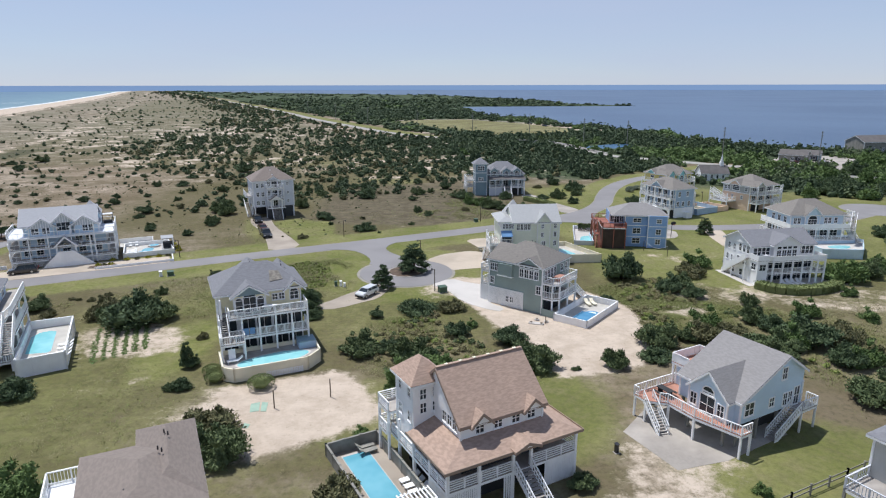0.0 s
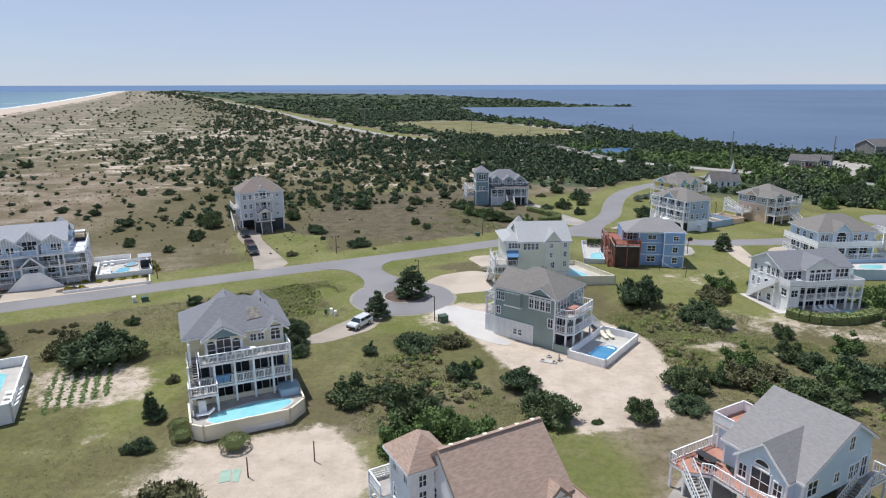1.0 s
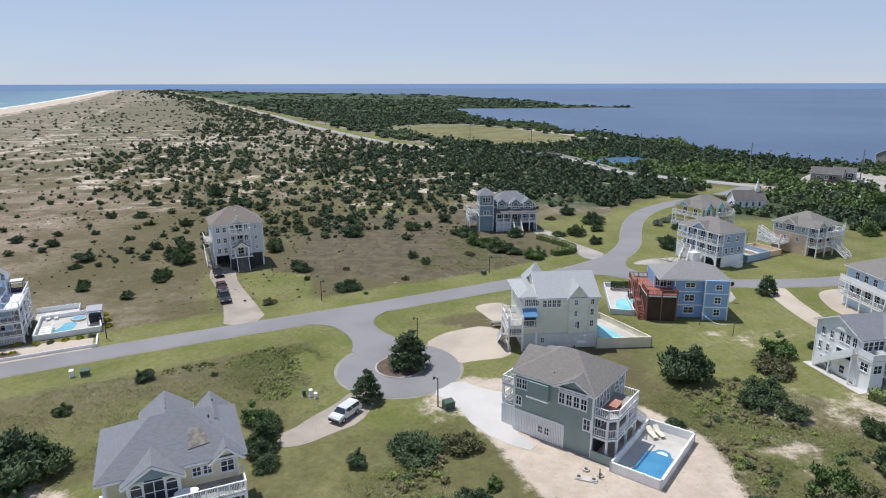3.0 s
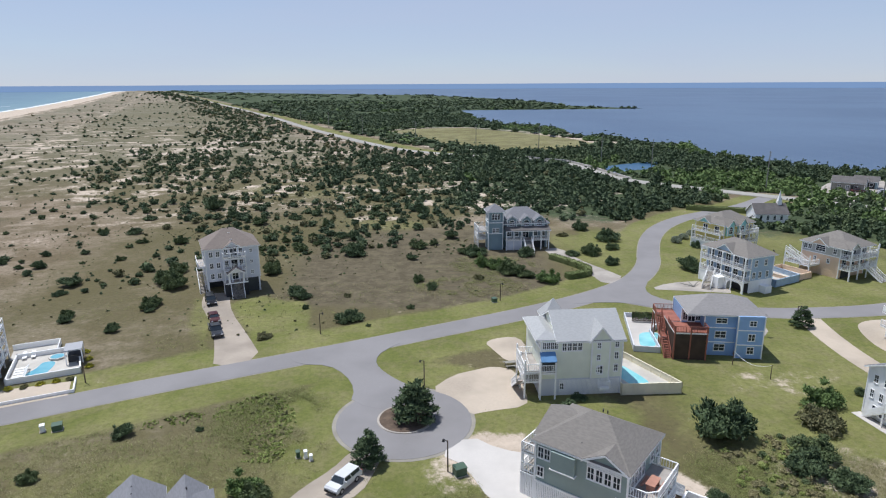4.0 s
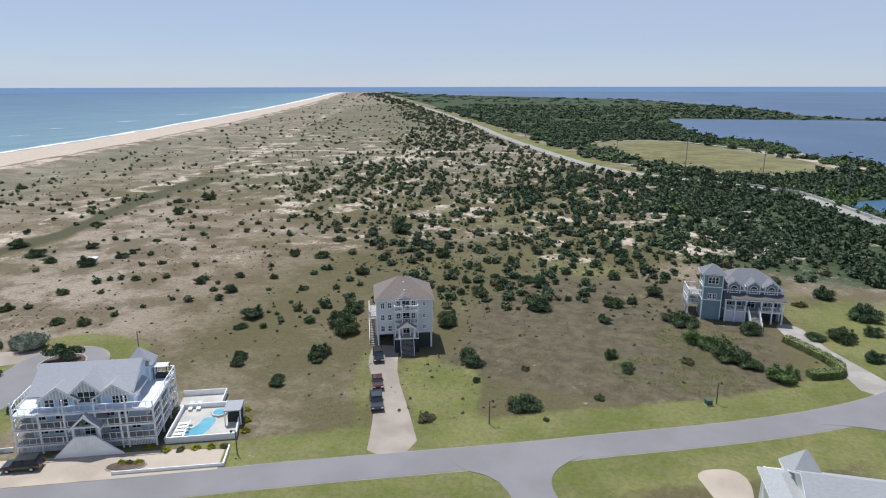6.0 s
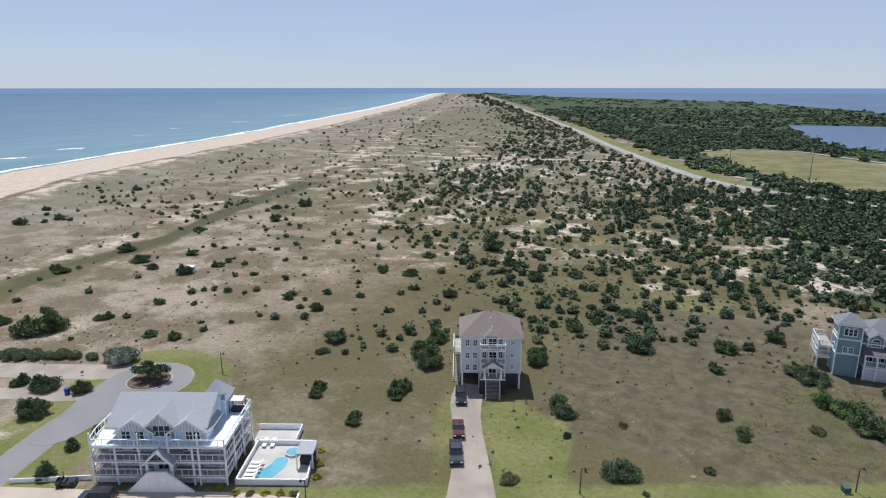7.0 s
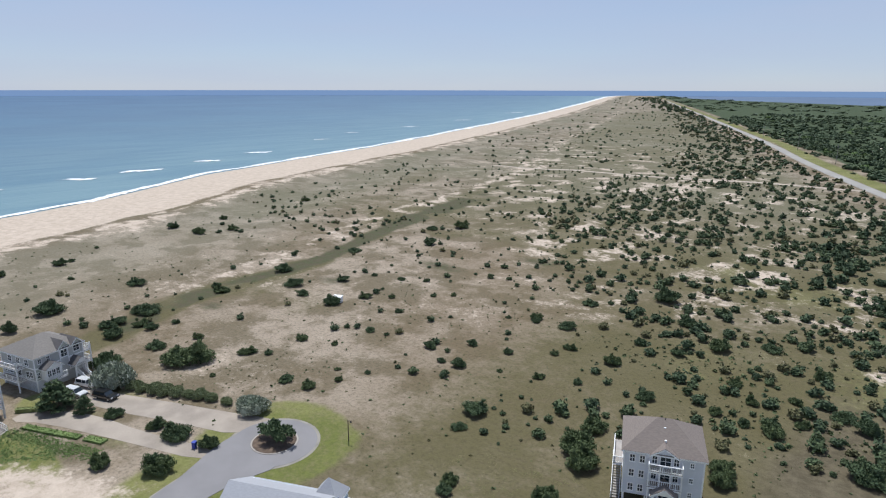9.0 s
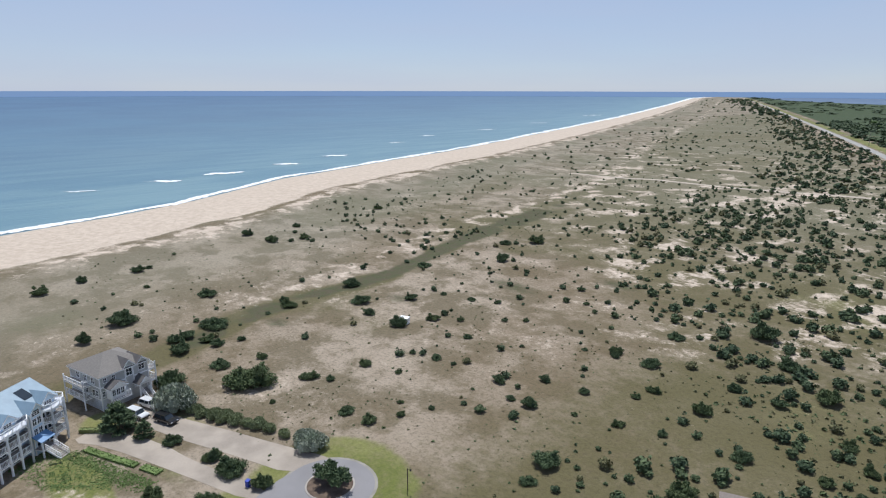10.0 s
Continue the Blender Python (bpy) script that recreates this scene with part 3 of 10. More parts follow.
    heath = step(-46, -26, x) * step(34, 14, x) * step(146, 158, y + 8 * (n1 - 0.5)) * step(232, 208, y) * (0.85 + 0.9 * (n2 - 0.45))
    for name, values in (("heath", heath), ("lawn", lawn), ("marsh", marsh), ("bare", bare), ("olive", olive), ("damp", damp), ("beach_grass", beach_grass)):
        me.attributes.new(name, "FLOAT", "POINT").data.foreach_set("value", values.astype(np.float32))
    me.materials.append(GROUND)
    return tagged(new("ground", me), "sandy barrier island land with dune grass, lawns and beach", "ground", kind="structure")


ground_sheet()


def water_sheets():
    me = bpy.data.meshes.new("sound_water")
    k = 96
    ring = [(5300 * math.cos(2 * math.pi * i / k), 5300 * math.sin(2 * math.pi * i / k), -0.5) for i in range(k)]
    me.from_pydata(ring, [], [tuple(range(k))])
    me.materials.append(SOUND_SEA)
    tagged(new("water", me), "calm blue water of the wide sound", "water", kind="structure")
    ys = np.concatenate([np.arange(-5200, 0, 400), np.arange(0, 1000, 20), np.arange(1000, 5300, 150)])
    offs = np.array([-40, 0, 18, 45, 85, 140, 220, 340, 520, 800, 1300, 2200, 5200.0])
    X = along(OCEAN, ys)[:, None] - offs[None]
    Y = np.repeat(ys[:, None], len(offs), 1)
    shallow = np.repeat(np.interp(offs, [0, 45, 140, 340, 800, 2200], [1, 0.95, 0.75, 0.5, 0.25, 0])[None], len(ys), 0)
    n, k = X.shape
    i = (np.arange(n - 1)[:, None] * k + np.arange(k - 1)[None]).ravel()
    me = bpy.data.meshes.new("ocean_water")
    me.from_pydata(np.stack([X.ravel(), Y.ravel(), np.full(X.size, -0.46)], 1).tolist(), [], np.stack([i, i + k, i + k + 1, i + 1], 1).tolist())
    me.attributes.new("shallow", "FLOAT", "POINT").data.foreach_set("value", shallow.ravel().astype(np.float32))
    me.materials.append(SEA)
    tagged(new("water", me), "blue-green ocean with low swell", "water", kind="structure")


water_sheets()


def foam_band(name, rows, label):
    """Rows of (x, y, half width) along a crest; a low ridge of foam with ragged sides."""
    verts, body, faces = [], [], []
    for j, (x, y, w) in enumerate(rows):
        a, b = rows[max(j - 1, 0)], rows[min(j + 1, len(rows) - 1)]
        t = Vector((b[0] - a[0], b[1] - a[1], 0)).normalized()
        nrm = Vector((-t.y, t.x, 0))
        end = min(j, len(rows) - 1 - j)
        for s, h, v in ((-1, 0.02, -0.1), (-0.45, 0.22, 0.62), (0, 0.3, 0.85), (0.45, 0.14, 0.55), (1, 0.02, -0.1)):
            verts.append((x + nrm.x * s * w, y + nrm.y * s * w, -0.44 + h))
            body.append(v * min(1, 0.25 + end * 0.3))
        if j:
            k = 5 * (j - 1)
            faces += [(k + i, k + i + 5, k + i + 6, k + i + 1) for i in range(4)]
    me = bpy.data.meshes.new(name)
    me.from_pydata(verts, [], faces)
    me.polygons.foreach_set("use_smooth", np.ones(len(faces), bool))
    me.attributes.new("body", "FLOAT", "POINT").data.foreach_set("value", np.array(body, np.float32))
    me.materials.append(FOAM)
    return tagged(new(name, me), label, "surf", kind="stuff")


def surf():
    ys = np.concatenate([np.arange(-200, 900, 7), np.arange(900, 4600, 40)])
    jig = value_noise(0 * ys, ys, 26, 41, 2)
    rows = [(along(OCEAN, y) + 7.5 - 6 * j, y, 2.0 + 5.4 * k + y * 0.004) for y, j, k in zip(ys, jig, value_noise(0 * ys, ys, 24, 44, 2))]
    foam_band("surf", rows, "white wash of broken waves along the beach")
    rnd = random.Random(5)
    for ax, ay, bx, by, w in ((-478, 262, -470, 300, 4.2), (-468, 222, -452, 246, 3.4), (-500, 330, -490, 356, 4.2), (-528, 392, -520, 424, 3.6), (-604, 526, -596, 550, 2.4),
                              (-660, 621, -655, 645, 2.6), (-456, 172, -445, 191, 1.8), (-700, 760, -688, 800, 3.4), (-770, 960, -752, 1010, 4.0), (-900, 1290, -880, 1370, 5.0)):
        n = 9
        foam_band("breaker", [(ax + (bx - ax) * i / n + rnd.uniform(-2.4, 2.4), ay + (by - ay) * i / n, 1.8 * w * (0.4 + 0.75 * math.sin(math.pi * i / n)) * rnd.uniform(0.7, 1.25)) for i in range(n + 1)],
                  "white breaking wave off the beach")


surf()


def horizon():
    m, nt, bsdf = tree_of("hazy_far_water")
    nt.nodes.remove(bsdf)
    # Unlit emission stands in for far sea, with haze painted into its colour.
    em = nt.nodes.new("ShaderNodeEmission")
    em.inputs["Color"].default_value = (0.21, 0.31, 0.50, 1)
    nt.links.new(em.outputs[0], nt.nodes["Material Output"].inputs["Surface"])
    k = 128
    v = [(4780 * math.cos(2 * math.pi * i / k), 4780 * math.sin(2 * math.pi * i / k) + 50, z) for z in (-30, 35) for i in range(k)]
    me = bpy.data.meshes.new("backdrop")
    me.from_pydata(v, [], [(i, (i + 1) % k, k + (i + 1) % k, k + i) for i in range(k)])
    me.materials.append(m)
    tagged(new("backdrop", me), "self-lit ring painted as hazy blue sea distance", "backdrop", kind="structure")


horizon()


# ---- roads, drives and lots ----
def smooth_line(line, rounds=2):
    for _ in range(rounds):
        out = [line[0]]
        for (ax, ay), (bx, by) in zip(line, line[1:]):
            out += [(ax * 0.75 + bx * 0.25, ay * 0.75 + by * 0.25), (ax * 0.25 + bx * 0.75, ay * 0.25 + by * 0.75)]
        line = out + [line[-1]]
    return line


def smooth_ring(ring, rounds=2):
    for _ in range(rounds):
        out = []
        for (ax, ay), (bx, by) in zip(ring, ring[1:] + ring[:1]):
            out += [(ax * 0.75 + bx * 0.25, ay * 0.75 + by * 0.25), (ax * 0.25 + bx * 0.75, ay * 0.25 + by * 0.75)]
        ring = out
    return ring


PAVED = []


def sheet(name, ring, z, mat, label, category, rounds=2, base=0.0):
    """A flat slab with sloped edges, its top z above the ground."""
    ring = smooth_ring(ring, rounds)
    PAVED.append(ring)
    n = len(ring)
    cx, cy = sum(p[0] for p in ring) / n, sum(p[1] for p in ring) / n
    v = [(x, y, base + z) for x, y in ring] + [(x + 0.1 * (1 if x > cx else -1), y + 0.1 * (1 if y > cy else -1), base - 0.15) for x, y in ring]
    me = bpy.data.meshes.new(name)
    area = sum(ring[i][0] * ring[(i + 1) % n][1] - ring[(i + 1) % n][0] * ring[i][1] for i in range(n))
    top = tuple(range(n)) if area > 0 else tuple(reversed(range(n)))
    me.from_pydata(v, [], [top] + [(i, (i + 1) % n, n + (i + 1) % n, n + i) for i in range(n)])
    me.materials.append(mat)
    return tagged(new(name, me), label, category, kind="structure")


def ribbon(name, line, width, z, mat, label, category, rounds=2, follow=False):
    line = smooth_line(line, rounds)
    if name == "driveway":
        PAVED.append([(x - width / 2, y) for x, y in line] + [(x + width / 2, y) for x, y in reversed(line)])
    v = []
    for j, (x, y) in enumerate(line):
        a, b = line[max(j - 1, 0)], line[min(j + 1, len(line) - 1)]
        t = Vector((b[0] - a[0], b[1] - a[1])).normalized()
        h = float(height(x, y)) if follow else 0.0
        for s in (-1, 1):
            v.append((x - t.y * s * width / 2, y + t.x * s * width / 2, h + z))
    me = bpy.data.meshes.new(name)
    me.from_pydata(v, [], [(2 * j, 2 * j + 2, 2 * j + 3, 2 * j + 1) for j in range(len(line) - 1)])
    me.materials.append(mat)
    return tagged(new(name, me), label, category, kind="structure")


def disc(cx, cy, r, n=40, squash=1.0):
    return [(cx + r * math.cos(2 * math.pi * i / n), cy + r * squash * math.sin(2 * math.pi * i / n)) for i in range(n)]


W = 5.2
ribbon("road", MAIN, W + 0.4, 0.030, EDGE, "pale worn edge of the village road", "road edge")
ribbon("road", BRANCH, W + 0.4, 0.034, EDGE, "pale worn edge of the side road", "road edge")
ribbon("road", SIDE, 5.6, 0.032, EDGE, "pale worn edge of the short road", "road edge")
for c, r in ((CUL_1, 8.7), (CUL_2, 7.5), (CUL_3, 9)):
    sheet("road", disc(*c, r + 0.35), 0.038, EDGE, "pale kerb ring of the turning circle", "road edge", 0)
ribbon("road", MAIN, W, 0.050, ASPHALT, "sun-bleached grey asphalt village road", "road")
ribbon("road", BRANCH, W, 0.058, ASPHALT, "sun-bleached grey asphalt side road", "road")
ribbon("road", SIDE, 5.1, 0.054, ASPHALT, "sun-bleached grey asphalt short road", "road")
for i, (c, r) in enumerate(((CUL_1, 8.55), (CUL_2, 7.35), (CUL_3, 9))):
    sheet("road", disc(*c, r), 0.066 + 0.004 * i, ASPHALT, "grey asphalt turning circle round a planted island", "road", 0)
NECK_L = [(-26, 131), (-24, 128.6), (-19.2, 128.2), (-16.2, 125), (-14.3, 120.6), (-14.4, 116.6)]
NECK_R = [(-2.6, 119.2), (-5.4, 120.3), (-9, 123.6), (-11.6, 127.2), (-12.4, 130), (-11.6, 133.2), (-8, 137.5), (-14, 136.5)]
sheet("road", NECK_L + [(-8, 114)] + NECK_R, 0.074, ASPHALT, "flared mouth of the turning circle road", "road", 1)
sheet("road", [(22, 154.5), (28, 155.6), (33.5, 155.4), (38, 152.4), (44, 151), (44, 155), (40.2, 158.5), (39.6, 163), (42.6, 169.4), (37, 168), (30, 161)], 0.078, ASPHALT,
      "flared junction of the two village roads", "road", 1)
sheet("road", [(-104.3, 126.4), (-106.6, 131), (-107.4, 136), (-100, 138), (-93.6, 134.6), (-94.6, 130.4), (-95.2, 126), (-94.4, 117.6), (-99.6, 115.2), (-101.6, 120.6)], 0.082, ASPHALT,
      "flared mouth of the far turning circle", "road", 2)
for c, r, k in ((CUL_1, 3.55, 0.30), (CUL_2, 3.9, 0.30)):
    sheet("kerb", disc(c[0] + 0.1, c[1] + 0.3, r), 0.16, CONCRETE, "concrete kerb ring round the planted island", "kerb", 0)
    sheet("planting_bed", disc(c[0] + 0.1, c[1] + 0.3, r - 0.28), 0.20, MULCH, "brown mulched bed of the turning circle island", "planting bed", 0)
ribbon("road", ROUTE, 8.4, 0.10, EDGE, "sandy shoulders of the straight highway", "road edge", 2)
ribbon("road", ROUTE, 6.6, 0.16, HIGHWAY, "pale grey two-lane highway running to the horizon", "road", 2)
ribbon("road", [(-302, 466), (-262, 478), (-232, 485), (-180, 491), (-150, 503), (-126, 511), (-70, 514)], 5, 0.12, SAND_LOT, "pale sand track across the dunes to the beach", "track", 3, True)
ribbon("road", [(-52, 612), (-30, 645), (24, 655), (50, 618), (72, 592), (104, 532)], 3.5, 0.12, SAND_LOT, "pale sand track round the field", "track", 3)
ribbon("road", [(-16, 470), (10, 452), (40, 424), (60, 404), (84, 392)], 3.5, 0.12, SAND_LOT, "pale sandy shoulder track beside the highway", "track", 3)
ribbon("road", [(-93, 759), (-104, 798), (-100, 830), (-113, 879)], 8, 0.12, SAND_LOT, "pale sand clearing in the marsh woods", "track", 3)
sheet("driveway", [(-36.6, 127.4), (-30.2, 131), (-35, 140), (-41.3, 151), (-44, 158), (-45.4, 163), (-50.5, 162), (-48.6, 155), (-45.6, 150), (-41.6, 142), (-38.6, 134)], 0.046, DRIVE,
      "long pale concrete driveway with parked cars", "driveway", 1)
sheet("driveway", [(32.5, 166), (38, 171.3), (36, 176), (30.6, 187), (28.8, 197), (24, 197), (25.4, 188), (30.8, 176)], 0.046, CONCRETE, "pale concrete driveway beside a clipped hedge", "driveway", 1)
sheet("driveway", [(-2.6, 104.6), (1.3, 108.4), (4.5, 105.4), (9.5, 104), (8.6, 97.5), (7.0, 95.4), (9.6, 92.6), (8.2, 91), (3.0, 95.6), (0.4, 102.2)], 0.062, WHITE_CONCRETE,
      "new white concrete driveway of the sage house", "driveway", 1)
sheet("sand_lot", [(-3.8, 120), (-0.6, 124.6), (3, 126.4), (5.8, 127.6), (9, 126), (9.6, 119), (9.2, 115.4), (4, 114.2), (1.4, 113.2), (-0.4, 117.6)], 0.048, SAND_LOT,
      "pale concrete and sand forecourt by the turning circle", "driveway", 1)
sheet("sand_lot", [(4.6, 137.4), (11.6, 139.6), (11.2, 129), (8, 129), (6.4, 133)], 0.044, SAND_LOT, "bare sandy patch beside the cream house", "sand lot", 2)
sheet("sand_lot", [(-120, 83.5), (-101, 96), (-89, 101), (-76, 108.2), (-66, 113), (-53.7, 119.2), (-55.6, 123.4), (-63, 121), (-78, 114), (-92, 108), (-112, 95)], 0.070, SAND_LOT,
      "pale sandy forecourt of the big porch house", "driveway", 0)
sheet("driveway", [(-105, 142.6), (-108.6, 141.6), (-115.4, 138.2), (-127, 133), (-138.8, 127.4), (-146, 126), (-145, 120.5), (-133.2, 123.7), (-120.2, 129.6), (-106, 135.4)], 0.046, DRIVE, "pale concrete drive past silvery shrubs", "driveway", 1)
sheet("driveway", [(-105, 130.8), (-120.2, 124.9), (-131.4, 122.2), (-139.1, 118), (-143.4, 114.4), (-141.6, 110.4), (-136.2, 114.7), (-119.6, 121.4), (-103.8, 127.4)], 0.046, DRIVE, "wide pale concrete drive to the blue-roofed house", "driveway", 1)
sheet("driveway", [(17.9, 56.9), (21.0, 50.4), (26.2, 51.9), (34.0, 56.4), (30.4, 63.6), (21.5, 61.5)], 0.046, CONCRETE, "pale concrete slab in front of the sky-blue house", "driveway", 0)
sheet("driveway", [(40.8, 163.4), (46, 167.5), (55, 169), (58, 160.5), (52, 161.4), (46, 162.6)], 0.046, CONCRETE, "sandy concrete drive of the dusty blue house", "driveway", 1)
ribbon("driveway", [(64, 146.5), (62.5, 138), (62, 128), (63, 118)], 4.2, 0.044, SAND_LOT, "sandy drive between garden strips", "driveway")
sheet("driveway", [(48.6, 138), (53.4, 138.6), (55.2, 146.6), (50.4, 147.4)], 0.046, CONCRETE, "pale concrete apron of the blue house", "driveway", 1)
sheet("sand_lot", [(67.5, 131), (69, 140), (72, 145), (80, 146), (79, 134), (73, 126)], 0.044, SAND_LOT, "sandy forecourt of the sky-blue porch house", "sand lot", 2)
sheet("sand_lot", [(138, 268), (150, 252), (178, 262), (196, 300), (176, 312), (154, 296)], 0.06, CONCRETE, "pale parking lot by the boathouses", "sand lot", 1)
sheet("pond", [(77, 334), (80, 330), (92, 346), (99, 345), (116, 377), (104, 374), (91, 366), (77, 355)], 0.03, SEA, "small dark blue pond beside the highway bridge", "pond", 2)


# ---- shapes ----
class Geo:
    def __init__(self):
        self.v, self.f = [], []

    def add(self, verts, faces):
        k = len(self.v)
        self.v += [tuple(p) for p in verts]
        self.f += [tuple(i + k for i in f) for f in faces]
        return self

    def box(self, x0, y0, z0, x1, y1, z1):
        return self.add([(x0, y0, z0), (x1, y0, z0), (x1, y1, z0), (x0, y1, z0), (x0, y0, z1), (x1, y0, z1), (x1, y1, z1), (x0, y1, z1)],
                        [(3, 2, 1, 0), (4, 5, 6, 7), (0, 1, 5, 4), (1, 2, 6, 5), (2, 3, 7, 6), (3, 0, 4, 7)])

    def beam(self, p, q, w, h):
        """A bar from p to q, w wide and h high."""
        p, q = Vector(p), Vector(q)
        t = (q - p).normalized()
        side = Vector((t.y, -t.x, 0))
        side = side.normalized() * w / 2 if side.length > 1e-6 else Vector((w / 2, 0, 0))
        up = t.cross(side).normalized() * h / 2
        c = [a + s * side + u * up for a in (p, q) for s, u in ((-1, -1), (1, -1), (1, 1), (-1, 1))]
        return self.add(c, [(0, 1, 2, 3), (7, 6, 5, 4), (0, 4, 5, 1), (1, 5, 6, 2), (2, 6, 7, 3), (3, 7, 4, 0)])

    def prism(self, ring, z0, z1):
        n = len(ring)
        area = sum(ring[i][0] * ring[(i + 1) % n][1] - ring[(i + 1) % n][0] * ring[i][1] for i in range(n))
        if area < 0:
            ring = ring[::-1]
        v = [(x, y, z0) for x, y in ring] + [(x, y, z1) for x, y in ring]
        return self.add(v, [tuple(reversed(range(n))), tuple(range(n, 2 * n))] + [(i, (i + 1) % n, n + (i + 1) % n, n + i) for i in range(n)])

    def slab(self, quad, t):
        """A sloped four-cornered slab, t thick downwards."""
        n = len(quad)
        v = [tuple(p) for p in quad] + [(p[0], p[1], p[2] - t) for p in quad]
        return self.add(v, [tuple(range(n)), tuple(reversed(range(n, 2 * n)))] + [(i, n + i, n + (i + 1) % n, (i + 1) % n) for i in range(n)])

    def gable_wall(self, a, b, z, peak, t):
        """A triangle of wall over the line a-b, t thick."""
        a, b = Vector((*a, z)), Vector((*b, z))
        d = (b - a).normalized()
        nrm = Vector((-d.y, d.x, 0)) * t
        m = (a + b) / 2 + Vector((0, 0, peak))
        return self.add([a, b, m, a + nrm, b + nrm, m + nrm], [(0, 1, 2), (5, 4, 3), (0, 3, 4, 1), (1, 4, 5, 2), (2, 5, 3, 0)])

    def tube(self, p, q, r0, r1, n=8):
        p, q = Vector(p), Vector(q)
        t = (q - p).normalized()
        a = t.orthogonal().normalized()
        b = t.cross(a)
        v = [c + r * (math.cos(2 * math.pi * i / n) * a + math.sin(2 * math.pi * i / n) * b) for c, r in ((p, r0), (q, r1)) for i in range(n)]
        return self.add(v, [tuple(reversed(range(n))), tuple(range(n, 2 * n))] + [(i, (i + 1) % n, n + (i + 1) % n, n + i) for i in range(n)])

    def mesh(self, name, mat):
        me = bpy.data.meshes.new(name)
        me.from_pydata(self.v, [], self.f)
        me.materials.append(mat)
        return me


def part(name, geo, mat, parent, label="", m=None):
    ob = new(name, geo.mesh(name, mat) if isinstance(geo, Geo) else geo)
    ob.parent = parent
    if m is not None:
        ob.matrix_basis = m
    return tagged(ob, label)


def thing(name, label, category, m, group=""):
    ob = new(name)
    ob.empty_display_size = 0.3
    ob.matrix_basis = m
    return tagged(ob, label, category, group)


CACHE = {}


def window_meshes(w, h, arch, bars, frame_mat):
    """A frame, its sill, each glazing bar and the pane, shared by all windows of one size."""
    key = (round(w, 2), round(h, 2), arch, bars, frame_mat.name)
    if key not in CACHE:
        b = 0.11
        inner, outer = [(-w / 2, 0), (w / 2, 0)], [(-w / 2 - b, -b), (w / 2 + b, -b)]
        if arch:
            for i in range(9):
                c, s = math.cos(math.pi * i / 8), math.sin(math.pi * i / 8)
                inner.append((w / 2 * c, h + w / 2 * 0.8 * s + 0.001))
                outer.append(((w / 2 + b) * c, h + (w / 2 * 0.8 + b) * s + 0.001))
        else:
            inner += [(w / 2, h), (-w / 2, h)]
            outer += [(w / 2 + b, h + b), (-w / 2 - b, h + b)]
        n = len(inner)
        v = [(x, y, z) for y in (-0.075, 0.02) for ring in (inner, outer) for x, z in ring]
        f = []
        for i in range(n):
            j = (i + 1) % n
            f += [(i, n + i, n + j, j), (2 * n + i, i, j, 2 * n + j), (n + i, 3 * n + i, 3 * n + j, n + j)]
        pieces = [("window", Geo().add(v, f).mesh("window", frame_mat))]
        pane = Geo().add([(x, -0.025, z) for x, z in inner] + [(x, 0.015, z) for x, z in inner], [tuple(range(n)), tuple(reversed(range(n, 2 * n)))])
        pieces.append(("pane", pane.mesh("pane", GLASS)))
        pieces.append(("sill", Geo().box(-w / 2 - b - 0.03, -0.12, -b - 0.03, w / 2 + b + 0.03, 0.015, -b + 0.02).mesh("sill", frame_mat)))
        for i in range(1, bars):
            x = -w / 2 + w * i / bars
            pieces.append(("glazing_bar", Geo().box(x - 0.035, -0.055, 0, x + 0.035, 0.012, h).mesh("glazing_bar", frame_mat)))
        if bars and h < 2.0:
            pieces.append(("glazing_bar", Geo().box(-w / 2, -0.050, h / 2 - 0.03, w / 2, 0.010, h / 2 + 0.03).mesh("glazing_bar", frame_mat)))
        if arch:
            pieces.append(("transom", Geo().box(-w / 2, -0.06, h - 0.04, w / 2, 0.012, h + 0.04).mesh("transom", frame_mat)))
        CACHE[key] = pieces
    return CACHE[key]


FACES = {"f": (0, 0), "r": (90, 1), "b": (180, 0), "l": (-90, 1)}


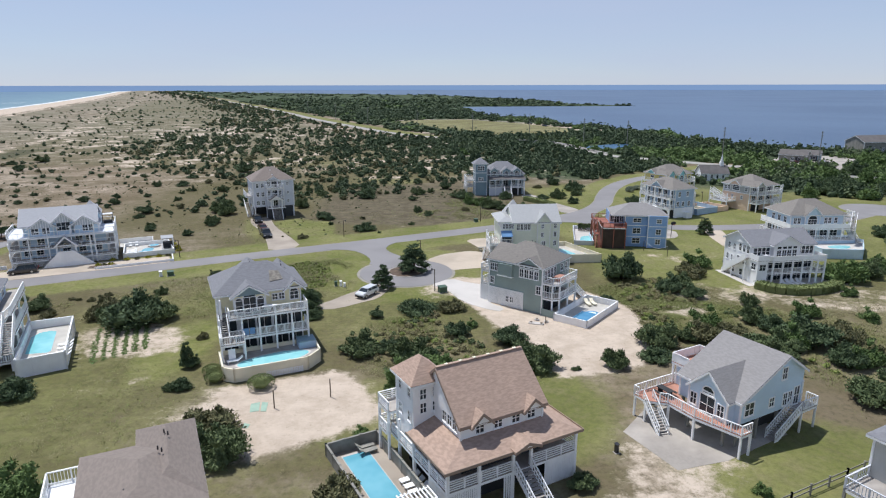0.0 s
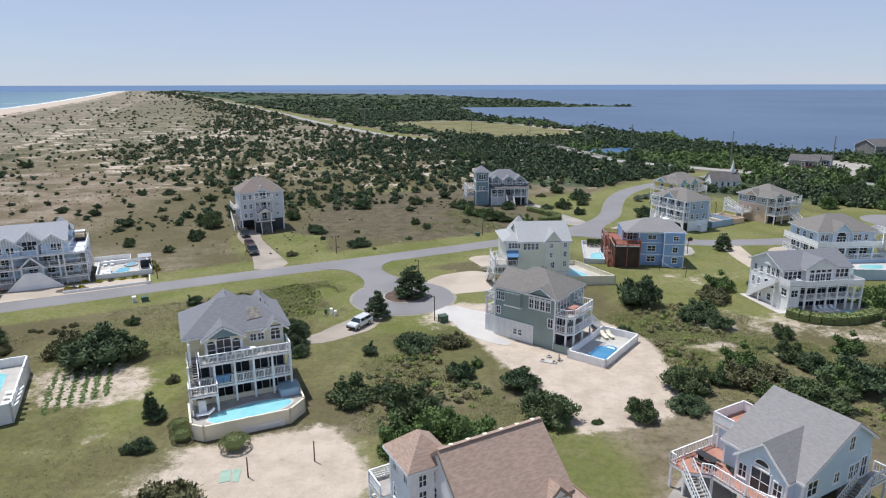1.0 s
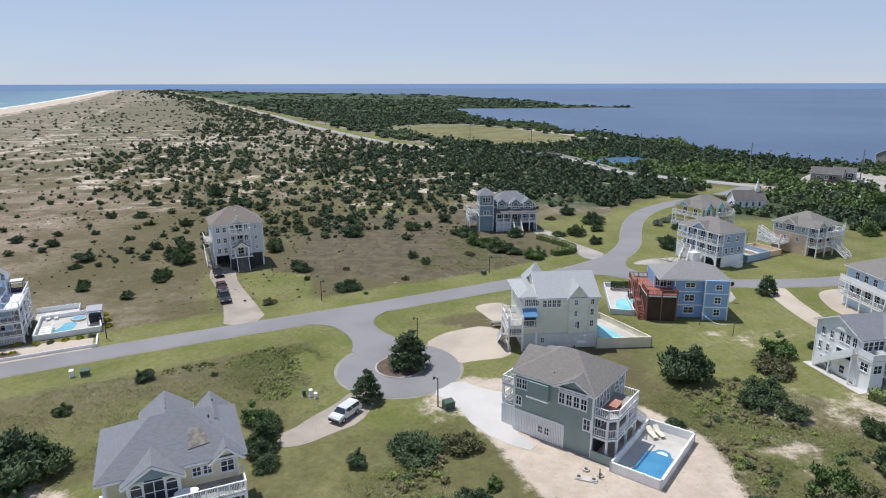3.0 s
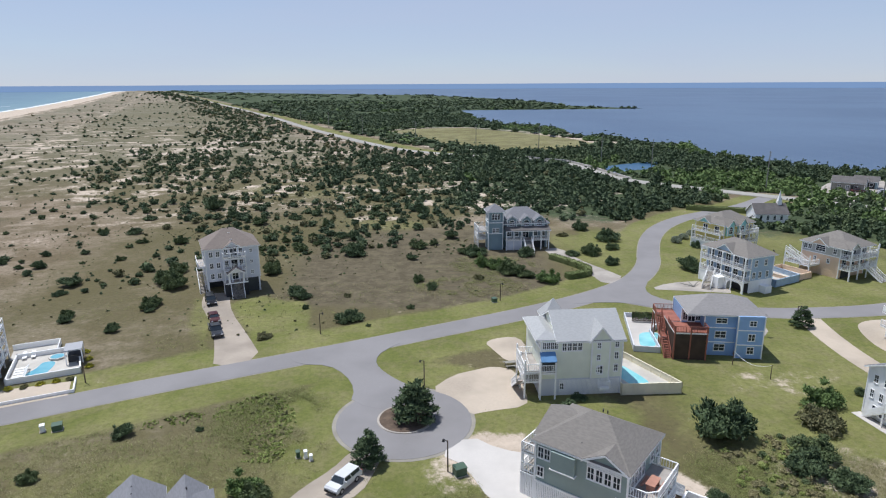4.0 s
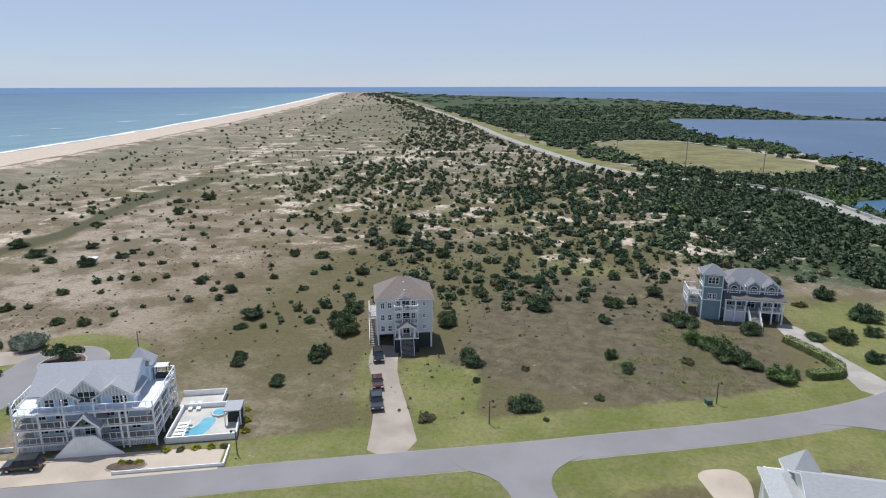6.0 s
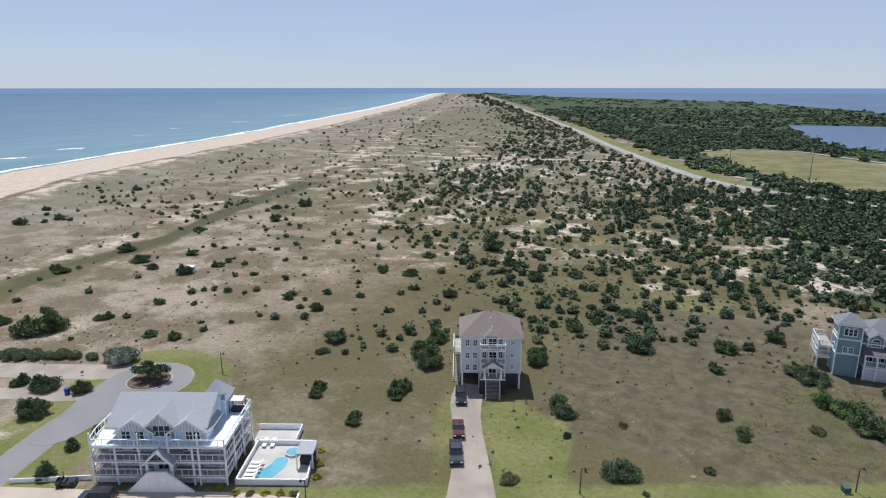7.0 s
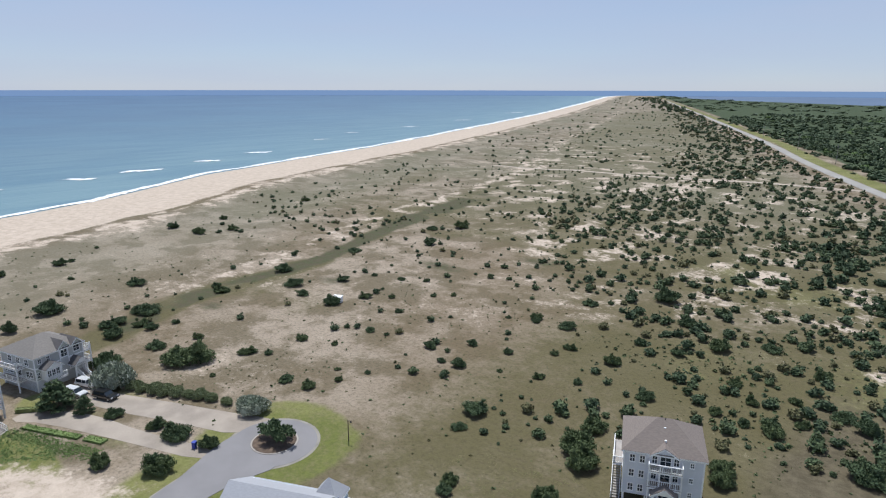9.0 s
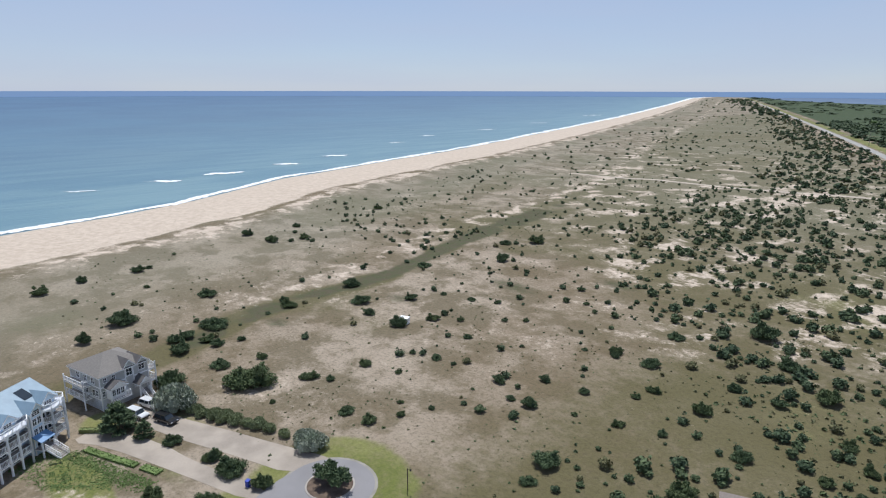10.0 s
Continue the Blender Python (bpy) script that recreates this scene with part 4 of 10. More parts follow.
class House:
    """A house in its own plan: x along its front, y to its back, z up from the ground."""

    def __init__(self, name, label, x, y, turn, category="house", size=(1, 1, 1)):
        self.root = thing(name, label, category, pose(x, y, 0, 0, 0, turn), "houses of the village")
        self.root.scale = size

    def part(self, name, geo, mat, label="", parent=None):
        return part(name, geo, mat, parent or self.root, label)

    def walls(self, x0, x1, y0, y1, z0, z1, mat, label=""):
        g = Geo().box(x0, y0, z0, x1, y1, z1)
        w = self.part("wall", g, mat, label)
        for cx, cy in ((x0, y0), (x1, y0), (x0, y1), (x1, y1)):
            self.part("corner_trim", Geo().box(cx - 0.09, cy - 0.09, z0, cx + 0.09, cy + 0.09, z1 - 0.02), TRIM)
        return w

    def window(self, face, u, c, z, w, h, arch=False, bars=2, frame_mat=None):
        """u along the wall, c the wall's plane, z the sill."""
        turn, _ = FACES[face]
        x, y = (u, c) if face in "fb" else (c, u)
        pieces = window_meshes(w, h, arch, bars, frame_mat or TRIM)
        ob = part("window", pieces[0][1], None, self.root, m=pose(x, y, z, 0, 0, turn))
        for name, me in pieces[1:]:
            part(name, me, None, ob)
        return ob

    def row(self, face, us, c, z, w, h, arch=False, bars=2):
        for u in us:
            self.window(face, u, c, z, w, h, arch, bars)

    def hip(self, x0, x1, y0, y1, z, h, mat, over=0.5, label=""):
        x0, x1, y0, y1 = x0 - over, x1 + over, y0 - over, y1 + over
        wx, wy = x1 - x0, y1 - y0
        if wx > wy:
            a, b = (x0 + wy / 2 * 0.95, (y0 + y1) / 2), (x1 - wy / 2 * 0.95, (y0 + y1) / 2)
        else:
            a, b = ((x0 + x1) / 2, y0 + wx / 2 * 0.95), ((x0 + x1) / 2, y1 - wx / 2 * 0.95)
        v = [(x0, y0, z), (x1, y0, z), (x1, y1, z), (x0, y1, z), (*a, z + h), (*b, z + h), (x0, y0, z - 0.2), (x1, y0, z - 0.2), (x1, y1, z - 0.2), (x0, y1, z - 0.2)]
        top = [(0, 1, 5, 4), (1, 2, 5), (2, 3, 4, 5), (3, 0, 4)] if wx > wy else [(0, 1, 4), (1, 2, 5, 4), (2, 3, 5), (3, 0, 4, 5)]
        roof = self.part("roof", Geo().add(v, top + [(9, 8, 7, 6)]), mat, label)
        mid = Vector(((x0 + x1) / 2, (y0 + y1) / 2, z - 0.2))
        for p, q in ((6, 7), (7, 8), (8, 9), (9, 6)):
            a3, b3 = (Vector(v[k]) * 0.994 + mid * 0.006 for k in (p, q))
            part("fascia", Geo().beam(a3 + Vector((0, 0, 0.06)), b3 + Vector((0, 0, 0.06)), 0.05, 0.2), TRIM, roof)
        return roof

    def gable(self, x0, x1, y0, y1, z, h, mat, axis="x", over=0.45, wall=None, label="", ends="both", edge=None):
        """Two slopes with a ridge along axis; wall: the material of the triangles under its ends."""
        if axis == "x":
            ym = (y0 + y1) / 2
            k = h / (ym - y0)
            lo = z - over * k
            q1 = [(x0 - over, y0 - over, lo), (x1 + over, y0 - over, lo), (x1 + over, ym, z + h), (x0 - over, ym, z + h)]
            q2 = [(x1 + over, y1 + over, lo), (x0 - over, y1 + over, lo), (x0 - over, ym, z + h), (x1 + over, ym, z + h)]
            lines = [((x0, y1), (x0, y0)), ((x1, y0), (x1, y1))]
        else:
            xm = (x0 + x1) / 2
            k = h / (xm - x0)
            lo = z - over * k
            q1 = [(x0 - over, y1 + over, lo), (x0 - over, y0 - over, lo), (xm, y0 - over, z + h), (xm, y1 + over, z + h)]
            q2 = [(x1 + over, y0 - over, lo), (x1 + over, y1 + over, lo), (xm, y1 + over, z + h), (xm, y0 - over, z + h)]
            lines = [((x0, y0), (x1, y0)), ((x1, y1), (x0, y1))]
        lift = Vector((0, 0, 0.16))
        roof = self.part("roof", Geo().slab([Vector(p) + lift for p in q1], 0.16).slab([Vector(p) + lift for p in q2], 0.16), mat, label)
        for q in (q1, q2):
            for a, b in ((0, 3), (1, 2), (0, 1)):
                part("fascia", Geo().beam(Vector(q[a]) - Vector((0, 0, 0.02)), Vector(q[b]) - Vector((0, 0, 0.02)), 0.05, 0.2), edge or TRIM, roof)
        if wall:
            for i, (a, b) in enumerate(lines):
                if ends == "both" or (ends == "first") == (i == 0):
                    self.part("gable_wall", Geo().gable_wall(a, b, z - 0.02, h, 0.15), wall)
        return roof

    def deck(self, ring, z, mat=None, t=0.24, label=""):
        d = self.part("deck", Geo().prism(ring, z - 0.05, z), mat or DECKING, label)
        part("deck_edge", Geo().prism(ring, z - t - 0.05, z - 0.055), TRIM, d)
        return d

    def rail(self, pts, z, mat=None, high=1.0, solid=False, pitch=0.26, level=False):
        """One railing for each straight run between the points, with its pickets."""
        m = mat or TRIM
        for (ax, ay), (bx, by) in zip(pts, pts[1:]):
            g = Geo()
            n = max(1, round(math.hypot(bx - ax, by - ay) / pitch))
            g.beam((ax, ay, z + high), (bx, by, z + high), 0.12, 0.07).beam((ax, ay, z + 0.12), (bx, by, z + 0.12), 0.06, 0.08)
            if level:
                n = max(1, round(math.hypot(bx - ax, by - ay) / 1.6))
                for k in (0.34, 0.56, 0.78):
                    g.beam((ax, ay, z + high * k), (bx, by, z + high * k), 0.05, 0.09)
            for i in range(n + 1):
                x, y = ax + (bx - ax) * i / n, ay + (by - ay) * i / n
                r = 0.06 if level or i % 7 == 0 else 0.022
                g.box(x - r, y - r, z, x + r, y + r, z + high)
            if solid:
                g.beam((ax, ay, z + high / 2), (bx, by, z + high / 2), 0.05, high - 0.05)
            self.part("railing", g, m)

    def posts(self, places, z0, z1, w=0.22, mat=None):
        for x, y in places:
            self.part("post", Geo().box(x - w / 2, y - w / 2, z0, x + w / 2, y + w / 2, z1), mat or TRIM)

    def stairs(self, a, b, width, mat=None, tread=None):
        """A flight from a (high) down to b (low), both middles of the flight."""
        a, b = Vector(a), Vector(b)
        run = Vector((b.x - a.x, b.y - a.y, 0))
        side = Vector((run.y, -run.x, 0)).normalized() * width / 2
        n = max(3, round((a.z - b.z) / 0.185))
        st = self.part("stairs", Geo().beam(a + side - Vector((0, 0, 0.15)), b + side - Vector((0, 0, 0.15)), 0.08, 0.32).beam(a - side - Vector((0, 0, 0.15)), b - side - Vector((0, 0, 0.15)), 0.08, 0.32), mat or TRIM)
        g = Geo()
        d = run / n
        for i in range(n):
            c = a + (b - a) * (i + 0.5) / n
            g.add([c + s * side * 0.96 + u * d * 0.62 + Vector((0, 0, h)) for h in (-0.05, 0) for s, u in ((-1, -1), (1, -1), (1, 1), (-1, 1))],
                  [(0, 1, 2, 3), (7, 6, 5, 4), (0, 4, 5, 1), (1, 5, 6, 2), (2, 6, 7, 3), (3, 7, 4, 0)])
        part("treads", g, tread or DECKING, st)
        r = Geo()
        for s in (-1, 1):
            up = Vector((0, 0, 0.95))
            r.beam(a + s * side + up, b + s * side + up, 0.09, 0.09)
            r.beam(a + s * side + up / 2, b + s * side + up / 2, 0.05, 0.07)
            k = max(2, round(run.length / 0.3))
            for i in range(k + 1):
                c = a + (b - a) * i / k + s * side
                r.box(c.x - 0.03, c.y - 0.03, c.z, c.x + 0.03, c.y + 0.03, c.z + 0.95)
        part("handrail", r, mat or TRIM, st)

    def lattice(self, face, u0, u1, c, z0, z1, mat=None):
        """A privacy panel of upright slats."""
        g = Geo()
        n = max(2, round((u1 - u0) / 0.2))
        for i in range(n):
            u = u0 + (u1 - u0) * i / n
            if face in "fb":
                g.box(u, c - 0.03, z0, u + 0.15, c + 0.03, z1)
            else:
                g.box(c - 0.03, u, z0, c + 0.03, u + 0.15, z1)
        self.part("slat_panel", g, mat or TRIM)

    def vents(self, places):
        for x, y, z in places:
            self.part("roof_vent", Geo().tube((x, y, z - 0.2), (x, y, z + 0.1), 0.08, 0.06, 8), LAMP_BLACK)

    def pool(self, outline, water, z, height=1.1, mat=None, deck_mat=None, rounds=2, water_mat=None):
        """A pool terrace z high inside a fence, with a coping round its water."""
        self.part("pool_terrace", Geo().prism(outline, 0, z), deck_mat or POOL_DECK)
        n = len(outline)
        for i in range(n):
            (ax, ay), (bx, by) = outline[i], outline[(i + 1) % n]
            g = Geo().beam((ax, ay, (z + height) / 2), (bx, by, (z + height) / 2), 0.10, z + height - 0.02)
            g.beam((ax, ay, z + height), (bx, by, z + height), 0.2, 0.08)
            k = max(1, round(math.hypot(bx - ax, by - ay) / 2.0))
            for j in range(k + 1):
                x, y = ax + (bx - ax) * j / k, ay + (by - ay) * j / k
                g.box(x - 0.09, y - 0.09, 0, x + 0.09, y + 0.09, z + height + 0.1)
            self.part("pool_fence", g, mat or TRIM)
        w = smooth_ring(water, rounds)
        cx, cy = sum(p[0] for p in w) / len(w), sum(p[1] for p in w) / len(w)
        big = [(cx + (x - cx) * 1.0 + 0.28 * (x - cx) / math.hypot(x - cx, y - cy), cy + (y - cy) + 0.28 * (y - cy) / math.hypot(x - cx, y - cy)) for x, y in w]
        self.part("pool_coping", Geo().prism(big, z - 0.05, z + 0.03), WHITE_CONCRETE)
        self.part("pool_water", Geo().prism(w, z - 0.05, z + 0.036), water_mat or POOL, "clear turquoise pool water")


def loungers(x, y, turn, n, z, gap=0.95, mat=None):
    def one(m):
        t = thing("sun_lounger", "white slatted sun lounger on the pool terrace", "lounger", m, "pool loungers")
        part("seat", Geo().box(-0.3, 0, 0.28, 0.3, 1.3, 0.36), mat or WHITE, t)
        part("backrest", Geo().slab([(-0.3, 1.3, 0.36), (0.3, 1.3, 0.36), (0.3, 1.85, 0.78), (-0.3, 1.85, 0.78)], 0.07), mat or WHITE, t)
        for sx in (-0.25, 0.25):
            for sy in (0.15, 1.25):
                part("leg", Geo().box(sx - 0.03, sy - 0.03, 0, sx + 0.03, sy + 0.03, 0.28), mat or WHITE, t)
        return t
    base = pose(x, y, z, 0, 0, turn)
    first = one(base)
    for i in range(1, n):
        copy_thing(first, base @ pose(gap * i, 0, 0))


# ---- foliage builders ----
def leaf_cloud(seed, lobes, n, size, flat=0.0, cores=99, slim=1.35, shell=(0.70, 1.16), lie=0.0):
    """Leaf sprays over a set of lobes, with a dark core in each lobe; lobes: x, y, z, rx, ry, rz."""
    r = np.random.RandomState(seed)
    L = np.array(lobes, float)
    vol = (L[:, 3] * L[:, 4] * L[:, 5]) ** (2 / 3)
    pick = r.choice(len(L), n, p=vol / vol.sum())
    d = r.normal(size=(n, 3))
    d /= np.linalg.norm(d, axis=1)[:, None]
    d[:, 2] = np.where(d[:, 2] < -0.35, -d[:, 2], d[:, 2])
    c = L[pick, :3] + d * L[pick, 3:] * (r.uniform(*shell, (n, 1)))
    a = d * (0.55 - lie) + r.normal(size=(n, 3)) * 0.5 + np.array([0, 0, 0.35 + flat - 0.45 * lie])
    a /= np.linalg.norm(a, axis=1)[:, None]
    nrm = d * (0.5 + lie) + r.normal(size=(n, 3)) * 0.5 + np.array([0, 0, 0.7])
    b = np.cross(nrm, a)
    b /= np.linalg.norm(b, axis=1)[:, None]
    s = size * r.uniform(0.6, 1.35, (n, 1))
    a, b = a * s * slim, b * s * 0.675 / slim
    v = np.stack([c - a, c - 0.15 * a - b, c + a, c + 0.15 * a + b], 1).reshape(-1, 3)
    f = np.arange(4 * n).reshape(-1, 4)
    verts, faces = [v], [f]
    k = len(v)
    for x, y, z, rx, ry, rz in lobes[:cores]:
        ring = [(math.cos(2 * math.pi * i / 5), math.sin(2 * math.pi * i / 5)) for i in range(5)]
        core = [(x + 0.78 * rx * cu * q, y + 0.78 * ry * su * q, z + 0.78 * rz * h) for h, q in ((-0.75, 0.6), (0.0, 1.0), (0.75, 0.62)) for cu, su in ring]
        verts.append(np.array(core))
        faces.append(np.array([(k + 5 * j + i, k + 5 * j + (i + 1) % 5, k + 5 * j + 5 + (i + 1) % 5, k + 5 * j + 5 + i) for j in range(2) for i in range(5)]))
        faces.append(np.array([(k + 10, k + 10 + i, k + 10 + i + 1, k + 10 + i + 1) for i in range(1, 4)]))
        k += 15
    return np.concatenate(verts), np.concatenate(faces)


def cloud_mesh(name, verts, faces, mat):
    me = bpy.data.meshes.new(name)
    quads = [tuple(f) if f[2] != f[3] else tuple(f[:3]) for f in faces.tolist()]
    me.from_pydata(verts.tolist(), [], quads)
    me.materials.append(mat)
    return me


# ---- houses ----
def rect(x0, x1, y0, y1):
    return [(x0, y0), (x1, y0), (x1, y1), (x0, y1)]


def at(x, y, turn, u, v):
    """A place in a house's plan, in the world."""
    c, s = math.cos(radians(turn)), math.sin(radians(turn))
    return x + u * c - v * s, y + u * s + v * c


def yellow_house():
    X, Y, A = -27.2, 72.1, 24
    h = House("house", "pale yellow beach house with grey roof, white decks and pool", X, Y, A)
    h.walls(0.4, 10.4, 2.6, 10.4, 0, 6.0, WHITE, "white-painted lower storeys")
    h.walls(0.4, 10.4, 2.6, 10.4, 6.0, 8.5, YELLOW)
    h.walls(2.0, 5.8, 1.5, 3.0, 6.0, 8.3, YELLOW, "pale yellow bay with arched windows")
    h.walls(3.2, 7.2, 9.6, 12.6, 0, 8.5, YELLOW)
    h.hip(0.2, 10.7, 2.4, 10.4, 8.5, 2.7, ROOF_GREY, 0.55, "grey shingled hip roof")
    # Front gable's grey-blue paints in shade and reflected sky.
    h.gable(1.9, 5.9, 1.3, 6.4, 8.3, 1.25, ROOF_GREY, "y", 0.35, GREY_BLUE, ends="first")
    h.gable(8.4, 10.7, 2.0, 6.0, 8.3, 1.0, ROOF_GREY, "y", 0.3, YELLOW, ends="first")
    h.gable(3.2, 7.2, 6.6, 12.8, 8.5, 1.5, ROOF_GREY, "y", 0.4, YELLOW)
    h.gable(7.8, 10.5, 6.6, 11.4, 8.5, 1.3, ROOF_GREY, "y", 0.35, YELLOW)
    h.part("roof_stain", Geo().slab([(6.7, 3.0, 9.26), (8.4, 3.2, 9.37), (8.1, 4.6, 10.14), (6.9, 4.8, 10.25)], 0.05), WORN, "lichen-stained patch of shingles")
    h.deck(rect(1.15, 10.8, 0, 2.65), 6.0)
    h.rail([(1.2, 1.4), (1.2, 0.06), (10.75, 0.06), (10.75, 2.6)], 6.0, None, 1.0, pitch=0.13)
    h.deck(rect(-0.1, 10.8, 0, 2.65), 3.35)
    h.rail([(-0.05, 2.6), (-0.05, 0.06), (10.75, 0.06), (10.75, 2.6)], 3.35, pitch=0.16)
    h.deck(rect(-0.1, 1.15, 1.9, 2.65), 6.0)
    h.deck(rect(-0.2, 2.7, -1.7, -0.02), 3.35)
    h.rail([(-0.15, -0.05), (-0.15, -1.65), (2.65, -1.65), (2.65, -0.05)], 3.35)
    h.posts([(0, 0.1), (2.6, 0.1), (4.7, 0.1), (6.7, 0.1), (8.7, 0.1), (10.7, 0.1)], 0.6, 6.0)
    h.posts([(-0.1, -1.6), (2.6, -1.6)], 0.6, 3.2)
    h.posts([(0.3, 2.3), (0.3, 0.4)], 6.0, 8.4)
    h.stairs((0.5, 2.0, 6.0), (0.5, -1.4, 3.4), 0.95)
    h.window("f", 3.9, 1.5, 6.1, 1.45, 1.9, True, 2)
    h.row("f", (2.6, 5.2), 1.5, 6.2, 0.8, 1.45, True, 1)
    h.row("f", (7.15, 8.0), 2.6, 6.9, 0.6, 0.75)
    h.window("f", 9.6, 2.6, 6.7, 1.0, 1.0, True)
    for z in (0.75, 3.4):
        h.row("f", (1.3, 3.6, 5.6, 7.7, 9.5), 2.6, z, 1.75, 2.2, False, 2)
    h.row("r", (4.5, 7.0), 10.4, 7.0, 0.9, 1.2)
    h.row("l", (4.5, 7.5), 0.4, 7.0, 0.9, 1.2)
    h.row("l", (4.5, 7.5), 0.4, 4.2, 0.9, 1.2)
    h.vents([(5.2, 9.4, 10.1), (5.2, 10.4, 10.1), (5.2, 11.4, 10.1), (8.6, 5.4, 10.7), (3.9, 2.6, 9.6), (9.2, 9.6, 10.0)])
    ring = [(-0.3, 0.6), (-0.3, -4.2), (0.8, -5.2), (9.4, -5.2), (11.3, -3.4), (11.4, 0.6)]
    h.pool(ring, [(1.0, -3.4), (3.2, -4.8), (6.4, -4.8), (9.8, -3.4), (10.2, -2.0), (7.8, -1.2), (5.0, -1.4), (2.2, -2.0)], 1.2, 0.5, STUCCO, DECKING, 2, POOL_PALE)
    h.lattice("f", 4.4, 8.8, -5.31, 0.02, 0.75)
    h.part("door", Geo().box(0.6, -1.75, 0.72, 1.4, -1.68, 2.8), WHITE)
    t = thing("hot_tub", "square hot tub with a grey-blue cover", "hot tub", pose(*at(X, Y, A, 10.2, -0.4), 1.2, 0, 0, A))
    part("tub", Geo().box(-1.05, -0.95, 0, 1.05, 0.95, 0.85), DUSTY, t)
    part("cover", Geo().box(-1.1, -1.0, 0.86, 1.1, 1.0, 0.98), GREY_BLUE, t)
    t = thing("dining_table", "white patio table with chairs on the upper deck", "table", pose(*at(X, Y, A, 6.2, 0.9), 6.0, 0, 0, A))
    part("tabletop", Geo().prism(disc(0, 0, 0.95, 14, 0.55), 0.7, 0.76), WHITE, t)
    part("leg", Geo().tube((0, 0, 0), (0, 0, 0.7), 0.1, 0.08), WHITE, t)
    t = thing("beach_towel", "bright blue towels over the deck railing", "towel", pose(*at(X, Y, A, 3.4, 0.0), 3.4, 0, 0, A))
    part("towel", Geo().box(-0.8, -0.04, 0.25, -0.05, 0.16, 1.06), AWNING, t)
    part("towel", Geo().box(0.05, -0.04, 0.3, 0.7, 0.16, 1.07), AWNING, t)
    loungers(*at(X, Y, A, 0.3, -2.2), A - 90, 1, 1.2)


def sage_house():
    X, Y, A = 7.2, 95.8, -38
    h = House("house", "sage grey three-storey beach house with taupe roof and fenced pool", X, Y, A)
    h.walls(0, 9.5, 0, 8.4, 0, 7.3, SAGE)
    h.lattice("f", 0.1, 6.2, -0.06, 0.05, 2.7)
    h.lattice("f", -2.0, 0.0, 0.55, 0.05, 2.6)
    h.lattice("l", 0.6, 4.6, -2.0, 0.05, 2.6)
    h.part("trim", Geo().box(0, -0.13, 2.62, 6.3, -0.01, 2.8), TRIM)
    h.part("trim", Geo().box(6.2, -0.13, 0, 6.34, -0.01, 2.8), TRIM)
    h.row("f", (3.5, 4.3), -0.1, 0.9, 0.5, 0.8)
    h.hip(-0.1, 9.5, 0, 8.4, 7.3, 2.6, ROOF_TAUPE, 0.32, "taupe shingled hip roof")
    h.gable(5.3, 9.4, -0.1, 4.6, 7.3, 1.15, ROOF_TAUPE, "y", 0.3, SAGE, ends="first")
    h.gable(-0.4, 4.0, 1.0, 7.6, 7.35, 1.5, ROOF_TAUPE, "x", 0.3, SAGE, ends="first")
    h.vents([(4.6, 5.2, 9.7), (5.0, 5.4, 9.6), (4.2, 6.2, 9.2), (4.4, 1.0, 8.0)])
    h.row("f", (5.9, 6.75, 7.6, 8.45), -0.0, 5.3, 0.6, 1.2)
    h.row("f", (5.9, 6.75, 7.6, 8.45), -0.0, 6.85, 0.6, 0.28, False, 0)
    h.row("f", (0.6, 1.3), -0.0, 5.5, 0.55, 1.1)
    h.part("bay", Geo().box(1.9, -0.5, 5.0, 4.4, 0, 6.9), SAGE)
    h.part("trim", Geo().box(1.8, -0.56, 4.9, 4.5, 0.02, 5.02), TRIM)
    h.window("f", 0.6, 0, 3.4, 0.6, 1.0)
    h.window("f", 8.9, 0, 3.1, 0.7, 1.2)
    h.row("r", (1.0, 1.9, 2.8, 3.7), 9.5, 5.2, 0.65, 1.5)
    h.row("r", (6.0, 7.4), 9.5, 5.6, 0.7, 1.0)
    h.row("r", (1.4, 3.2, 5.0), 9.5, 2.75, 1.4, 2.0)
    h.part("screened_porch", Geo().box(9.3, 0.6, 0.05, 9.6, 6.2, 2.3), SHADE)
    ring = [(9.5, 0.1), (11.2, 0.1), (12.0, 1.0), (12.0, 6.4), (9.5, 6.4)]
    for z in (2.7, 5.0):
        h.deck(ring, z)
        h.rail([(9.5, 0.15), (11.2, 0.15), (11.95, 1.0), (11.95, 6.35), (9.5, 6.35)], z)
    h.posts([(11.1, 0.25), (11.85, 1.1), (11.85, 3.7), (11.85, 6.2)], 0, 5.0)
    h.stairs((11.2, 6.8, 2.7), (11.2, 10.4, 0.15), 1.1)
    for z in (2.7, 5.0):
        h.deck(rect(-2.0, 0, 0.6, 4.6), z)
        h.rail([(0, 0.65), (-1.95, 0.65), (-1.95, 4.55), (0, 4.55)], z)
    h.posts([(-1.9, 0.75), (-1.9, 4.5)], 0, 5.0)
    h.stairs((-1.0, 5.0, 2.7), (-1.0, 8.4, 0.1), 1.1)
    h.part("bar_front", Geo().box(9.6, -0.3, 0, 12.0, -0.2, 1.1), SAGE)
    h.pool([(12.2, -1.0), (17.4, -1.0), (17.4, 9.8), (12.2, 9.8)], [(13.9, -0.5), (16.8, -0.5), (16.8, 4.8), (16.5, 5.0), (16.1, 5.7), (15.5, 5.9), (14.9, 5.7), (14.5, 5.0), (13.9, 4.8)], 0.14, 0.95, None, None, 0, POOL_DEEP)
    for r in (0.35, 0.62):
        h.part("pool_step", Geo().prism([(15.5 + r * math.cos(math.pi * i / 8), 4.85 + r * math.sin(math.pi * i / 8)) for i in range(9)], 0.1, 0.24 - r * 0.06), PALE_BLUE)
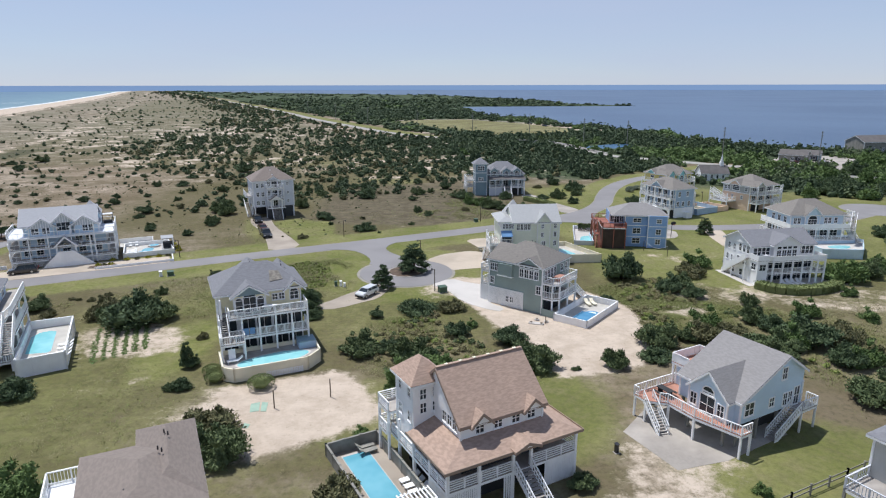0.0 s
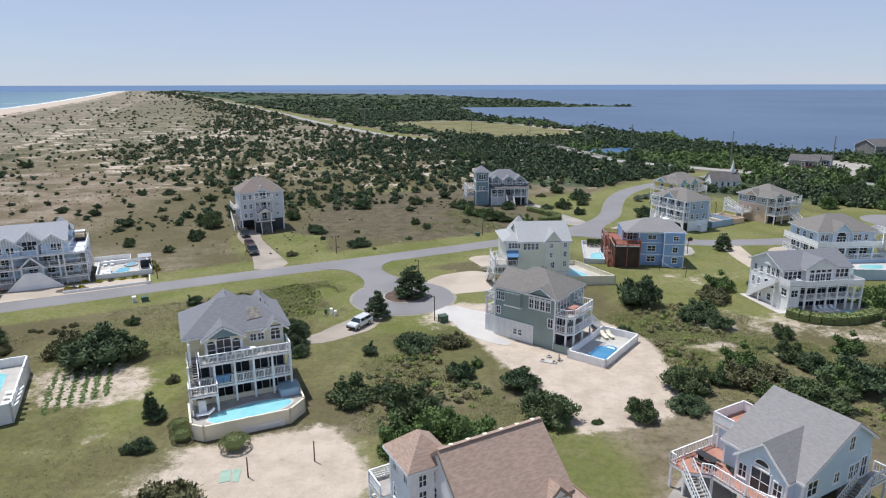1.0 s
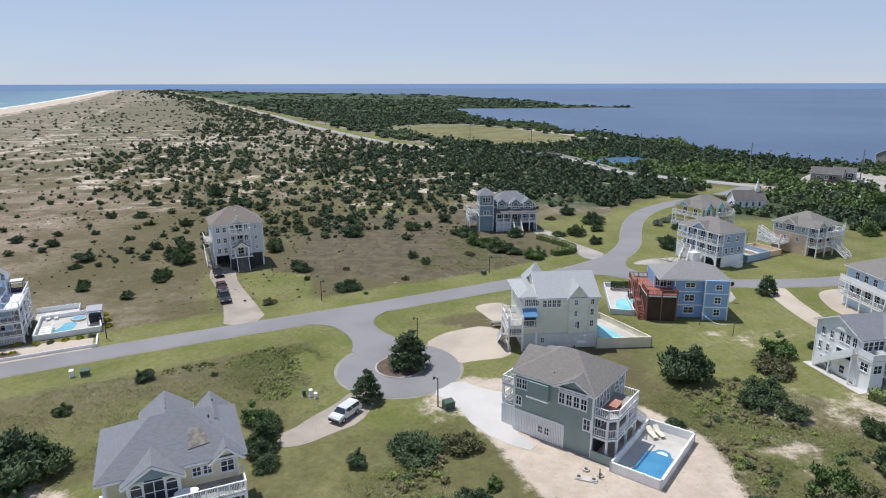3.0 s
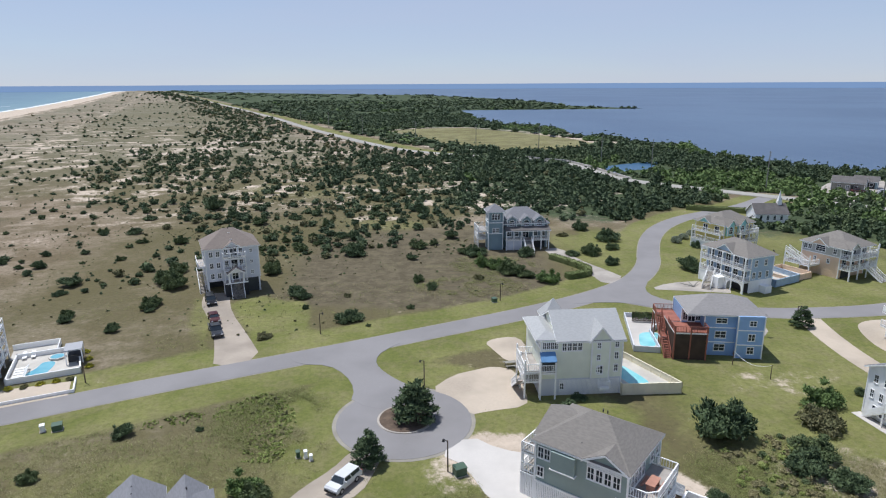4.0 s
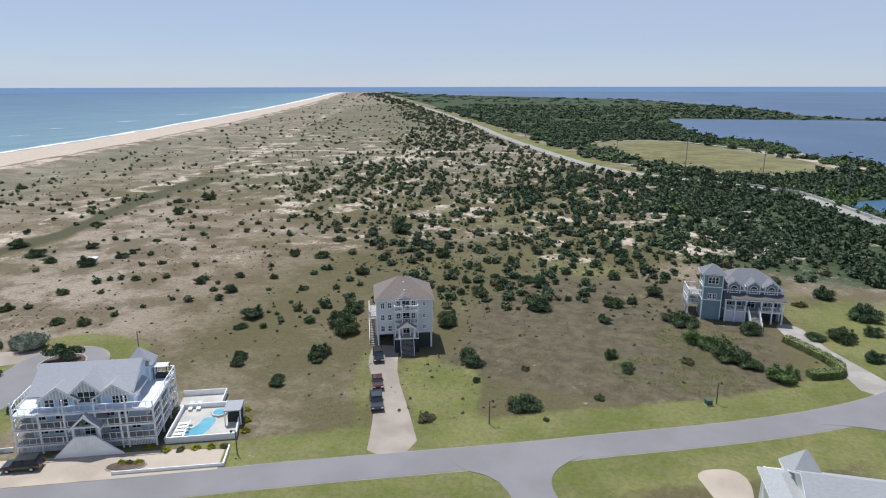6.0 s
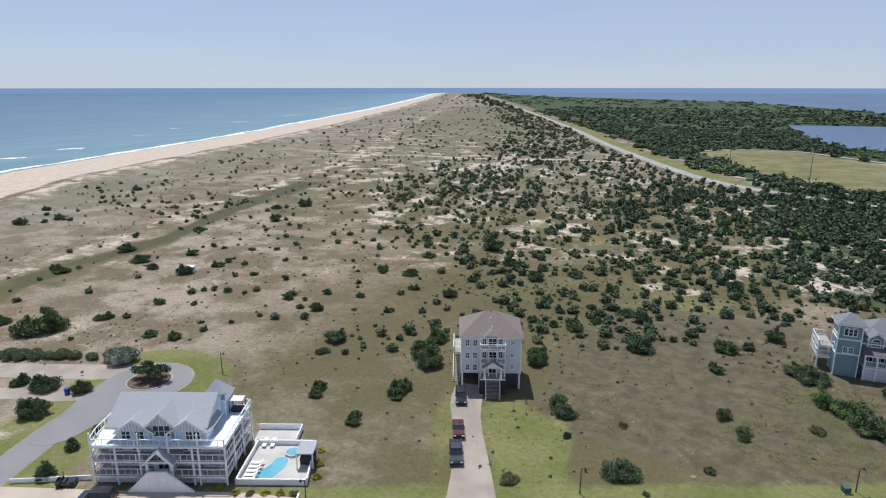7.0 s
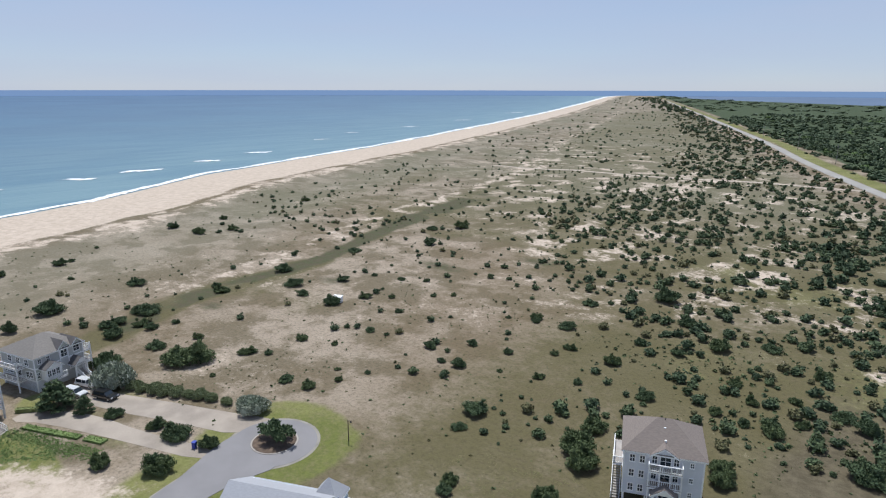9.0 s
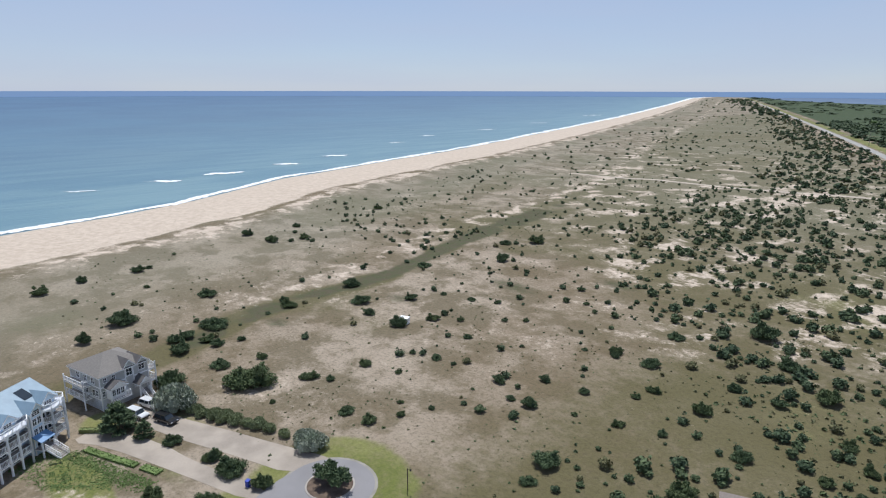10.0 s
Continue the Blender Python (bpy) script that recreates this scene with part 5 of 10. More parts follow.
    loungers(*at(X, Y, A, 14.0, 7.4), A + 50, 2, 0.14, 0.9, STUCCO)
    t = thing("picnic_table", "wooden picnic table with benches on the upper deck", "table", pose(*at(X, Y, A, 10.9, 2.6), 5.0, 0, 0, A))
    part("tabletop", Geo().box(-0.45, -0.9, 0.7, 0.45, 0.9, 0.76), RED_DECK, t)
    for s in (-0.8, 0.8):
        part("bench", Geo().box(s - 0.14, -0.9, 0.4, s + 0.14, 0.9, 0.46), RED_DECK, t)
    for s in (-0.6, 0.6):
        part("leg", Geo().box(-0.4, s - 0.05, 0, 0.4, s + 0.05, 0.7), RED_DECK, t)
    t = thing("beach_games", "pale game board with ring targets lying on the sand", "game", pose(13.4, 86.2, 0.04, 0, 0, -20))
    part("board", Geo().box(-1.1, -0.42, 0.0, 1.1, 0.42, 0.1), WHITE_CONCRETE, t)
    for u, v in ((-0.75, 0.0), (0.75, 0.0), (-0.2, 1.5), (1.3, 1.0)):
        part("ring", Geo().prism(disc(u, v, 0.36, 16), 0.02, 0.17), WHITE_CONCRETE, t)
        part("bucket", Geo().prism(disc(u, v, 0.2, 12), 0.02, 0.22), MULCH, t)
    part("stake", Geo().tube((1.3, 0.5, 0), (1.25, 0.55, 1.1), 0.07, 0.05), POLE_WOOD, t)


def cream_house():
    X, Y, A = 11.2, 118.2, 4
    h = House("house", "pale green cream three-storey house with light grey roof and raised pool", X, Y, A, size=(0.88, 0.95, 1))
    h.walls(0, 12.7, 0, 9.6, 0, 2.5, LILAC, "pale slatted ground storey")
    h.walls(0, 12.7, 0, 9.6, 2.5, 8.1, CREAM)
    h.lattice("f", 3.0, 12.5, -0.05, 0.05, 2.3)
    h.gable(2.6, 12.7, 0, 9.6, 8.1, 2.5, ROOF_PALE, "x", 0.4, CREAM, "light grey main roof")
    h.gable(7.6, 10.8, -0.3, 4.6, 8.1, 1.75, ROOF_PALE, "y", 0.3, CREAM, ends="first")
    h.walls(7.8, 10.6, -0.3, 0.1, 2.5, 8.1, CREAM)
    h.hip(-0.6, 2.9, 0.3, 9.0, 8.2, 0.7, ROOF_PALE, 0.3)
    h.hip(2.2, 6.0, 7.2, 11.0, 8.4, 2.6, ROOF_PALE, 0.2)
    h.walls(2.4, 5.8, 7.4, 10.8, 2.5, 8.4, CREAM)
    h.row("f", (3.6, 4.4, 5.2, 6.0), 0, 6.6, 0.55, 1.1)
    h.row("f", (0.5, 1.1, 1.7, 2.3), 0.0, 6.9, 0.45, 0.9)
    h.row("l", (1.0, 2.0, 3.0, 4.0, 5.0), 0, 6.9, 0.6, 0.9)
    for z in (3.4, 5.2, 6.9):
        h.window("f", 8.9, -0.3, z, 0.45, 0.75)
        h.window("f", 11.8, 0, z, 0.5, 0.9)
    h.window("f", 9.2, -0.3, 3.2, 0.7, 1.1)
    h.window("f", 3.4, -0.06, 1.0, 0.5, 0.8)
    h.part("awning", Geo().slab([(-0.2, -1.3, 5.6), (2.2, -1.3, 5.6), (2.2, 0.0, 6.5), (-0.2, 0.0, 6.5)], 0.12), AWNING, "blue metal porch roof")
    h.part("porch_screen", Geo().box(0.1, -0.9, 4.1, 2.0, -0.05, 5.4), SCREEN)
    for z in (2.6, 4.0):
        h.deck(rect(-2.6, -0.05, -0.6, 5.6), z)
        h.rail([(-0.1, -0.55), (-2.55, -0.55), (-2.55, 5.55), (-0.1, 5.55)], z)
    h.deck(rect(-0.2, 2.2, -1.2, -0.05), 4.0)
    h.rail([(-0.15, -1.15), (2.15, -1.15), (2.15, -0.1)], 4.0)
    h.posts([(-2.5, -0.5), (-0.2, -0.5), (-2.5, 2.5), (-2.5, 5.4), (-0.2, -1.1), (2.1, -1.1)], 0, 5.6)
    h.stairs((-1.9, 4.4, 4.0), (-1.9, 1.2, 2.65), 1.0)
    h.stairs((-3.2, -0.2, 2.6), (-3.2, 3.6, 0.05), 1.1)
    h.part("balcony", Geo().box(9.0, -1.2, 1.1, 10.6, -0.3, 1.3), TRIM)
    h.rail([(9.0, -0.4), (9.0, -1.15), (10.6, -1.15), (10.6, -0.4)], 1.3)
    h.vents([(9.6, 5.2, 10.4), (9.9, 4.6, 10.5)])
    h.pool([(12.75, -0.7), (22.2, -0.9), (17.1, 10.3), (13.0, 9.8)], [(14.2, 0.2), (18.8, 0.1), (15.6, 8.2), (13.8, 8.4)], 0.75, 0.9, STUCCO, None, 2, POOL_PALE)


def blue_house():
    X, Y, A = 34.6, 131.2, -6
    h = House("house", "blue three-storey house with dark red stained timber decks", X, Y, A, size=(0.9, 0.86, 0.93))
    h.walls(4.4, 13.9, 0.6, 9.6, 0, 7.4, BLUE)
    h.walls(9.6, 13.9, -0.5, 1.0, 0, 7.4, BLUE)
    h.walls(1.2, 4.6, 3.2, 9.4, 0, 7.4, BLUE)
    h.hip(1.6, 14.0, 0.2, 9.6, 7.4, 2.2, ROOF_MID, 0.35, "grey shingled hip roof")
    for z, hh in ((0.9, 1.1), (3.2, 1.1), (5.8, 0.8)):
        h.window("f", 7.2, 0.6, z, 1.7, hh, False, 2)
        h.window("f", 12.0, -0.5, z, 1.0, hh)
    for z in (2.35, 4.9):
        h.part("trim", Geo().box(4.4, 0.47, z, 9.6, 0.62, z + 0.16), TRIM)
        h.part("trim", Geo().box(9.6, -0.62, z, 13.95, -0.48, z + 0.16), TRIM)
    h.row("f", (1.8, 4.0), 3.2, 5.3, 0.7, 1.3)
    h.window("f", 2.9, 3.2, 5.05, 1.1, 1.8)
    for z in (4.85,):
        h.deck(rect(-1.1, 4.45, -2.0, 3.2), z, STAIN)
        h.rail([(4.4, 0.5), (4.4, -1.95), (-1.05, -1.95), (-1.05, 3.1)], z, STAIN)
    h.posts([(-1.0, -1.9), (1.6, -1.9), (4.3, -1.9)], 0, 5.8, 0.22, STAIN)
    h.stairs((-1.8, 7.4, 5.0), (-1.8, 3.6, 2.5), 1.1, STAIN, STAIN)
    h.stairs((-1.8, 2.2, 2.5), (-1.8, -1.6, 0.1), 1.1, STAIN, STAIN)
    h.deck(rect(-2.4, -1.15, 2.2, 3.6), 2.5, STAIN)
    h.deck(rect(-2.4, 1.2, 7.4, 9.4), 5.0, STAIN)
    h.deck(rect(-1.1, 1.2, 3.25, 7.35), 5.0, STAIN)
    h.rail([(-2.35, 7.45), (-2.35, 9.35), (1.2, 9.35)], 5.0, STAIN)
    h.posts([(-2.3, 2.3), (-2.3, 3.5), (-2.3, 7.5), (-2.3, 9.3)], 0, 5.8, 0.2, STAIN)
    # Dark slab over the blue wall paints the shade below the deck.
    h.part("porch_back", Geo().box(0.4, 3.0, 0, 4.4, 3.2, 4.8), SHADE)
    h.part("dark_screen", Geo().box(-1.0, -1.9, 0.05, 4.35, -1.8, 4.55), BROWN_SCREEN)
    h.part("dark_screen", Geo().box(4.3, -1.8, 0.05, 4.38, 0.55, 4.55), BROWN_SCREEN)
    h.part("dark_screen", Geo().box(-1.05, -1.8, 0.05, -0.95, 7.1, 4.55), BROWN_SCREEN)
    h.row("r", (2.2, 5.0, 7.6), 13.9, 5.4, 0.8, 1.0)
    h.pool([(-7.0, 1.0), (-2.6, 0.6), (-2.6, 9.5), (2.4, 17.0), (-5.8, 18.4)], [(-5.6, 2.6), (-2.9, 2.6), (-2.2, 5.4), (-1.2, 8.4), (-1.0, 9.8), (-4.4, 9.8), (-5.2, 6.0)], 0.25, 0.8, LILAC, WHITE_CONCRETE, 2, POOL_PALE)
    h.lattice("f", -4.8, 2.0, 15.6, 0.3, 2.2, BROWN_SCREEN)
    h.part("trellis_vine", cloud_mesh("trellis_vine", *leaf_cloud(77, [(-4.6 + 0.64 * i, 15.5, 1.4 + 0.2 * math.sin(i * 2.1), 0.4, 0.22, 0.75) for i in range(11)], 700, 0.16), MYRTLE), None, "dark green vine on the pool trellis")


def tall_house():
    X, Y, A = -48.9, 160.3, 24.5
    h = House("house", "tall pale grey house on piles with taupe roof and stacked porches", X, Y, A)
    h.walls(0, 10.3, 0, 8.8, 3.0, 9.8, LILAC)
    # Near-black panel paints the carport's shade.
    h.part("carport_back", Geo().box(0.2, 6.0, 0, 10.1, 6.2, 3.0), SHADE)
    # Dark panel paints shade in the carport's right half.
    h.part("carport_screen", Geo().box(7.5, 0.3, 0.05, 10.1, 0.4, 2.9), SCREEN)
    h.posts([(0.2, 0.2), (3.2, 0.2), (7.4, 0.2), (10.1, 0.2), (0.2, 4.8), (10.1, 4.8), (0.2, 8.6), (10.1, 8.6)], 0, 3.0, 0.3)
    h.hip(0, 10.3, 0, 8.8, 9.8, 3.1, ROOF_WARM, 0.42, "warm brown shingled hip roof")
    h.gable(3.5, 6.9, -0.3, 4.0, 9.7, 1.1, ROOF_WARM, "y", 0.25, LILAC, ends="first")
    for z in (3.6, 5.8, 8.1):
        h.row("f", (1.1, 2.4), 0, z, 0.6, 1.0)
        h.window("f", 8.8, 0, z + 0.3, 0.42, 0.65)
    for z in (5.5, 7.9):
        h.deck(rect(3.2, 7.6, -1.5, 0), z)
        h.rail([(3.25, 0), (3.25, -1.45), (7.55, -1.45), (7.55, 0)], z)
        h.window("f", 5.4, 0, z + 0.1, 1.3, 1.5, z > 7, 2)
        h.row("f", (4.0, 6.8), 0, z + 0.4, 0.6, 1.1)
    h.posts([(3.3, -1.4), (4.7, -1.4), (6.1, -1.4), (7.5, -1.4)], 3.0, 8.9, 0.16)
    h.deck(rect(3.2, 7.6, -2.2, 0), 3.0)
    h.gable(3.9, 6.9, -2.4, 0, 5.0, 1.0, ROOF_WARM, "y", 0.3, WHITE, ends="first")
    h.posts([(4.0, -2.2), (6.8, -2.2)], 3.0, 5.0, 0.3)
    h.window("f", 5.4, -0.05, 3.1, 1.2, 1.5, True)
    # Near-black block paints the shade beneath the porch.
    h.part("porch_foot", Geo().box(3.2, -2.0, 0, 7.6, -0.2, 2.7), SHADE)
    h.stairs((5.4, -2.0, 2.6), (5.4, -3.9, 0.05), 2.4)
    h.stairs((-0.8, 9.0, 3.0), (-0.8, 2.6, 0.05), 1.2)
    h.deck(rect(-1.4, 0, 3.0, 9.4), 5.5)
    h.rail([(0, 3.05), (-1.35, 3.05), (-1.35, 9.35)], 5.5)
    h.row("l", (1.8, 4.0, 6.5), 0, 6.2, 0.7, 1.1)
    h.row("r", (2.0, 4.6, 7.2), 10.3, 5.9, 0.7, 1.1)
    h.row("r", (2.0, 4.6, 7.2), 10.3, 8.2, 0.7, 1.1)
    h.vents([(5.2, 4.2, 12.9), (5.2, 1.6, 10.9)])
    for x, y in ((3.6, 3.4), (4.2, 3.4), (5.9, 3.4), (6.5, 3.4), (5.0, 3.0), (5.1, 1.2)):
        h.part("roof_vent", Geo().box(x, y, 11.2, x + 0.3, y + 0.16, 12.15 if y > 2 else 10.95), TRIM)


def tower_house():
    X, Y, A = 9.6, 196.6, 6
    h = House("house", "grey-blue house with a square lookout tower and three dormers", X, Y, A)
    h.walls(0.2, 3.9, -1.2, 2.6, 0, 10.0, GREY_BLUE)
    h.hip(0.2, 3.9, -1.2, 2.6, 10.0, 1.7, ROOF_GREY, 0.55, "grey pyramid tower roof")
    h.row("f", (1.35, 2.05, 2.75), -1.2, 7.9, 0.55, 1.2, True, 1)
    h.row("l", (-0.2, 0.7, 1.6), 0.2, 7.9, 0.55, 1.2, True, 1)
    h.row("f", (1.6, 2.5), -1.2, 4.6, 0.6, 1.0)
    h.window("l", 0.7, 0.2, 4.8, 0.6, 0.8)
    for z in (4.2, 7.0):
        h.part("trim", Geo().box(0.1, -1.32, z, 4.0, -1.18, z + 0.2), TRIM)
        h.part("trim", Geo().box(0.08, -1.3, z, 0.22, 2.7, z + 0.2), TRIM)
    h.walls(3.9, 15.8, 0, 9.2, 0, 6.6, GREY_BLUE)
    h.hip(3.6, 15.8, 0, 9.2, 6.6, 3.4, ROOF_GREY, 0.5, "grey shingled hip roof")
    for c in (6.4, 10.2, 13.6):
        h.walls(c - 1.2, c + 1.2, -0.3, 2.6, 5.4, 7.6, GREY_BLUE)
        h.gable(c - 1.3, c + 1.3, -0.4, 4.0, 7.6, 0.95, ROOF_GREY, "y", 0.3, GREY_BLUE, ends="first")
        h.window("f", c, -0.3, 6.0, 1.3, 0.85, True, 3)
    h.deck(rect(4.6, 15.8, -2.2, 0), 2.7)
    h.rail([(4.65, -2.15), (8.6, -2.15)], 2.7)
    h.rail([(11.6, -2.15), (15.75, -2.15), (15.75, 0)], 2.7)
    h.posts([(4.7, -2.1), (6.6, -2.1), (8.6, -2.1), (11.6, -2.1), (13.7, -2.1), (15.7, -2.1)], 0, 5.2, 0.24)
    h.part("porch_roof", Geo().slab([(4.4, -2.6, 5.2), (16.1, -2.6, 5.2), (16.1, 0.05, 5.9), (4.4, 0.05, 5.9)], 0.16), ROOF_DARK)
    h.part("porch_fascia", Geo().box(4.4, -2.62, 4.86, 16.1, -2.5, 5.1), TRIM)
    h.row("f", (5.8, 7.6, 12.6, 14.6), 0, 3.1, 1.1, 1.5)
    h.window("f", 10.1, -0.02, 2.75, 1.4, 1.9, True)
    h.part("garage_door", Geo().box(12.2, -0.1, 0, 15.2, 0.02, 2.4), SHADE)
    h.stairs((10.1, -2.2, 2.7), (10.1, -6.0, 0.05), 2.0)
    h.part("storage_front", Geo().box(4.7, -1.9, 0, 8.5, -1.8, 2.5), LILAC)
    h.deck(rect(-2.2, 0.2, 1.0, 7.0), 4.6)
    h.rail([(0.2, 1.05), (-2.15, 1.05), (-2.15, 6.95), (0.2, 6.95)], 4.6)
    h.deck(rect(-2.2, 0.2, 1.0, 7.0), 2.6)
    h.rail([(0.2, 1.05), (-2.15, 1.05), (-2.15, 6.95), (0.2, 6.95)], 2.6)
    h.posts([(-2.1, 1.1), (-2.1, 4.0), (-2.1, 6.9)], 0, 5.6)
    h.row("r", (2.4, 5.0, 7.0), 15.8, 4.4, 0.9, 1.2)


def utility_cart(x, y, turn):
    t = thing("utility_cart", "small black open utility cart on the sandy forecourt", "cart", pose(x, y, 0.06, 0, 0, turn))
    body = part("body", Geo().box(-0.6, -1.2, 0.35, 0.6, 1.2, 0.62).box(-0.58, -1.18, 0.6, 0.58, -0.5, 0.85), PAINT_BLACK, t)
    part("seat", Geo().box(-0.55, 0.0, 0.6, 0.55, 0.5, 0.85).box(-0.55, 0.42, 0.85, 0.55, 0.54, 1.25), SHADE, t)
    part("cargo_box", Geo().box(-0.6, 0.6, 0.6, 0.6, 0.66, 0.95).box(-0.6, 1.14, 0.6, 0.6, 1.2, 0.95).box(-0.6, 0.66, 0.6, -0.54, 1.14, 0.95).box(0.54, 0.66, 0.6, 0.6, 1.14, 0.95), PAINT_BLACK, body)
    part("roll_bar", Geo().tube((-0.55, 0.5, 0.6), (-0.5, 0.4, 1.8), 0.03, 0.03, 6).tube((0.55, 0.5, 0.6), (0.5, 0.4, 1.8), 0.03, 0.03, 6).tube((-0.5, 0.4, 1.8), (0.5, 0.4, 1.8), 0.03, 0.03, 6), SHADE, t)
    for sx in (-0.62, 0.62):
        for sy in (-0.8, 0.8):
            part("wheel", Geo().tube((sx - 0.1, sy, 0.28), (sx + 0.1, sy, 0.28), 0.28, 0.28, 12), RUBBER, t)


def porch_house():
    X, Y, A = -81.1, 113.9, 25.5
    h = House("house", "big pale blue house with white wraparound porches and three front gables", X, Y, A)
    h.walls(1.4, 16.2, 2.2, 10.2, 0, 5.6, PALE_BLUE)
    h.walls(2.4, 14.6, 2.4, 10.2, 5.6, 8.2, PALE_BLUE)
    h.gable(2.0, 14.8, 1.6, 10.6, 7.8, 2.5, ROOF_LIGHT, "x", 0.35, PALE_BLUE, "light grey metal main roof")
    for c, w, top in ((5.7, 2.3, 7.35), (9.2, 1.75, 8.2), (12.7, 2.35, 7.35)):
        h.walls(c - w, c + w, 1.2, 3.4, 5.6, top, PALE_BLUE)
        h.gable(c - w - 0.1, c + w + 0.1, 1.0, 6.0, top, 1.7, ROOF_LIGHT, "y", 0.3, STRIPED, ends="first")
        n = round(2 * w / 0.42)
        for k in range(1, n):
            x = c - w + 2 * w * k / n
            h.part("batten", Geo().box(x - 0.06, 0.95, top, x + 0.06, 1.0, top + 1.62 * (1 - abs(x - c) / (w + 0.1))), TRIM)
    h.row("f", (4.4, 6.2), 1.2, 6.2, 1.1, 1.05)
    h.window("f", 9.2, 1.2, 6.6, 2.2, 1.5, False, 3)
    h.row("f", (12.8, 13.8), 1.2, 6.2, 0.8, 1.1)
    h.walls(12.0, 15.2, 8.0, 11.2, 0, 8.4, PALE_BLUE)
    h.hip(12.0, 15.2, 8.0, 11.2, 8.4, 2.3, ROOF_LIGHT, 0.3)
    for z in (1.4, 3.6, 5.75):
        floor_mat = LILAC if z > 5 else DECKING
        h.deck(rect(0, 17.8, 0, 2.6), z, floor_mat)
        h.deck(rect(14.8, 17.8, 2.62, 11.2), z, floor_mat)
        h.deck(rect(-0.6, 2.2, 2.62, 10.8), z, floor_mat)
        h.rail([(-0.55, 10.7), (-0.55, 2.6), (0.05, 0.05), (17.75, 0.05), (17.75, 11.1), (14.9, 11.1)], z, None, 1.0, False, 0.85)
        h.rail([(-0.5, 10.75), (2.0, 10.75)], z, None, 1.0, False, 0.85)
    h.posts([(0.1, 0.15), (3.2, 0.15), (6.4, 0.15), (10.3, 0.15), (13.4, 0.15), (14.2, 0.15), (17.7, 0.15), (17.7, 3.6), (17.7, 7.2), (17.7, 11.0), (-0.5, 5.4), (-0.5, 10.6)], 0, 5.75)
    h.posts([(0.1, 0.15), (6.4, 0.15), (10.3, 0.15), (14.2, 0.15)], 5.75, 7.6, 0.18)
    h.row("f", (2.6, 5.0, 11.4, 13.2), 2.2, 3.9, 1.1, 1.2)
    h.row("f", (2.6, 4.6, 11.8, 14.6), 2.2, 1.8, 1.1, 1.2)
    h.row("r", (3.4, 5.2, 7.0), 16.2, 3.7, 1.3, 1.6)
    h.row("r", (3.4, 5.2, 7.0), 16.2, 1.5, 1.3, 1.6)
    h.row("r", (3.4, 5.0, 6.6), 14.6, 6.0, 0.8, 1.4)
    h.walls(8.1, 10.5, 0.5, 2.0, 1.64, 3.9, PALE_BLUE)
    h.gable(7.6, 11.0, -0.9, 2.0, 4.0, 1.6, ROOF_LIGHT, "y", 0.3, ends="none")
    for u in (7.7, 10.9):
        h.part("portico_post", Geo().box(u - 0.16, -0.85, 0, u + 0.16, -0.53, 4.0), TRIM)
    h.part("portico_beam", Geo().box(7.6, -0.84, 3.8, 11.0, -0.58, 4.05), TRIM)
    h.window("f", 9.3, 0.5, 2.0, 1.3, 1.6, True, 2)
    front = [(5.2, 0.02), (13.9, 0.02), (10.5, 2.95), (8.1, 2.95)]
    h.part("stair_front", Geo().add([(x, y, z) for y in (-1.55, -1.4) for x, z in front], [(0, 1, 2, 3), (7, 6, 5, 4), (0, 4, 5, 1), (1, 5, 6, 2), (2, 6, 7, 3), (3, 7, 4, 0)]), WHITE, "white panelled front of the double stair")
    for a, b in ((0, 3), (3, 2), (2, 1)):
        (x0, z0), (x1, z1) = front[a], front[b]
        h.part("stair_cap", Geo().beam((x0, -1.48, z0 + 0.03), (x1, -1.48, z1 + 0.03), 0.3, 0.1), TRIM)
    for u in (8.1, 9.3, 10.5):
        h.part("panel_batten", Geo().box(u - 0.06, -1.6, 0.02, u + 0.06, -1.55, 2.9), TRIM)
    for side in (-1, 1):
        for i in range(9):
            x = 9.3 + side * (1.4 + i * 0.34)
            h.part("stair_tread", Geo().box(x - 0.22, -1.4, 1.48 - i * 0.17, x + 0.22, -0.9, 1.54 - i * 0.17), DECKING)
    h.part("landing", Geo().box(8.1, -1.4, 1.4, 10.5, 0, 1.62), DECKING)
    h.lattice("f", 0.2, 17.6, 0.6, 0.02, 1.1)
    h.pool([(18.8, 0.2), (28.2, 0.2), (27.5, 9.6), (19.0, 9.6)], [(20.8, 0.8), (23.0, 0.9), (24.2, 3.2), (24.6, 6.2), (22.6, 6.6), (22.2, 4.4), (20.6, 2.6)], 0.2, 0.72, None, POOL_DECK)
    h.part("spa", Geo().prism(disc(24.6, 7.4, 1.25, 8), 0.2, 0.5), WHITE_CONCRETE)
    h.part("spa_water", Geo().prism(disc(24.6, 7.4, 1.0, 8), 0.3, 0.51), POOL)
    h.part("cabana_roof", Geo().box(26.0, 3.6, 2.4, 28.4, 6.8, 2.55), ROOF_LIGHT)
    h.posts([(26.1, 3.7), (28.3, 3.7), (26.1, 6.7), (28.3, 6.7)], 0.2, 2.4, 0.16)
    h.part("cabana_bar", Geo().box(26.3, 4.6, 0.2, 28.2, 6.4, 1.3), SHADE)
    h.part("terrace", Geo().box(17.9, 9.7, 0.0, 24.5, 14.0, 0.12), POOL_DECK)
    h.rail([(17.9, 14.0), (24.5, 14.0), (24.5, 9.8)], 0.1, None, 0.9, True)
    h.part("low_wall", Geo().box(14.0, -6.4, 0, 27.6, -6.28, 0.5), WHITE)
    h.part("low_wall", Geo().box(27.6, -6.4, 0, 27.8, -2.0, 0.5), WHITE)
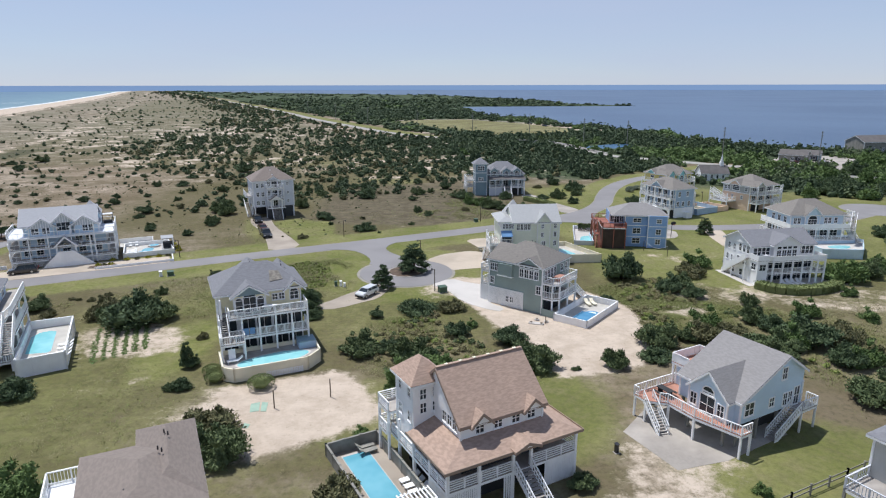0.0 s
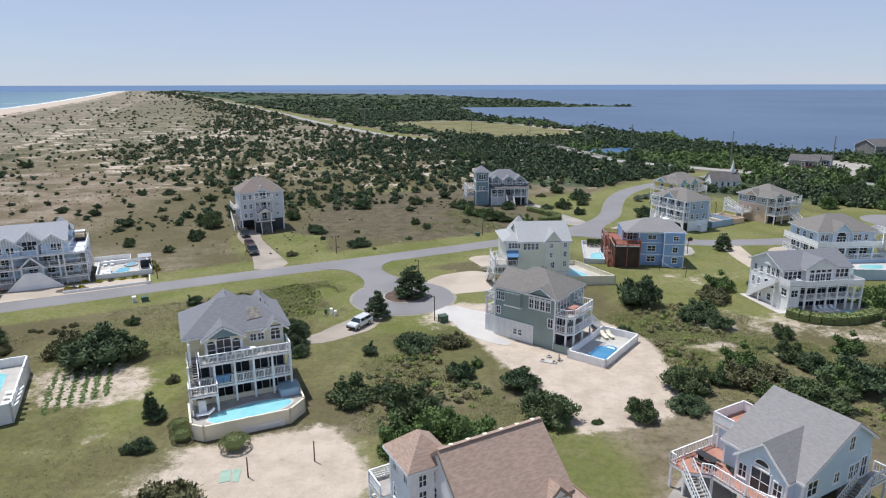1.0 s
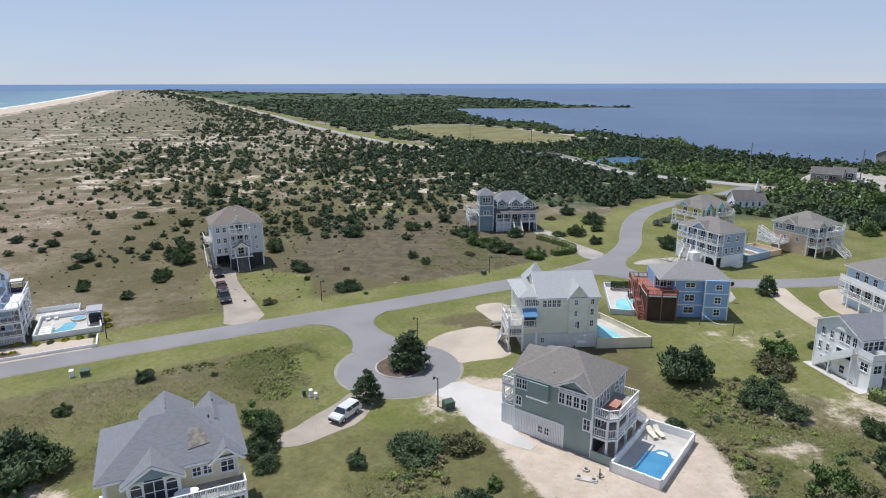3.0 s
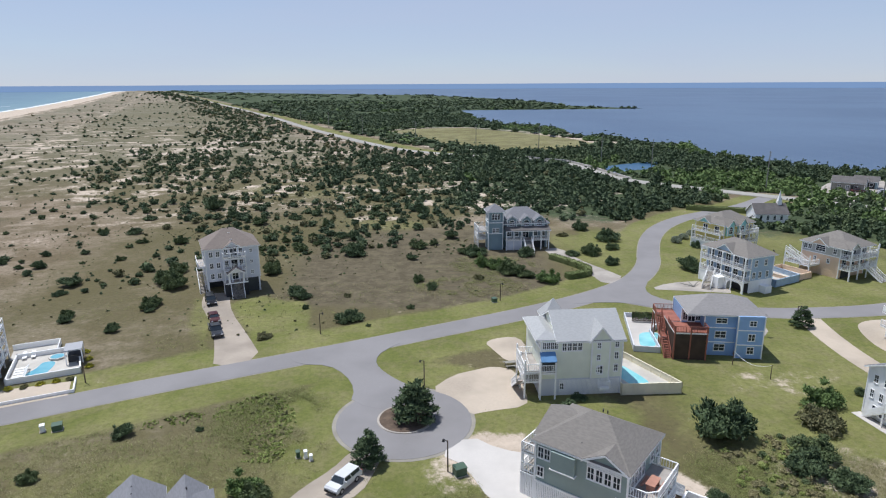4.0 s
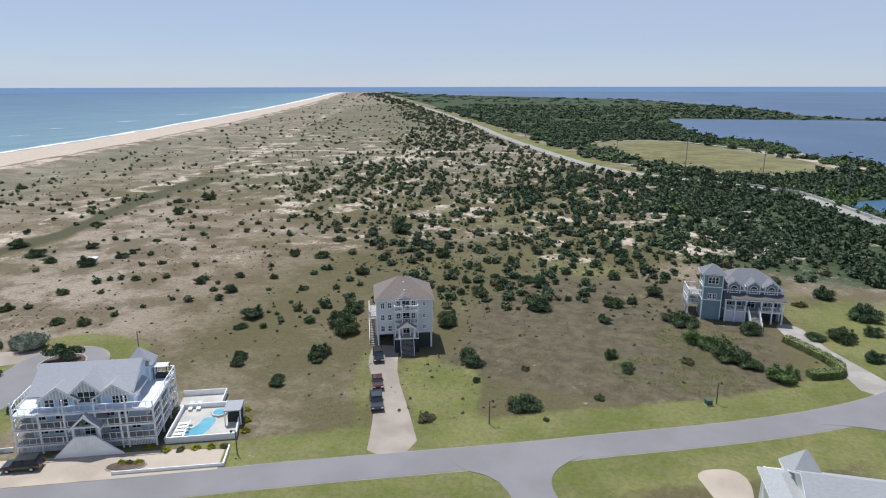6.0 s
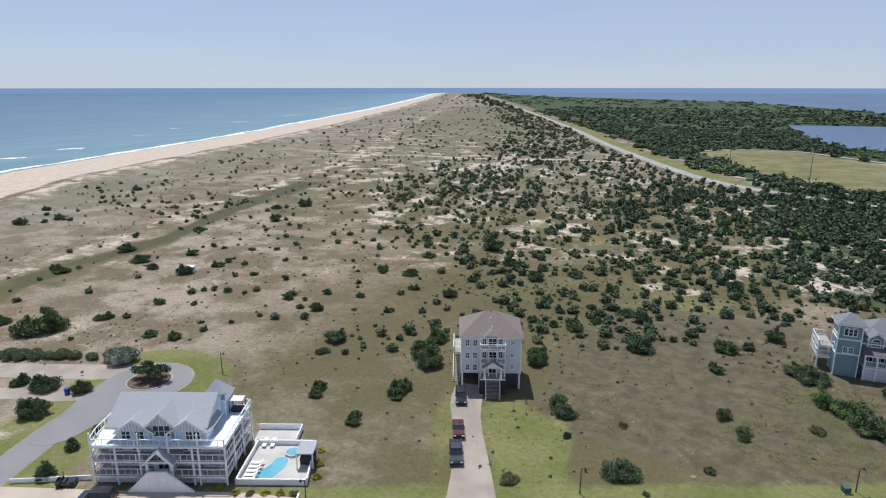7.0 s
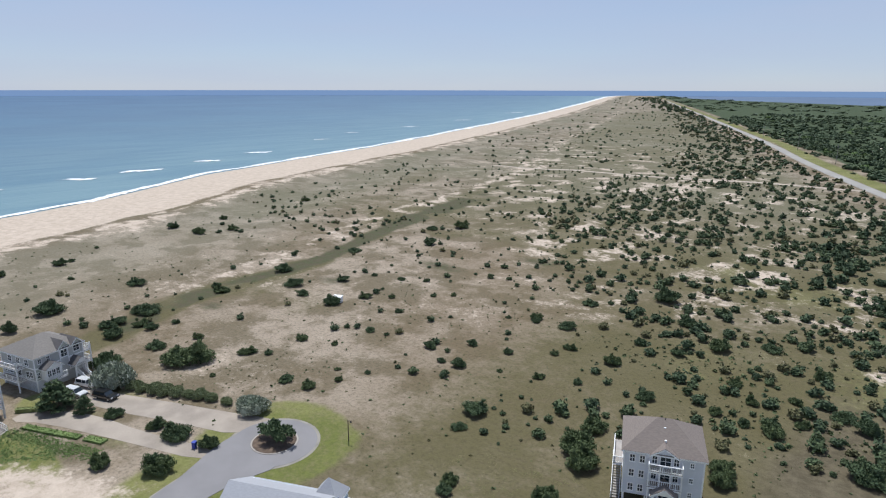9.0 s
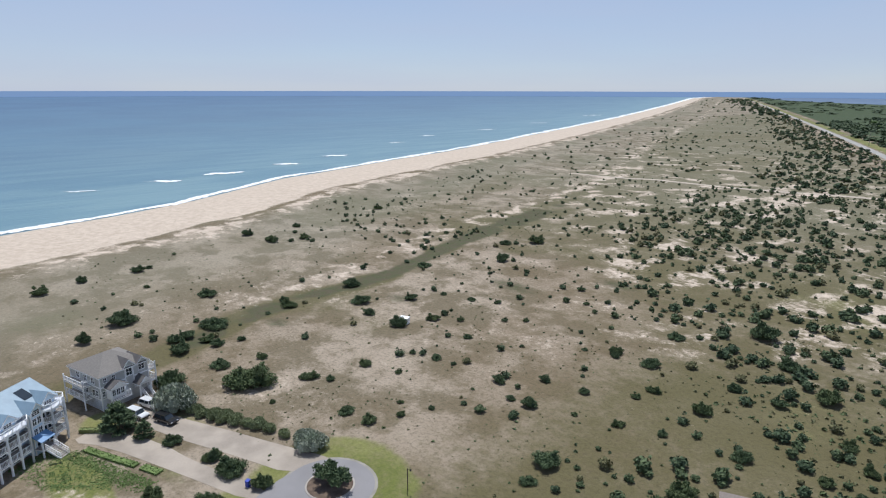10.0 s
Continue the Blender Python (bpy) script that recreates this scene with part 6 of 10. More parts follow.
    loungers(*at(X, Y, A, 19.4, 4.6), A - 90, 5, 0.2, 0.95)
    loungers(*at(X, Y, A, 20.0, 8.6), A, 2, 0.2, 1.2)
    t = thing("pergola_table", "dark patio set under a pale shade on the top deck", "table", pose(*at(X, Y, A, 16.4, 9.6), 5.75, 0, 0, A))
    part("canopy", Geo().box(-1.0, -0.8, 1.9, 1.0, 0.8, 1.96), LILAC, t)
    part("seat", Geo().box(-0.8, -0.6, 0, 0.8, 0.6, 0.55), SHADE, t)
    for sx in (-0.95, 0.95):
        for sy in (-0.75, 0.75):
            part("pole", Geo().box(sx - 0.04, sy - 0.04, 0, sx + 0.04, sy + 0.04, 1.9), SHADE, t)
    h.part("low_wall", Geo().beam((-1.0, 1.1, 0.35), (-11.5, 0.1, 0.35), 0.12, 0.7), WHITE)
    utility_cart(*at(X, Y, A, -3.6, -0.2), A + 100)
    t = thing("planting_island", "low kerbed bed of yellow flowering shrubs on the forecourt", "planting bed", pose(*at(X, Y, A, 15.2, -4.7), 0.05, 0, 0, A))
    part("kerb", Geo().prism(disc(0, 0, 2.6, 20, 0.45), 0, 0.14), CONCRETE, t)
    part("soil", Geo().prism(disc(0, 0, 2.4, 20, 0.43), 0, 0.18), MULCH, t)


def brown_house():
    X, Y, A = 0.2, 43.5, 28.7
    h = House("house", "white house with reddish brown roofs, wraparound porch and corner tower", X, Y, A)
    h.walls(2.4, 10.6, 2.0, 9.6, 2.6, 7.0, WHITE)
    h.gable(2.3, 10.7, 1.9, 9.7, 6.95, 3.4, ROOF_BROWN, "x", 0.25, WHITE, "steep reddish brown shingled roof", edge=FASCIA_BROWN)
    h.walls(0.4, 3.4, 6.6, 10.0, 2.6, 9.0, WHITE)
    h.hip(0.4, 3.4, 6.6, 10.0, 9.0, 1.7, ROOF_BROWN, 0.45, "reddish brown pyramid tower roof")
    v = [(-0.4, -0.4, 4.62), (13.3, -0.4, 4.62), (13.3, 7.0, 4.62), (10.6, 7.0, 5.55), (10.6, 2.0, 5.55), (2.4, 2.0, 5.55), (2.4, 6.58, 5.55), (-0.4, 6.58, 4.62)]
    for a, b, c, d in ((0, 1, 4, 5), (1, 2, 3, 4), (7, 0, 5, 6)):
        h.part("porch_roof", Geo().slab([v[a], v[b], v[c], v[d]], 0.16), ROOF_BROWN, "reddish brown wraparound porch roof")
    h.part("porch_fascia", Geo().beam((-0.42, -0.42, 4.66), (13.32, -0.42, 4.66), 0.06, 0.22).beam((13.32, -0.42, 4.66), (13.32, 7.0, 4.66), 0.06, 0.22).beam((-0.42, -0.42, 4.66), (-0.42, 6.58, 4.66), 0.06, 0.22), FASCIA_BROWN)
    h.gable(6.2, 8.4, -0.5, 1.4, 4.75, 0.45, ROOF_BROWN, "y", 0.25, WHITE, ends="first", edge=FASCIA_BROWN)
    h.deck(rect(0, 13.0, 0, 10.6), 2.6)
    h.rail([(6.3, 0.06), (0.06, 0.06), (0.06, 10.5)], 2.6, None, 0.95, level=True)
    h.rail([(8.1, 0.06), (12.94, 0.06), (12.94, 7.0)], 2.6, None, 0.95, level=True)
    h.posts([(0.1, 0.1), (3.0, 0.1), (6.3, 0.1), (8.1, 0.1), (12.9, 0.1), (12.9, 3.4), (12.9, 6.9), (0.1, 3.0), (0.1, 6.0), (0.1, 9.0)], 0, 4.6, 0.24)
    h.part("porch_dark", Geo().box(2.3, 1.7, 2.62, 10.7, 1.95, 5.4), SCREEN)
    h.part("porch_dark", Geo().box(2.1, 2.0, 2.62, 2.35, 6.5, 5.4), SCREEN)
    # Dark block fills the open ground level as painted shade.
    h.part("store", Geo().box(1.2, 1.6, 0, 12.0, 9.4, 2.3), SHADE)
    h.part("ridge_cap", Geo().beam((2.1, 5.8, 10.54), (10.9, 5.8, 10.54), 0.3, 0.05), ROOF_BROWN)
    for i in range(6):
        h.part("ridge_vent", Geo().box(3.0 + i * 1.4, 5.7, 10.52, 3.3 + i * 1.4, 5.95, 10.62), STUCCO)
    h.lattice("f", 0.2, 3.0, 0.05, 0.02, 2.4)
    h.lattice("f", 5.4, 6.3, 0.05, 0.02, 2.4)
    h.lattice("f", 9.6, 12.9, 0.05, 0.02, 2.4)
    h.lattice("l", 0.2, 3.2, 0.05, 0.02, 2.4)
    h.lattice("r", 0.2, 6.8, 12.95, 0.02, 2.4)
    h.stairs((7.2, -0.1, 2.6), (7.2, -4.0, 0.05), 1.5)
    for c in (4.2, 9.4):
        h.gable(c - 0.9, c + 0.9, 1.6, 4.0, 6.8, 0.85, ROOF_BROWN, "y", 0.2, WHITE, ends="first", edge=FASCIA_BROWN)
        h.window("f", c, 1.72, 6.8, 0.8, 0.15, True, 3)
    h.row("f", (4.2, 6.0, 7.8, 9.4), 2.0, 5.75, 0.75, 0.8)
    h.row("f", (1.3, 2.5), 6.6, 7.4, 0.55, 0.9)
    h.row("f", (1.3, 2.5), 6.6, 6.1, 0.55, 0.9)
    h.row("l", (7.4, 9.2), 0.4, 7.5, 0.5, 0.9)
    h.row("l", (7.4, 9.2), 0.4, 5.2, 0.5, 0.9)
    h.row("l", (2.9, 3.8, 4.7), 2.4, 6.0, 0.6, 1.1)
    h.deck(rect(-0.5, 2.4, 10.1, 12.4), 4.9)
    h.rail([(-0.45, 10.15), (-0.45, 12.35), (2.4, 12.35)], 4.9, None, 0.95, level=True)
    h.deck(rect(-0.5, 2.4, 10.65, 12.4), 2.6)
    h.rail([(-0.45, 10.6), (-0.45, 12.35), (2.4, 12.35)], 2.6, None, 0.95, level=True)
    h.posts([(-0.4, 10.2), (-0.4, 12.3), (2.3, 12.3)], 0, 4.9)
    h.pool([(-5.4, 0.2), (-0.3, 0.2), (-0.3, 13.4), (-5.4, 13.4)], [(-4.2, 3.6), (-1.7, 3.6), (-1.7, 12.4), (-4.2, 12.4)], 0.06, 1.25, GREY_WOOD, DRIVE, 0)
    h.part("pergola", Geo().box(-3.4, 0.5, 2.1, -0.6, 0.6, 2.2).box(-3.4, 2.0, 2.1, -0.6, 2.1, 2.2), TRIM)
    for i in range(9):
        h.part("pergola_slat", Geo().box(-3.4 + i * 0.34, 0.4, 2.2, -3.28 + i * 0.34, 2.2, 2.28), TRIM)
    h.posts([(-3.3, 0.55), (-0.7, 0.55), (-3.3, 2.05), (-0.7, 2.05)], 0, 2.1, 0.12)
    loungers(*at(X, Y, A, -1.2, 6.2), A - 90, 3, 0.06, 0.9)
    loungers(*at(X, Y, A, -0.9, 12.0), A + 90, 2, 0.06, 0.8, GREY_WOOD)


def sky_house():
    X, Y, A = 27.3, 53.7, 28.5
    h = House("house", "sky-blue house on piles with grey roof and red-stained wraparound deck", X, Y, A, size=(0.95, 0.95, 0.98))
    h.walls(0.6, 10.4, 0, 7.4, 2.5, 5.0, PALE_BLUE)
    # the ridge stands off the middle, so the two slopes differ in length
    front = [(0.6, 5.0), (10.4, 5.0), (10.4, 6.3), (7.2, 8.3)]
    for y in (0.0, 7.25):
        h.part("gable_wall", Geo().add([(x, y + t, z) for t in (0, 0.15) for x, z in front], [(0, 1, 2, 3), (7, 6, 5, 4), (0, 4, 5, 1), (1, 5, 6, 2), (2, 6, 7, 3), (3, 7, 4, 0)]), PALE_BLUE)
    h.part("wall", Geo().box(10.3, 0.15, 5.0, 10.4, 7.25, 6.25), PALE_BLUE)
    left = [(0.2, -0.35, 4.92), (7.2, -0.35, 8.46), (7.2, 7.7, 8.46), (0.2, 7.7, 4.92)]
    right = [(7.2, -0.35, 8.46), (10.7, -0.35, 6.22), (10.7, 7.7, 6.22), (7.2, 7.7, 8.46)]
    for q in (left, right):
        roof = h.part("roof", Geo().slab(q, 0.16), ROOF_MID, "light grey shingled main roof")
        for a, b in ((0, 1), (2, 3)):
            part("fascia", Geo().beam(Vector(q[a]) - Vector((0, 0, 0.19)), Vector(q[b]) - Vector((0, 0, 0.19)), 0.05, 0.2), TRIM, roof)
    part("fascia", Geo().beam((0.2, -0.35, 4.8), (0.2, 7.7, 4.8), 0.07, 0.23), TRIM, roof)
    h.gable(-0.5, 5.2, 0.7, 5.3, 5.0, 2.1, ROOF_MID, "x", 0.3, PALE_BLUE, ends="first")
    h.walls(-0.5, 0.8, 0.7, 5.3, 2.5, 5.0, PALE_BLUE)
    h.posts([(0.8, 0.3), (3.8, 0.3), (7.0, 0.3), (10.2, 0.3), (0.8, 7.0), (10.2, 7.0), (-0.4, 0.9), (-0.4, 5.2)], 0, 2.5, 0.26, GREY_WOOD)
    # Added dark block: shade between the piles, put into its colour.
    h.part("store", Geo().box(3.4, 1.6, 0, 10.2, 7.0, 2.3), SHADE)
    h.window("l", 3.0, -0.5, 2.6, 1.7, 1.9, False, 2)
    h.window("l", 3.0, -0.5, 4.75, 1.3, 0.2, True, 2)
    h.row("l", (1.4, 4.7), -0.5, 3.0, 0.7, 1.2)
    h.window("f", 1.9, 0, 3.2, 1.3, 1.3)
    h.window("f", 5.4, 0, 3.3, 0.7, 0.9)
    h.row("f", (7.6, 8.4), 0, 2.9, 0.6, 1.3)
    h.window("f", 7.0, 0, 5.9, 0.7, 1.2)
    h.window("f", 9.5, 0, 2.6, 0.8, 1.9)
    ring = [(5.4, 7.5), (5.4, 9.9), (-3.7, 9.9), (-3.7, 8.1), (-2.1, 6.6), (-2.1, 3.2), (-1.0, -1.5), (0.6, -1.5), (0.6, -0.05), (-0.52, 0.65), (-0.52, 5.4), (0.5, 7.5)]
    h.deck(ring, 2.5, RED_DECK, 0.24, "red-stained deck boards")
    h.rail([(5.35, 7.6), (5.35, 9.85), (-3.65, 9.85), (-3.65, 9.2)], 2.5)
    h.rail([(-2.6, 7.2), (-2.05, 6.6), (-2.05, 3.2), (-0.95, -1.45), (0.55, -1.45)], 2.5)
    h.posts([(-3.6, 9.7), (-3.6, 8.2), (1.0, 9.7), (5.2, 9.7), (-2.0, 6.5), (-2.0, 3.2), (-0.9, -1.4), (0.5, -1.4)], 0, 2.45, 0.2)
    h.stairs((-3.1, 8.4, 2.5), (-3.9, 5.2, 0.05), 1.1)
    h.walls(2.2, 9.6, 7.6, 9.4, 2.55, 4.7, PALE_BLUE)
    h.deck(rect(2.0, 6.4, 7.4, 10.0), 5.0, RED_DECK)
    h.rail([(2.05, 7.8), (2.05, 9.95), (6.35, 9.95), (6.35, 7.8)], 5.0, None, 1.0, True)
    h.posts([(2.1, 9.8), (6.3, 9.8)], 0, 4.8, 0.2)
    h.hip(6.8, 9.8, 7.4, 9.4, 4.75, 0.5, ROOF_MID, 0.25)
    h.deck(rect(8.8, 11.4, -1.3, -0.02), 2.5)
    h.rail([(11.35, -0.05), (11.35, -1.25), (9.0, -1.25)], 2.5)
    h.posts([(11.3, -1.2), (8.9, -1.2)], 0, 2.4, 0.18)
    h.stairs((8.7, -0.7, 2.5), (4.9, -0.7, 0.05), 1.1)
    t = thing("picnic_table", "dark wooden picnic table on the red deck", "table", pose(*at(X, Y, A, -0.95, 7.6), 2.45, 0, 0, A))
    part("tabletop", Geo().box(-0.4, -0.9, 0.7, 0.4, 0.9, 0.76), SHADE, t)
    for s in (-0.75, 0.75):
        part("bench", Geo().box(s - 0.14, -0.9, 0.4, s + 0.14, 0.9, 0.46), SHADE, t)
    for s in (-0.6, 0.6):
        part("leg", Geo().box(-0.35, s - 0.05, 0, 0.35, s + 0.05, 0.7), SHADE, t)


def grey_roof_house():
    h = House("house", "house with broad warm taupe roof and a white side balcony", -21.9, 32.3, 25.5, size=(0.82, 1, 1))
    h.walls(0, 9.0, 0, 9.6, 0, 7.4, BEIGE)
    h.walls(4.6, 9.0, 9.4, 12.0, 0, 7.4, BEIGE)
    h.hip(0, 9.0, -2.0, 9.6, 7.4, 1.5, ROOF_WARM, 0.4, "broad low warm taupe roof")
    h.hip(4.5, 9.0, 2.0, 12.0, 7.42, 1.25, ROOF_WARM, 0.4)
    h.deck(rect(-2.9, 0, 2.0, 9.2), 6.2, WHITE)
    h.rail([(0, 2.05), (-2.85, 2.05), (-2.85, 9.15), (0, 9.15)], 6.2)
    h.posts([(-2.8, 2.1), (-2.8, 9.1)], 0, 6.2)
    h.vents([(6.6, 8.6, 8.9), (6.9, 8.0, 9.0), (6.0, 6.4, 8.9), (6.3, 6.0, 8.9), (3.4, 2.6, 8.5)])


def left_pool_house():
    X, Y, A = -63.3, 63.6, 26
    h = House("house", "white multi-deck beach house with a raised fenced pool", X, Y, A)
    h.walls(0, 11.5, 4, 14, 0, 8.4, PALE_BLUE)
    h.hip(0, 11.5, 4, 14, 8.4, 2.6, ROOF_GREY)
    for z in (1.3, 4.0, 6.6):
        h.deck(rect(-0.1, 13.2, 1.6, 4), z)
        h.deck(rect(11.6, 13.6, 4.02, 15), z)
        h.rail([(-0.05, 1.65), (13.1, 1.65), (13.5, 4.0), (13.5, 14.9)], z)
    h.posts([(0, 1.7), (4.4, 1.7), (8.8, 1.7), (13.1, 1.7), (13.4, 6), (13.4, 10), (13.4, 14.8)], 0, 6.6)
    h.row("f", (1.6, 4.4, 7.2, 10), 4, 1.4, 1.6, 2)
    h.row("f", (1.6, 4.4, 7.2, 10), 4, 4.1, 1.6, 2)
    h.row("r", (6, 9, 12), 11.5, 4.1, 1.6, 2)
    h.row("r", (6, 9, 12), 11.5, 6.7, 1.4, 1.6)
    h.pool([(13.8, -1.0), (18.9, -0.4), (18.9, 13.0), (13.8, 13.0)], [(14.2, 3.6), (16.6, 3.0), (17.0, 3.4), (17.0, 10.6), (16.2, 11.2), (15.0, 10.9), (14.2, 9.6)], 1.2, 1.1, WHITE, None, 0, POOL_PALE)
    h.stairs((13.7, 0.8, 6.6), (13.7, -3.4, 4.0), 1.1)
    loungers(*at(X, Y, A, 17.7, 4.4), A - 90, 4, 1.2, 1.3)


def right_white_house():
    X, Y, A = 53.8, 104.8, 10
    h = House("house", "white three-storey house with grey roof, stacked decks and a curved hedge", X, Y, A, size=(0.80, 0.68, 0.88))
    h.walls(0, 15.0, 1.8, 13.0, 0, 7.3, WHITE)
    h.walls(4.4, 10.6, 0.5, 2.0, 4.8, 7.6, WHITE)
    h.gable(-0.2, 15.2, 1.6, 13.2, 7.3, 2.2, ROOF_GREY, "x", 0.4, WHITE, "light grey main roof")
    h.gable(4.2, 10.8, 0.3, 7.0, 7.6, 1.7, ROOF_GREY, "y", 0.3, WHITE, ends="first")
    h.row("f", (5.6, 6.9, 8.1, 9.4), 0.5, 5.0, 0.95, 1.5, False, 2)
    h.row("f", (5.6, 6.9, 8.1, 9.4), 0.5, 6.8, 0.9, 0.45, False, 0)
    h.window("f", 7.5, 0.35, 7.75, 1.5, 0.35, False, 3)
    h.row("f", (0.7, 1.7, 2.7, 3.7), 1.8, 5.4, 0.8, 1.5, False, 1)
    h.row("f", (11.4, 12.4, 13.4, 14.4), 1.8, 5.4, 0.8, 1.5, False, 1)
    ring = [(2.0, 1.78), (2.0, -0.6), (3.2, -1.6), (12.6, -1.6), (13.4, -2.4), (15.4, -2.4), (15.4, 1.78)]
    for z in (2.4, 4.8):
        h.deck(ring, z)
        h.rail(ring, z, None, 0.95, z > 4)
    h.posts([(2.1, -0.6), (3.3, -1.5), (5.6, -1.5), (8.0, -1.5), (10.4, -1.5), (12.6, -1.5), (13.5, -2.3), (15.3, -2.3)], 0, 4.8, 0.3)
    for z in (0.15, 2.5):
        h.row("f", (4.4, 6.8, 9.2, 11.6, 14.0), 1.74, z, 2.0, 1.75, False, 2)
    h.walls(-0.3, 2.0, -1.4, 1.8, 0, 4.8, WHITE, "white front stair tower")
    h.deck(rect(-0.5, 2.2, -1.6, 1.78), 5.0)
    h.rail([(-0.45, 1.7), (-0.45, -1.55), (2.15, -1.55), (2.15, 0.2)], 5.0, None, 1.0, True)
    h.row("f", (0.85,), -1.4, 3.0, 1.4, 1.2)
    h.row("l", (0.2,), -0.3, 3.0, 1.6, 1.2)
    h.row("l", (3.4, 5.0, 6.6), 0, 5.6, 0.9, 1.4)
    h.row("l", (9.0, 11.2), 0, 5.4, 0.8, 1.1)
    h.row("l", (4.4, 6.6), 0, 3.2, 1.7, 1.2, False, 1)
    h.row("l", (9.6, 11.6), 0, 3.0, 0.7, 1.1)
    h.row("l", (5.4, 8.8, 10.4), 0, 0.7, 1.2, 1.2, False, 1)
    # solid white parapet of the stair that climbs the side wall
    for v0, v1, z0, z1 in ((2.2, 7.4, 5.0, 2.4), (7.4, 11.6, 2.4, 0.0)):
        h.part("stair_parapet", Geo().add([(x, v, z) for x in (-1.25, -1.13) for v, z in ((v0, z0 - 0.3), (v1, max(0, z1 - 0.3)), (v1, z1 + 0.95), (v0, z0 + 0.95))],
                                          [(0, 1, 2, 3), (7, 6, 5, 4), (0, 4, 5, 1), (1, 5, 6, 2), (2, 6, 7, 3), (3, 7, 4, 0)]), TRIM)
        h.stairs((-0.62, v0, z0), (-0.62, v1, z1 + 0.05), 0.9)
    h.posts([(-1.15, 2.3), (-1.15, 7.4)], 0, 4.4, 0.2)
    h.part("foot_slab", Geo().box(-2.0, -1.6, 0, -0.32, 13.0, 0.08), WHITE_CONCRETE)
    h.part("terrace", Geo().prism([(-0.6, -3.6), (2, -5.2), (12, -5.6), (16.6, -4.6), (18.0, -2.0), (17.6, 1.8), (-0.6, 1.8)], 0, 0.1), WHITE_CONCRETE)
    h.part("pool_water", Geo().prism(smooth_ring([(9.5, -4.6), (15.5, -4.2), (15.8, -2.9), (9.8, -3.3)]), 0.05, 0.13), POOL_PALE)
    h.vents([(6.4, 9.0, 9.1), (9.8, 9.4, 9.0), (11.6, 9.0, 9.1)])
    loungers(*at(X, Y, A, 6.0 * 0.8, -3.6 * 0.68), A, 4, 0.1, 1.0)


def sky_porch_house():
    X, Y, A = 72.6, 127.8, 4
    h = House("house", "sky-blue porch house with taupe roof and white decks", X, Y, A, size=(0.84, 0.84, 0.95))
    h.walls(0.2, 14.0, 1.8, 12.0, 0, 7.6, PALE_BLUE)
    h.hip(0.0, 14.2, 1.6, 12.0, 7.6, 2.8, ROOF_TAUPE, 0.5, "taupe shingled hip roof")
    h.gable(3.4, 7.6, 1.0, 6.0, 7.6, 1.8, ROOF_TAUPE, "y", 0.35, PALE_BLUE, ends="first")
    h.walls(3.6, 7.4, 1.2, 2.0, 5.0, 7.6, PALE_BLUE)
    h.window("f", 5.5, 1.2, 5.4, 2.2, 1.2, True, 3)
    h.row("f", (1.4, 2.4, 9.4, 10.4, 12), 1.8, 5.6, 0.7, 1.2)
    h.row("l", (4.0, 6.5, 9.0), 0.2, 5.6, 1.0, 1.2)
    for z in (2.4, 4.9):
        h.deck(rect(-1.4, 15.6, -1.0, 1.8), z)
        h.deck(rect(-1.4, 0.2, 1.82, 12.0), z)
        h.rail([(-1.35, 11.9), (-1.35, -0.95), (15.5, -0.95), (15.5, 1.7)], z, None, 1.0, z > 4)
    h.posts([(-1.3, 9), (-1.3, 5.4), (-1.3, 2), (-1.3, -0.9), (2, -0.9), (5.3, -0.9), (8.6, -0.9), (12, -0.9), (15.4, -0.9)], 0, 5.9)
    h.row("f", (1.5, 4.0, 6.6, 9.2, 11.8), 1.8, 2.5, 1.8, 1.8)
    h.row("l", (3.0, 5.4, 7.8, 10.2), 0.2, 2.5, 1.6, 1.8)
    h.stairs((15.9, 0.6, 7.2), (12.6, -3.6, 4.9), 1.1)
    h.stairs((16.4, 4.0, 4.9), (16.4, -2.4, 0.3), 1.2)
    h.deck(rect(14.0, 17.0, 1.8, 5.0), 7.0)
    h.rail([(14.0, 1.85), (16.95, 1.85), (16.95, 4.95)], 7.0)
    h.posts([(16.9, 2.0), (16.9, 4.9)], 0, 7.0)
    h.pool([(2.6, -8.2), (11.6, -9.6), (18.4, -0.4), (16.8, 5.6), (15.6, 5.6), (15.6, -1.2), (2.6, -1.2)], [(6.0, -6.0), (10.6, -6.6), (13.0, -3.4), (7.0, -3.0)], 1.6, 0.5, PALE_BLUE, WHITE_CONCRETE, 2, POOL_PALE)


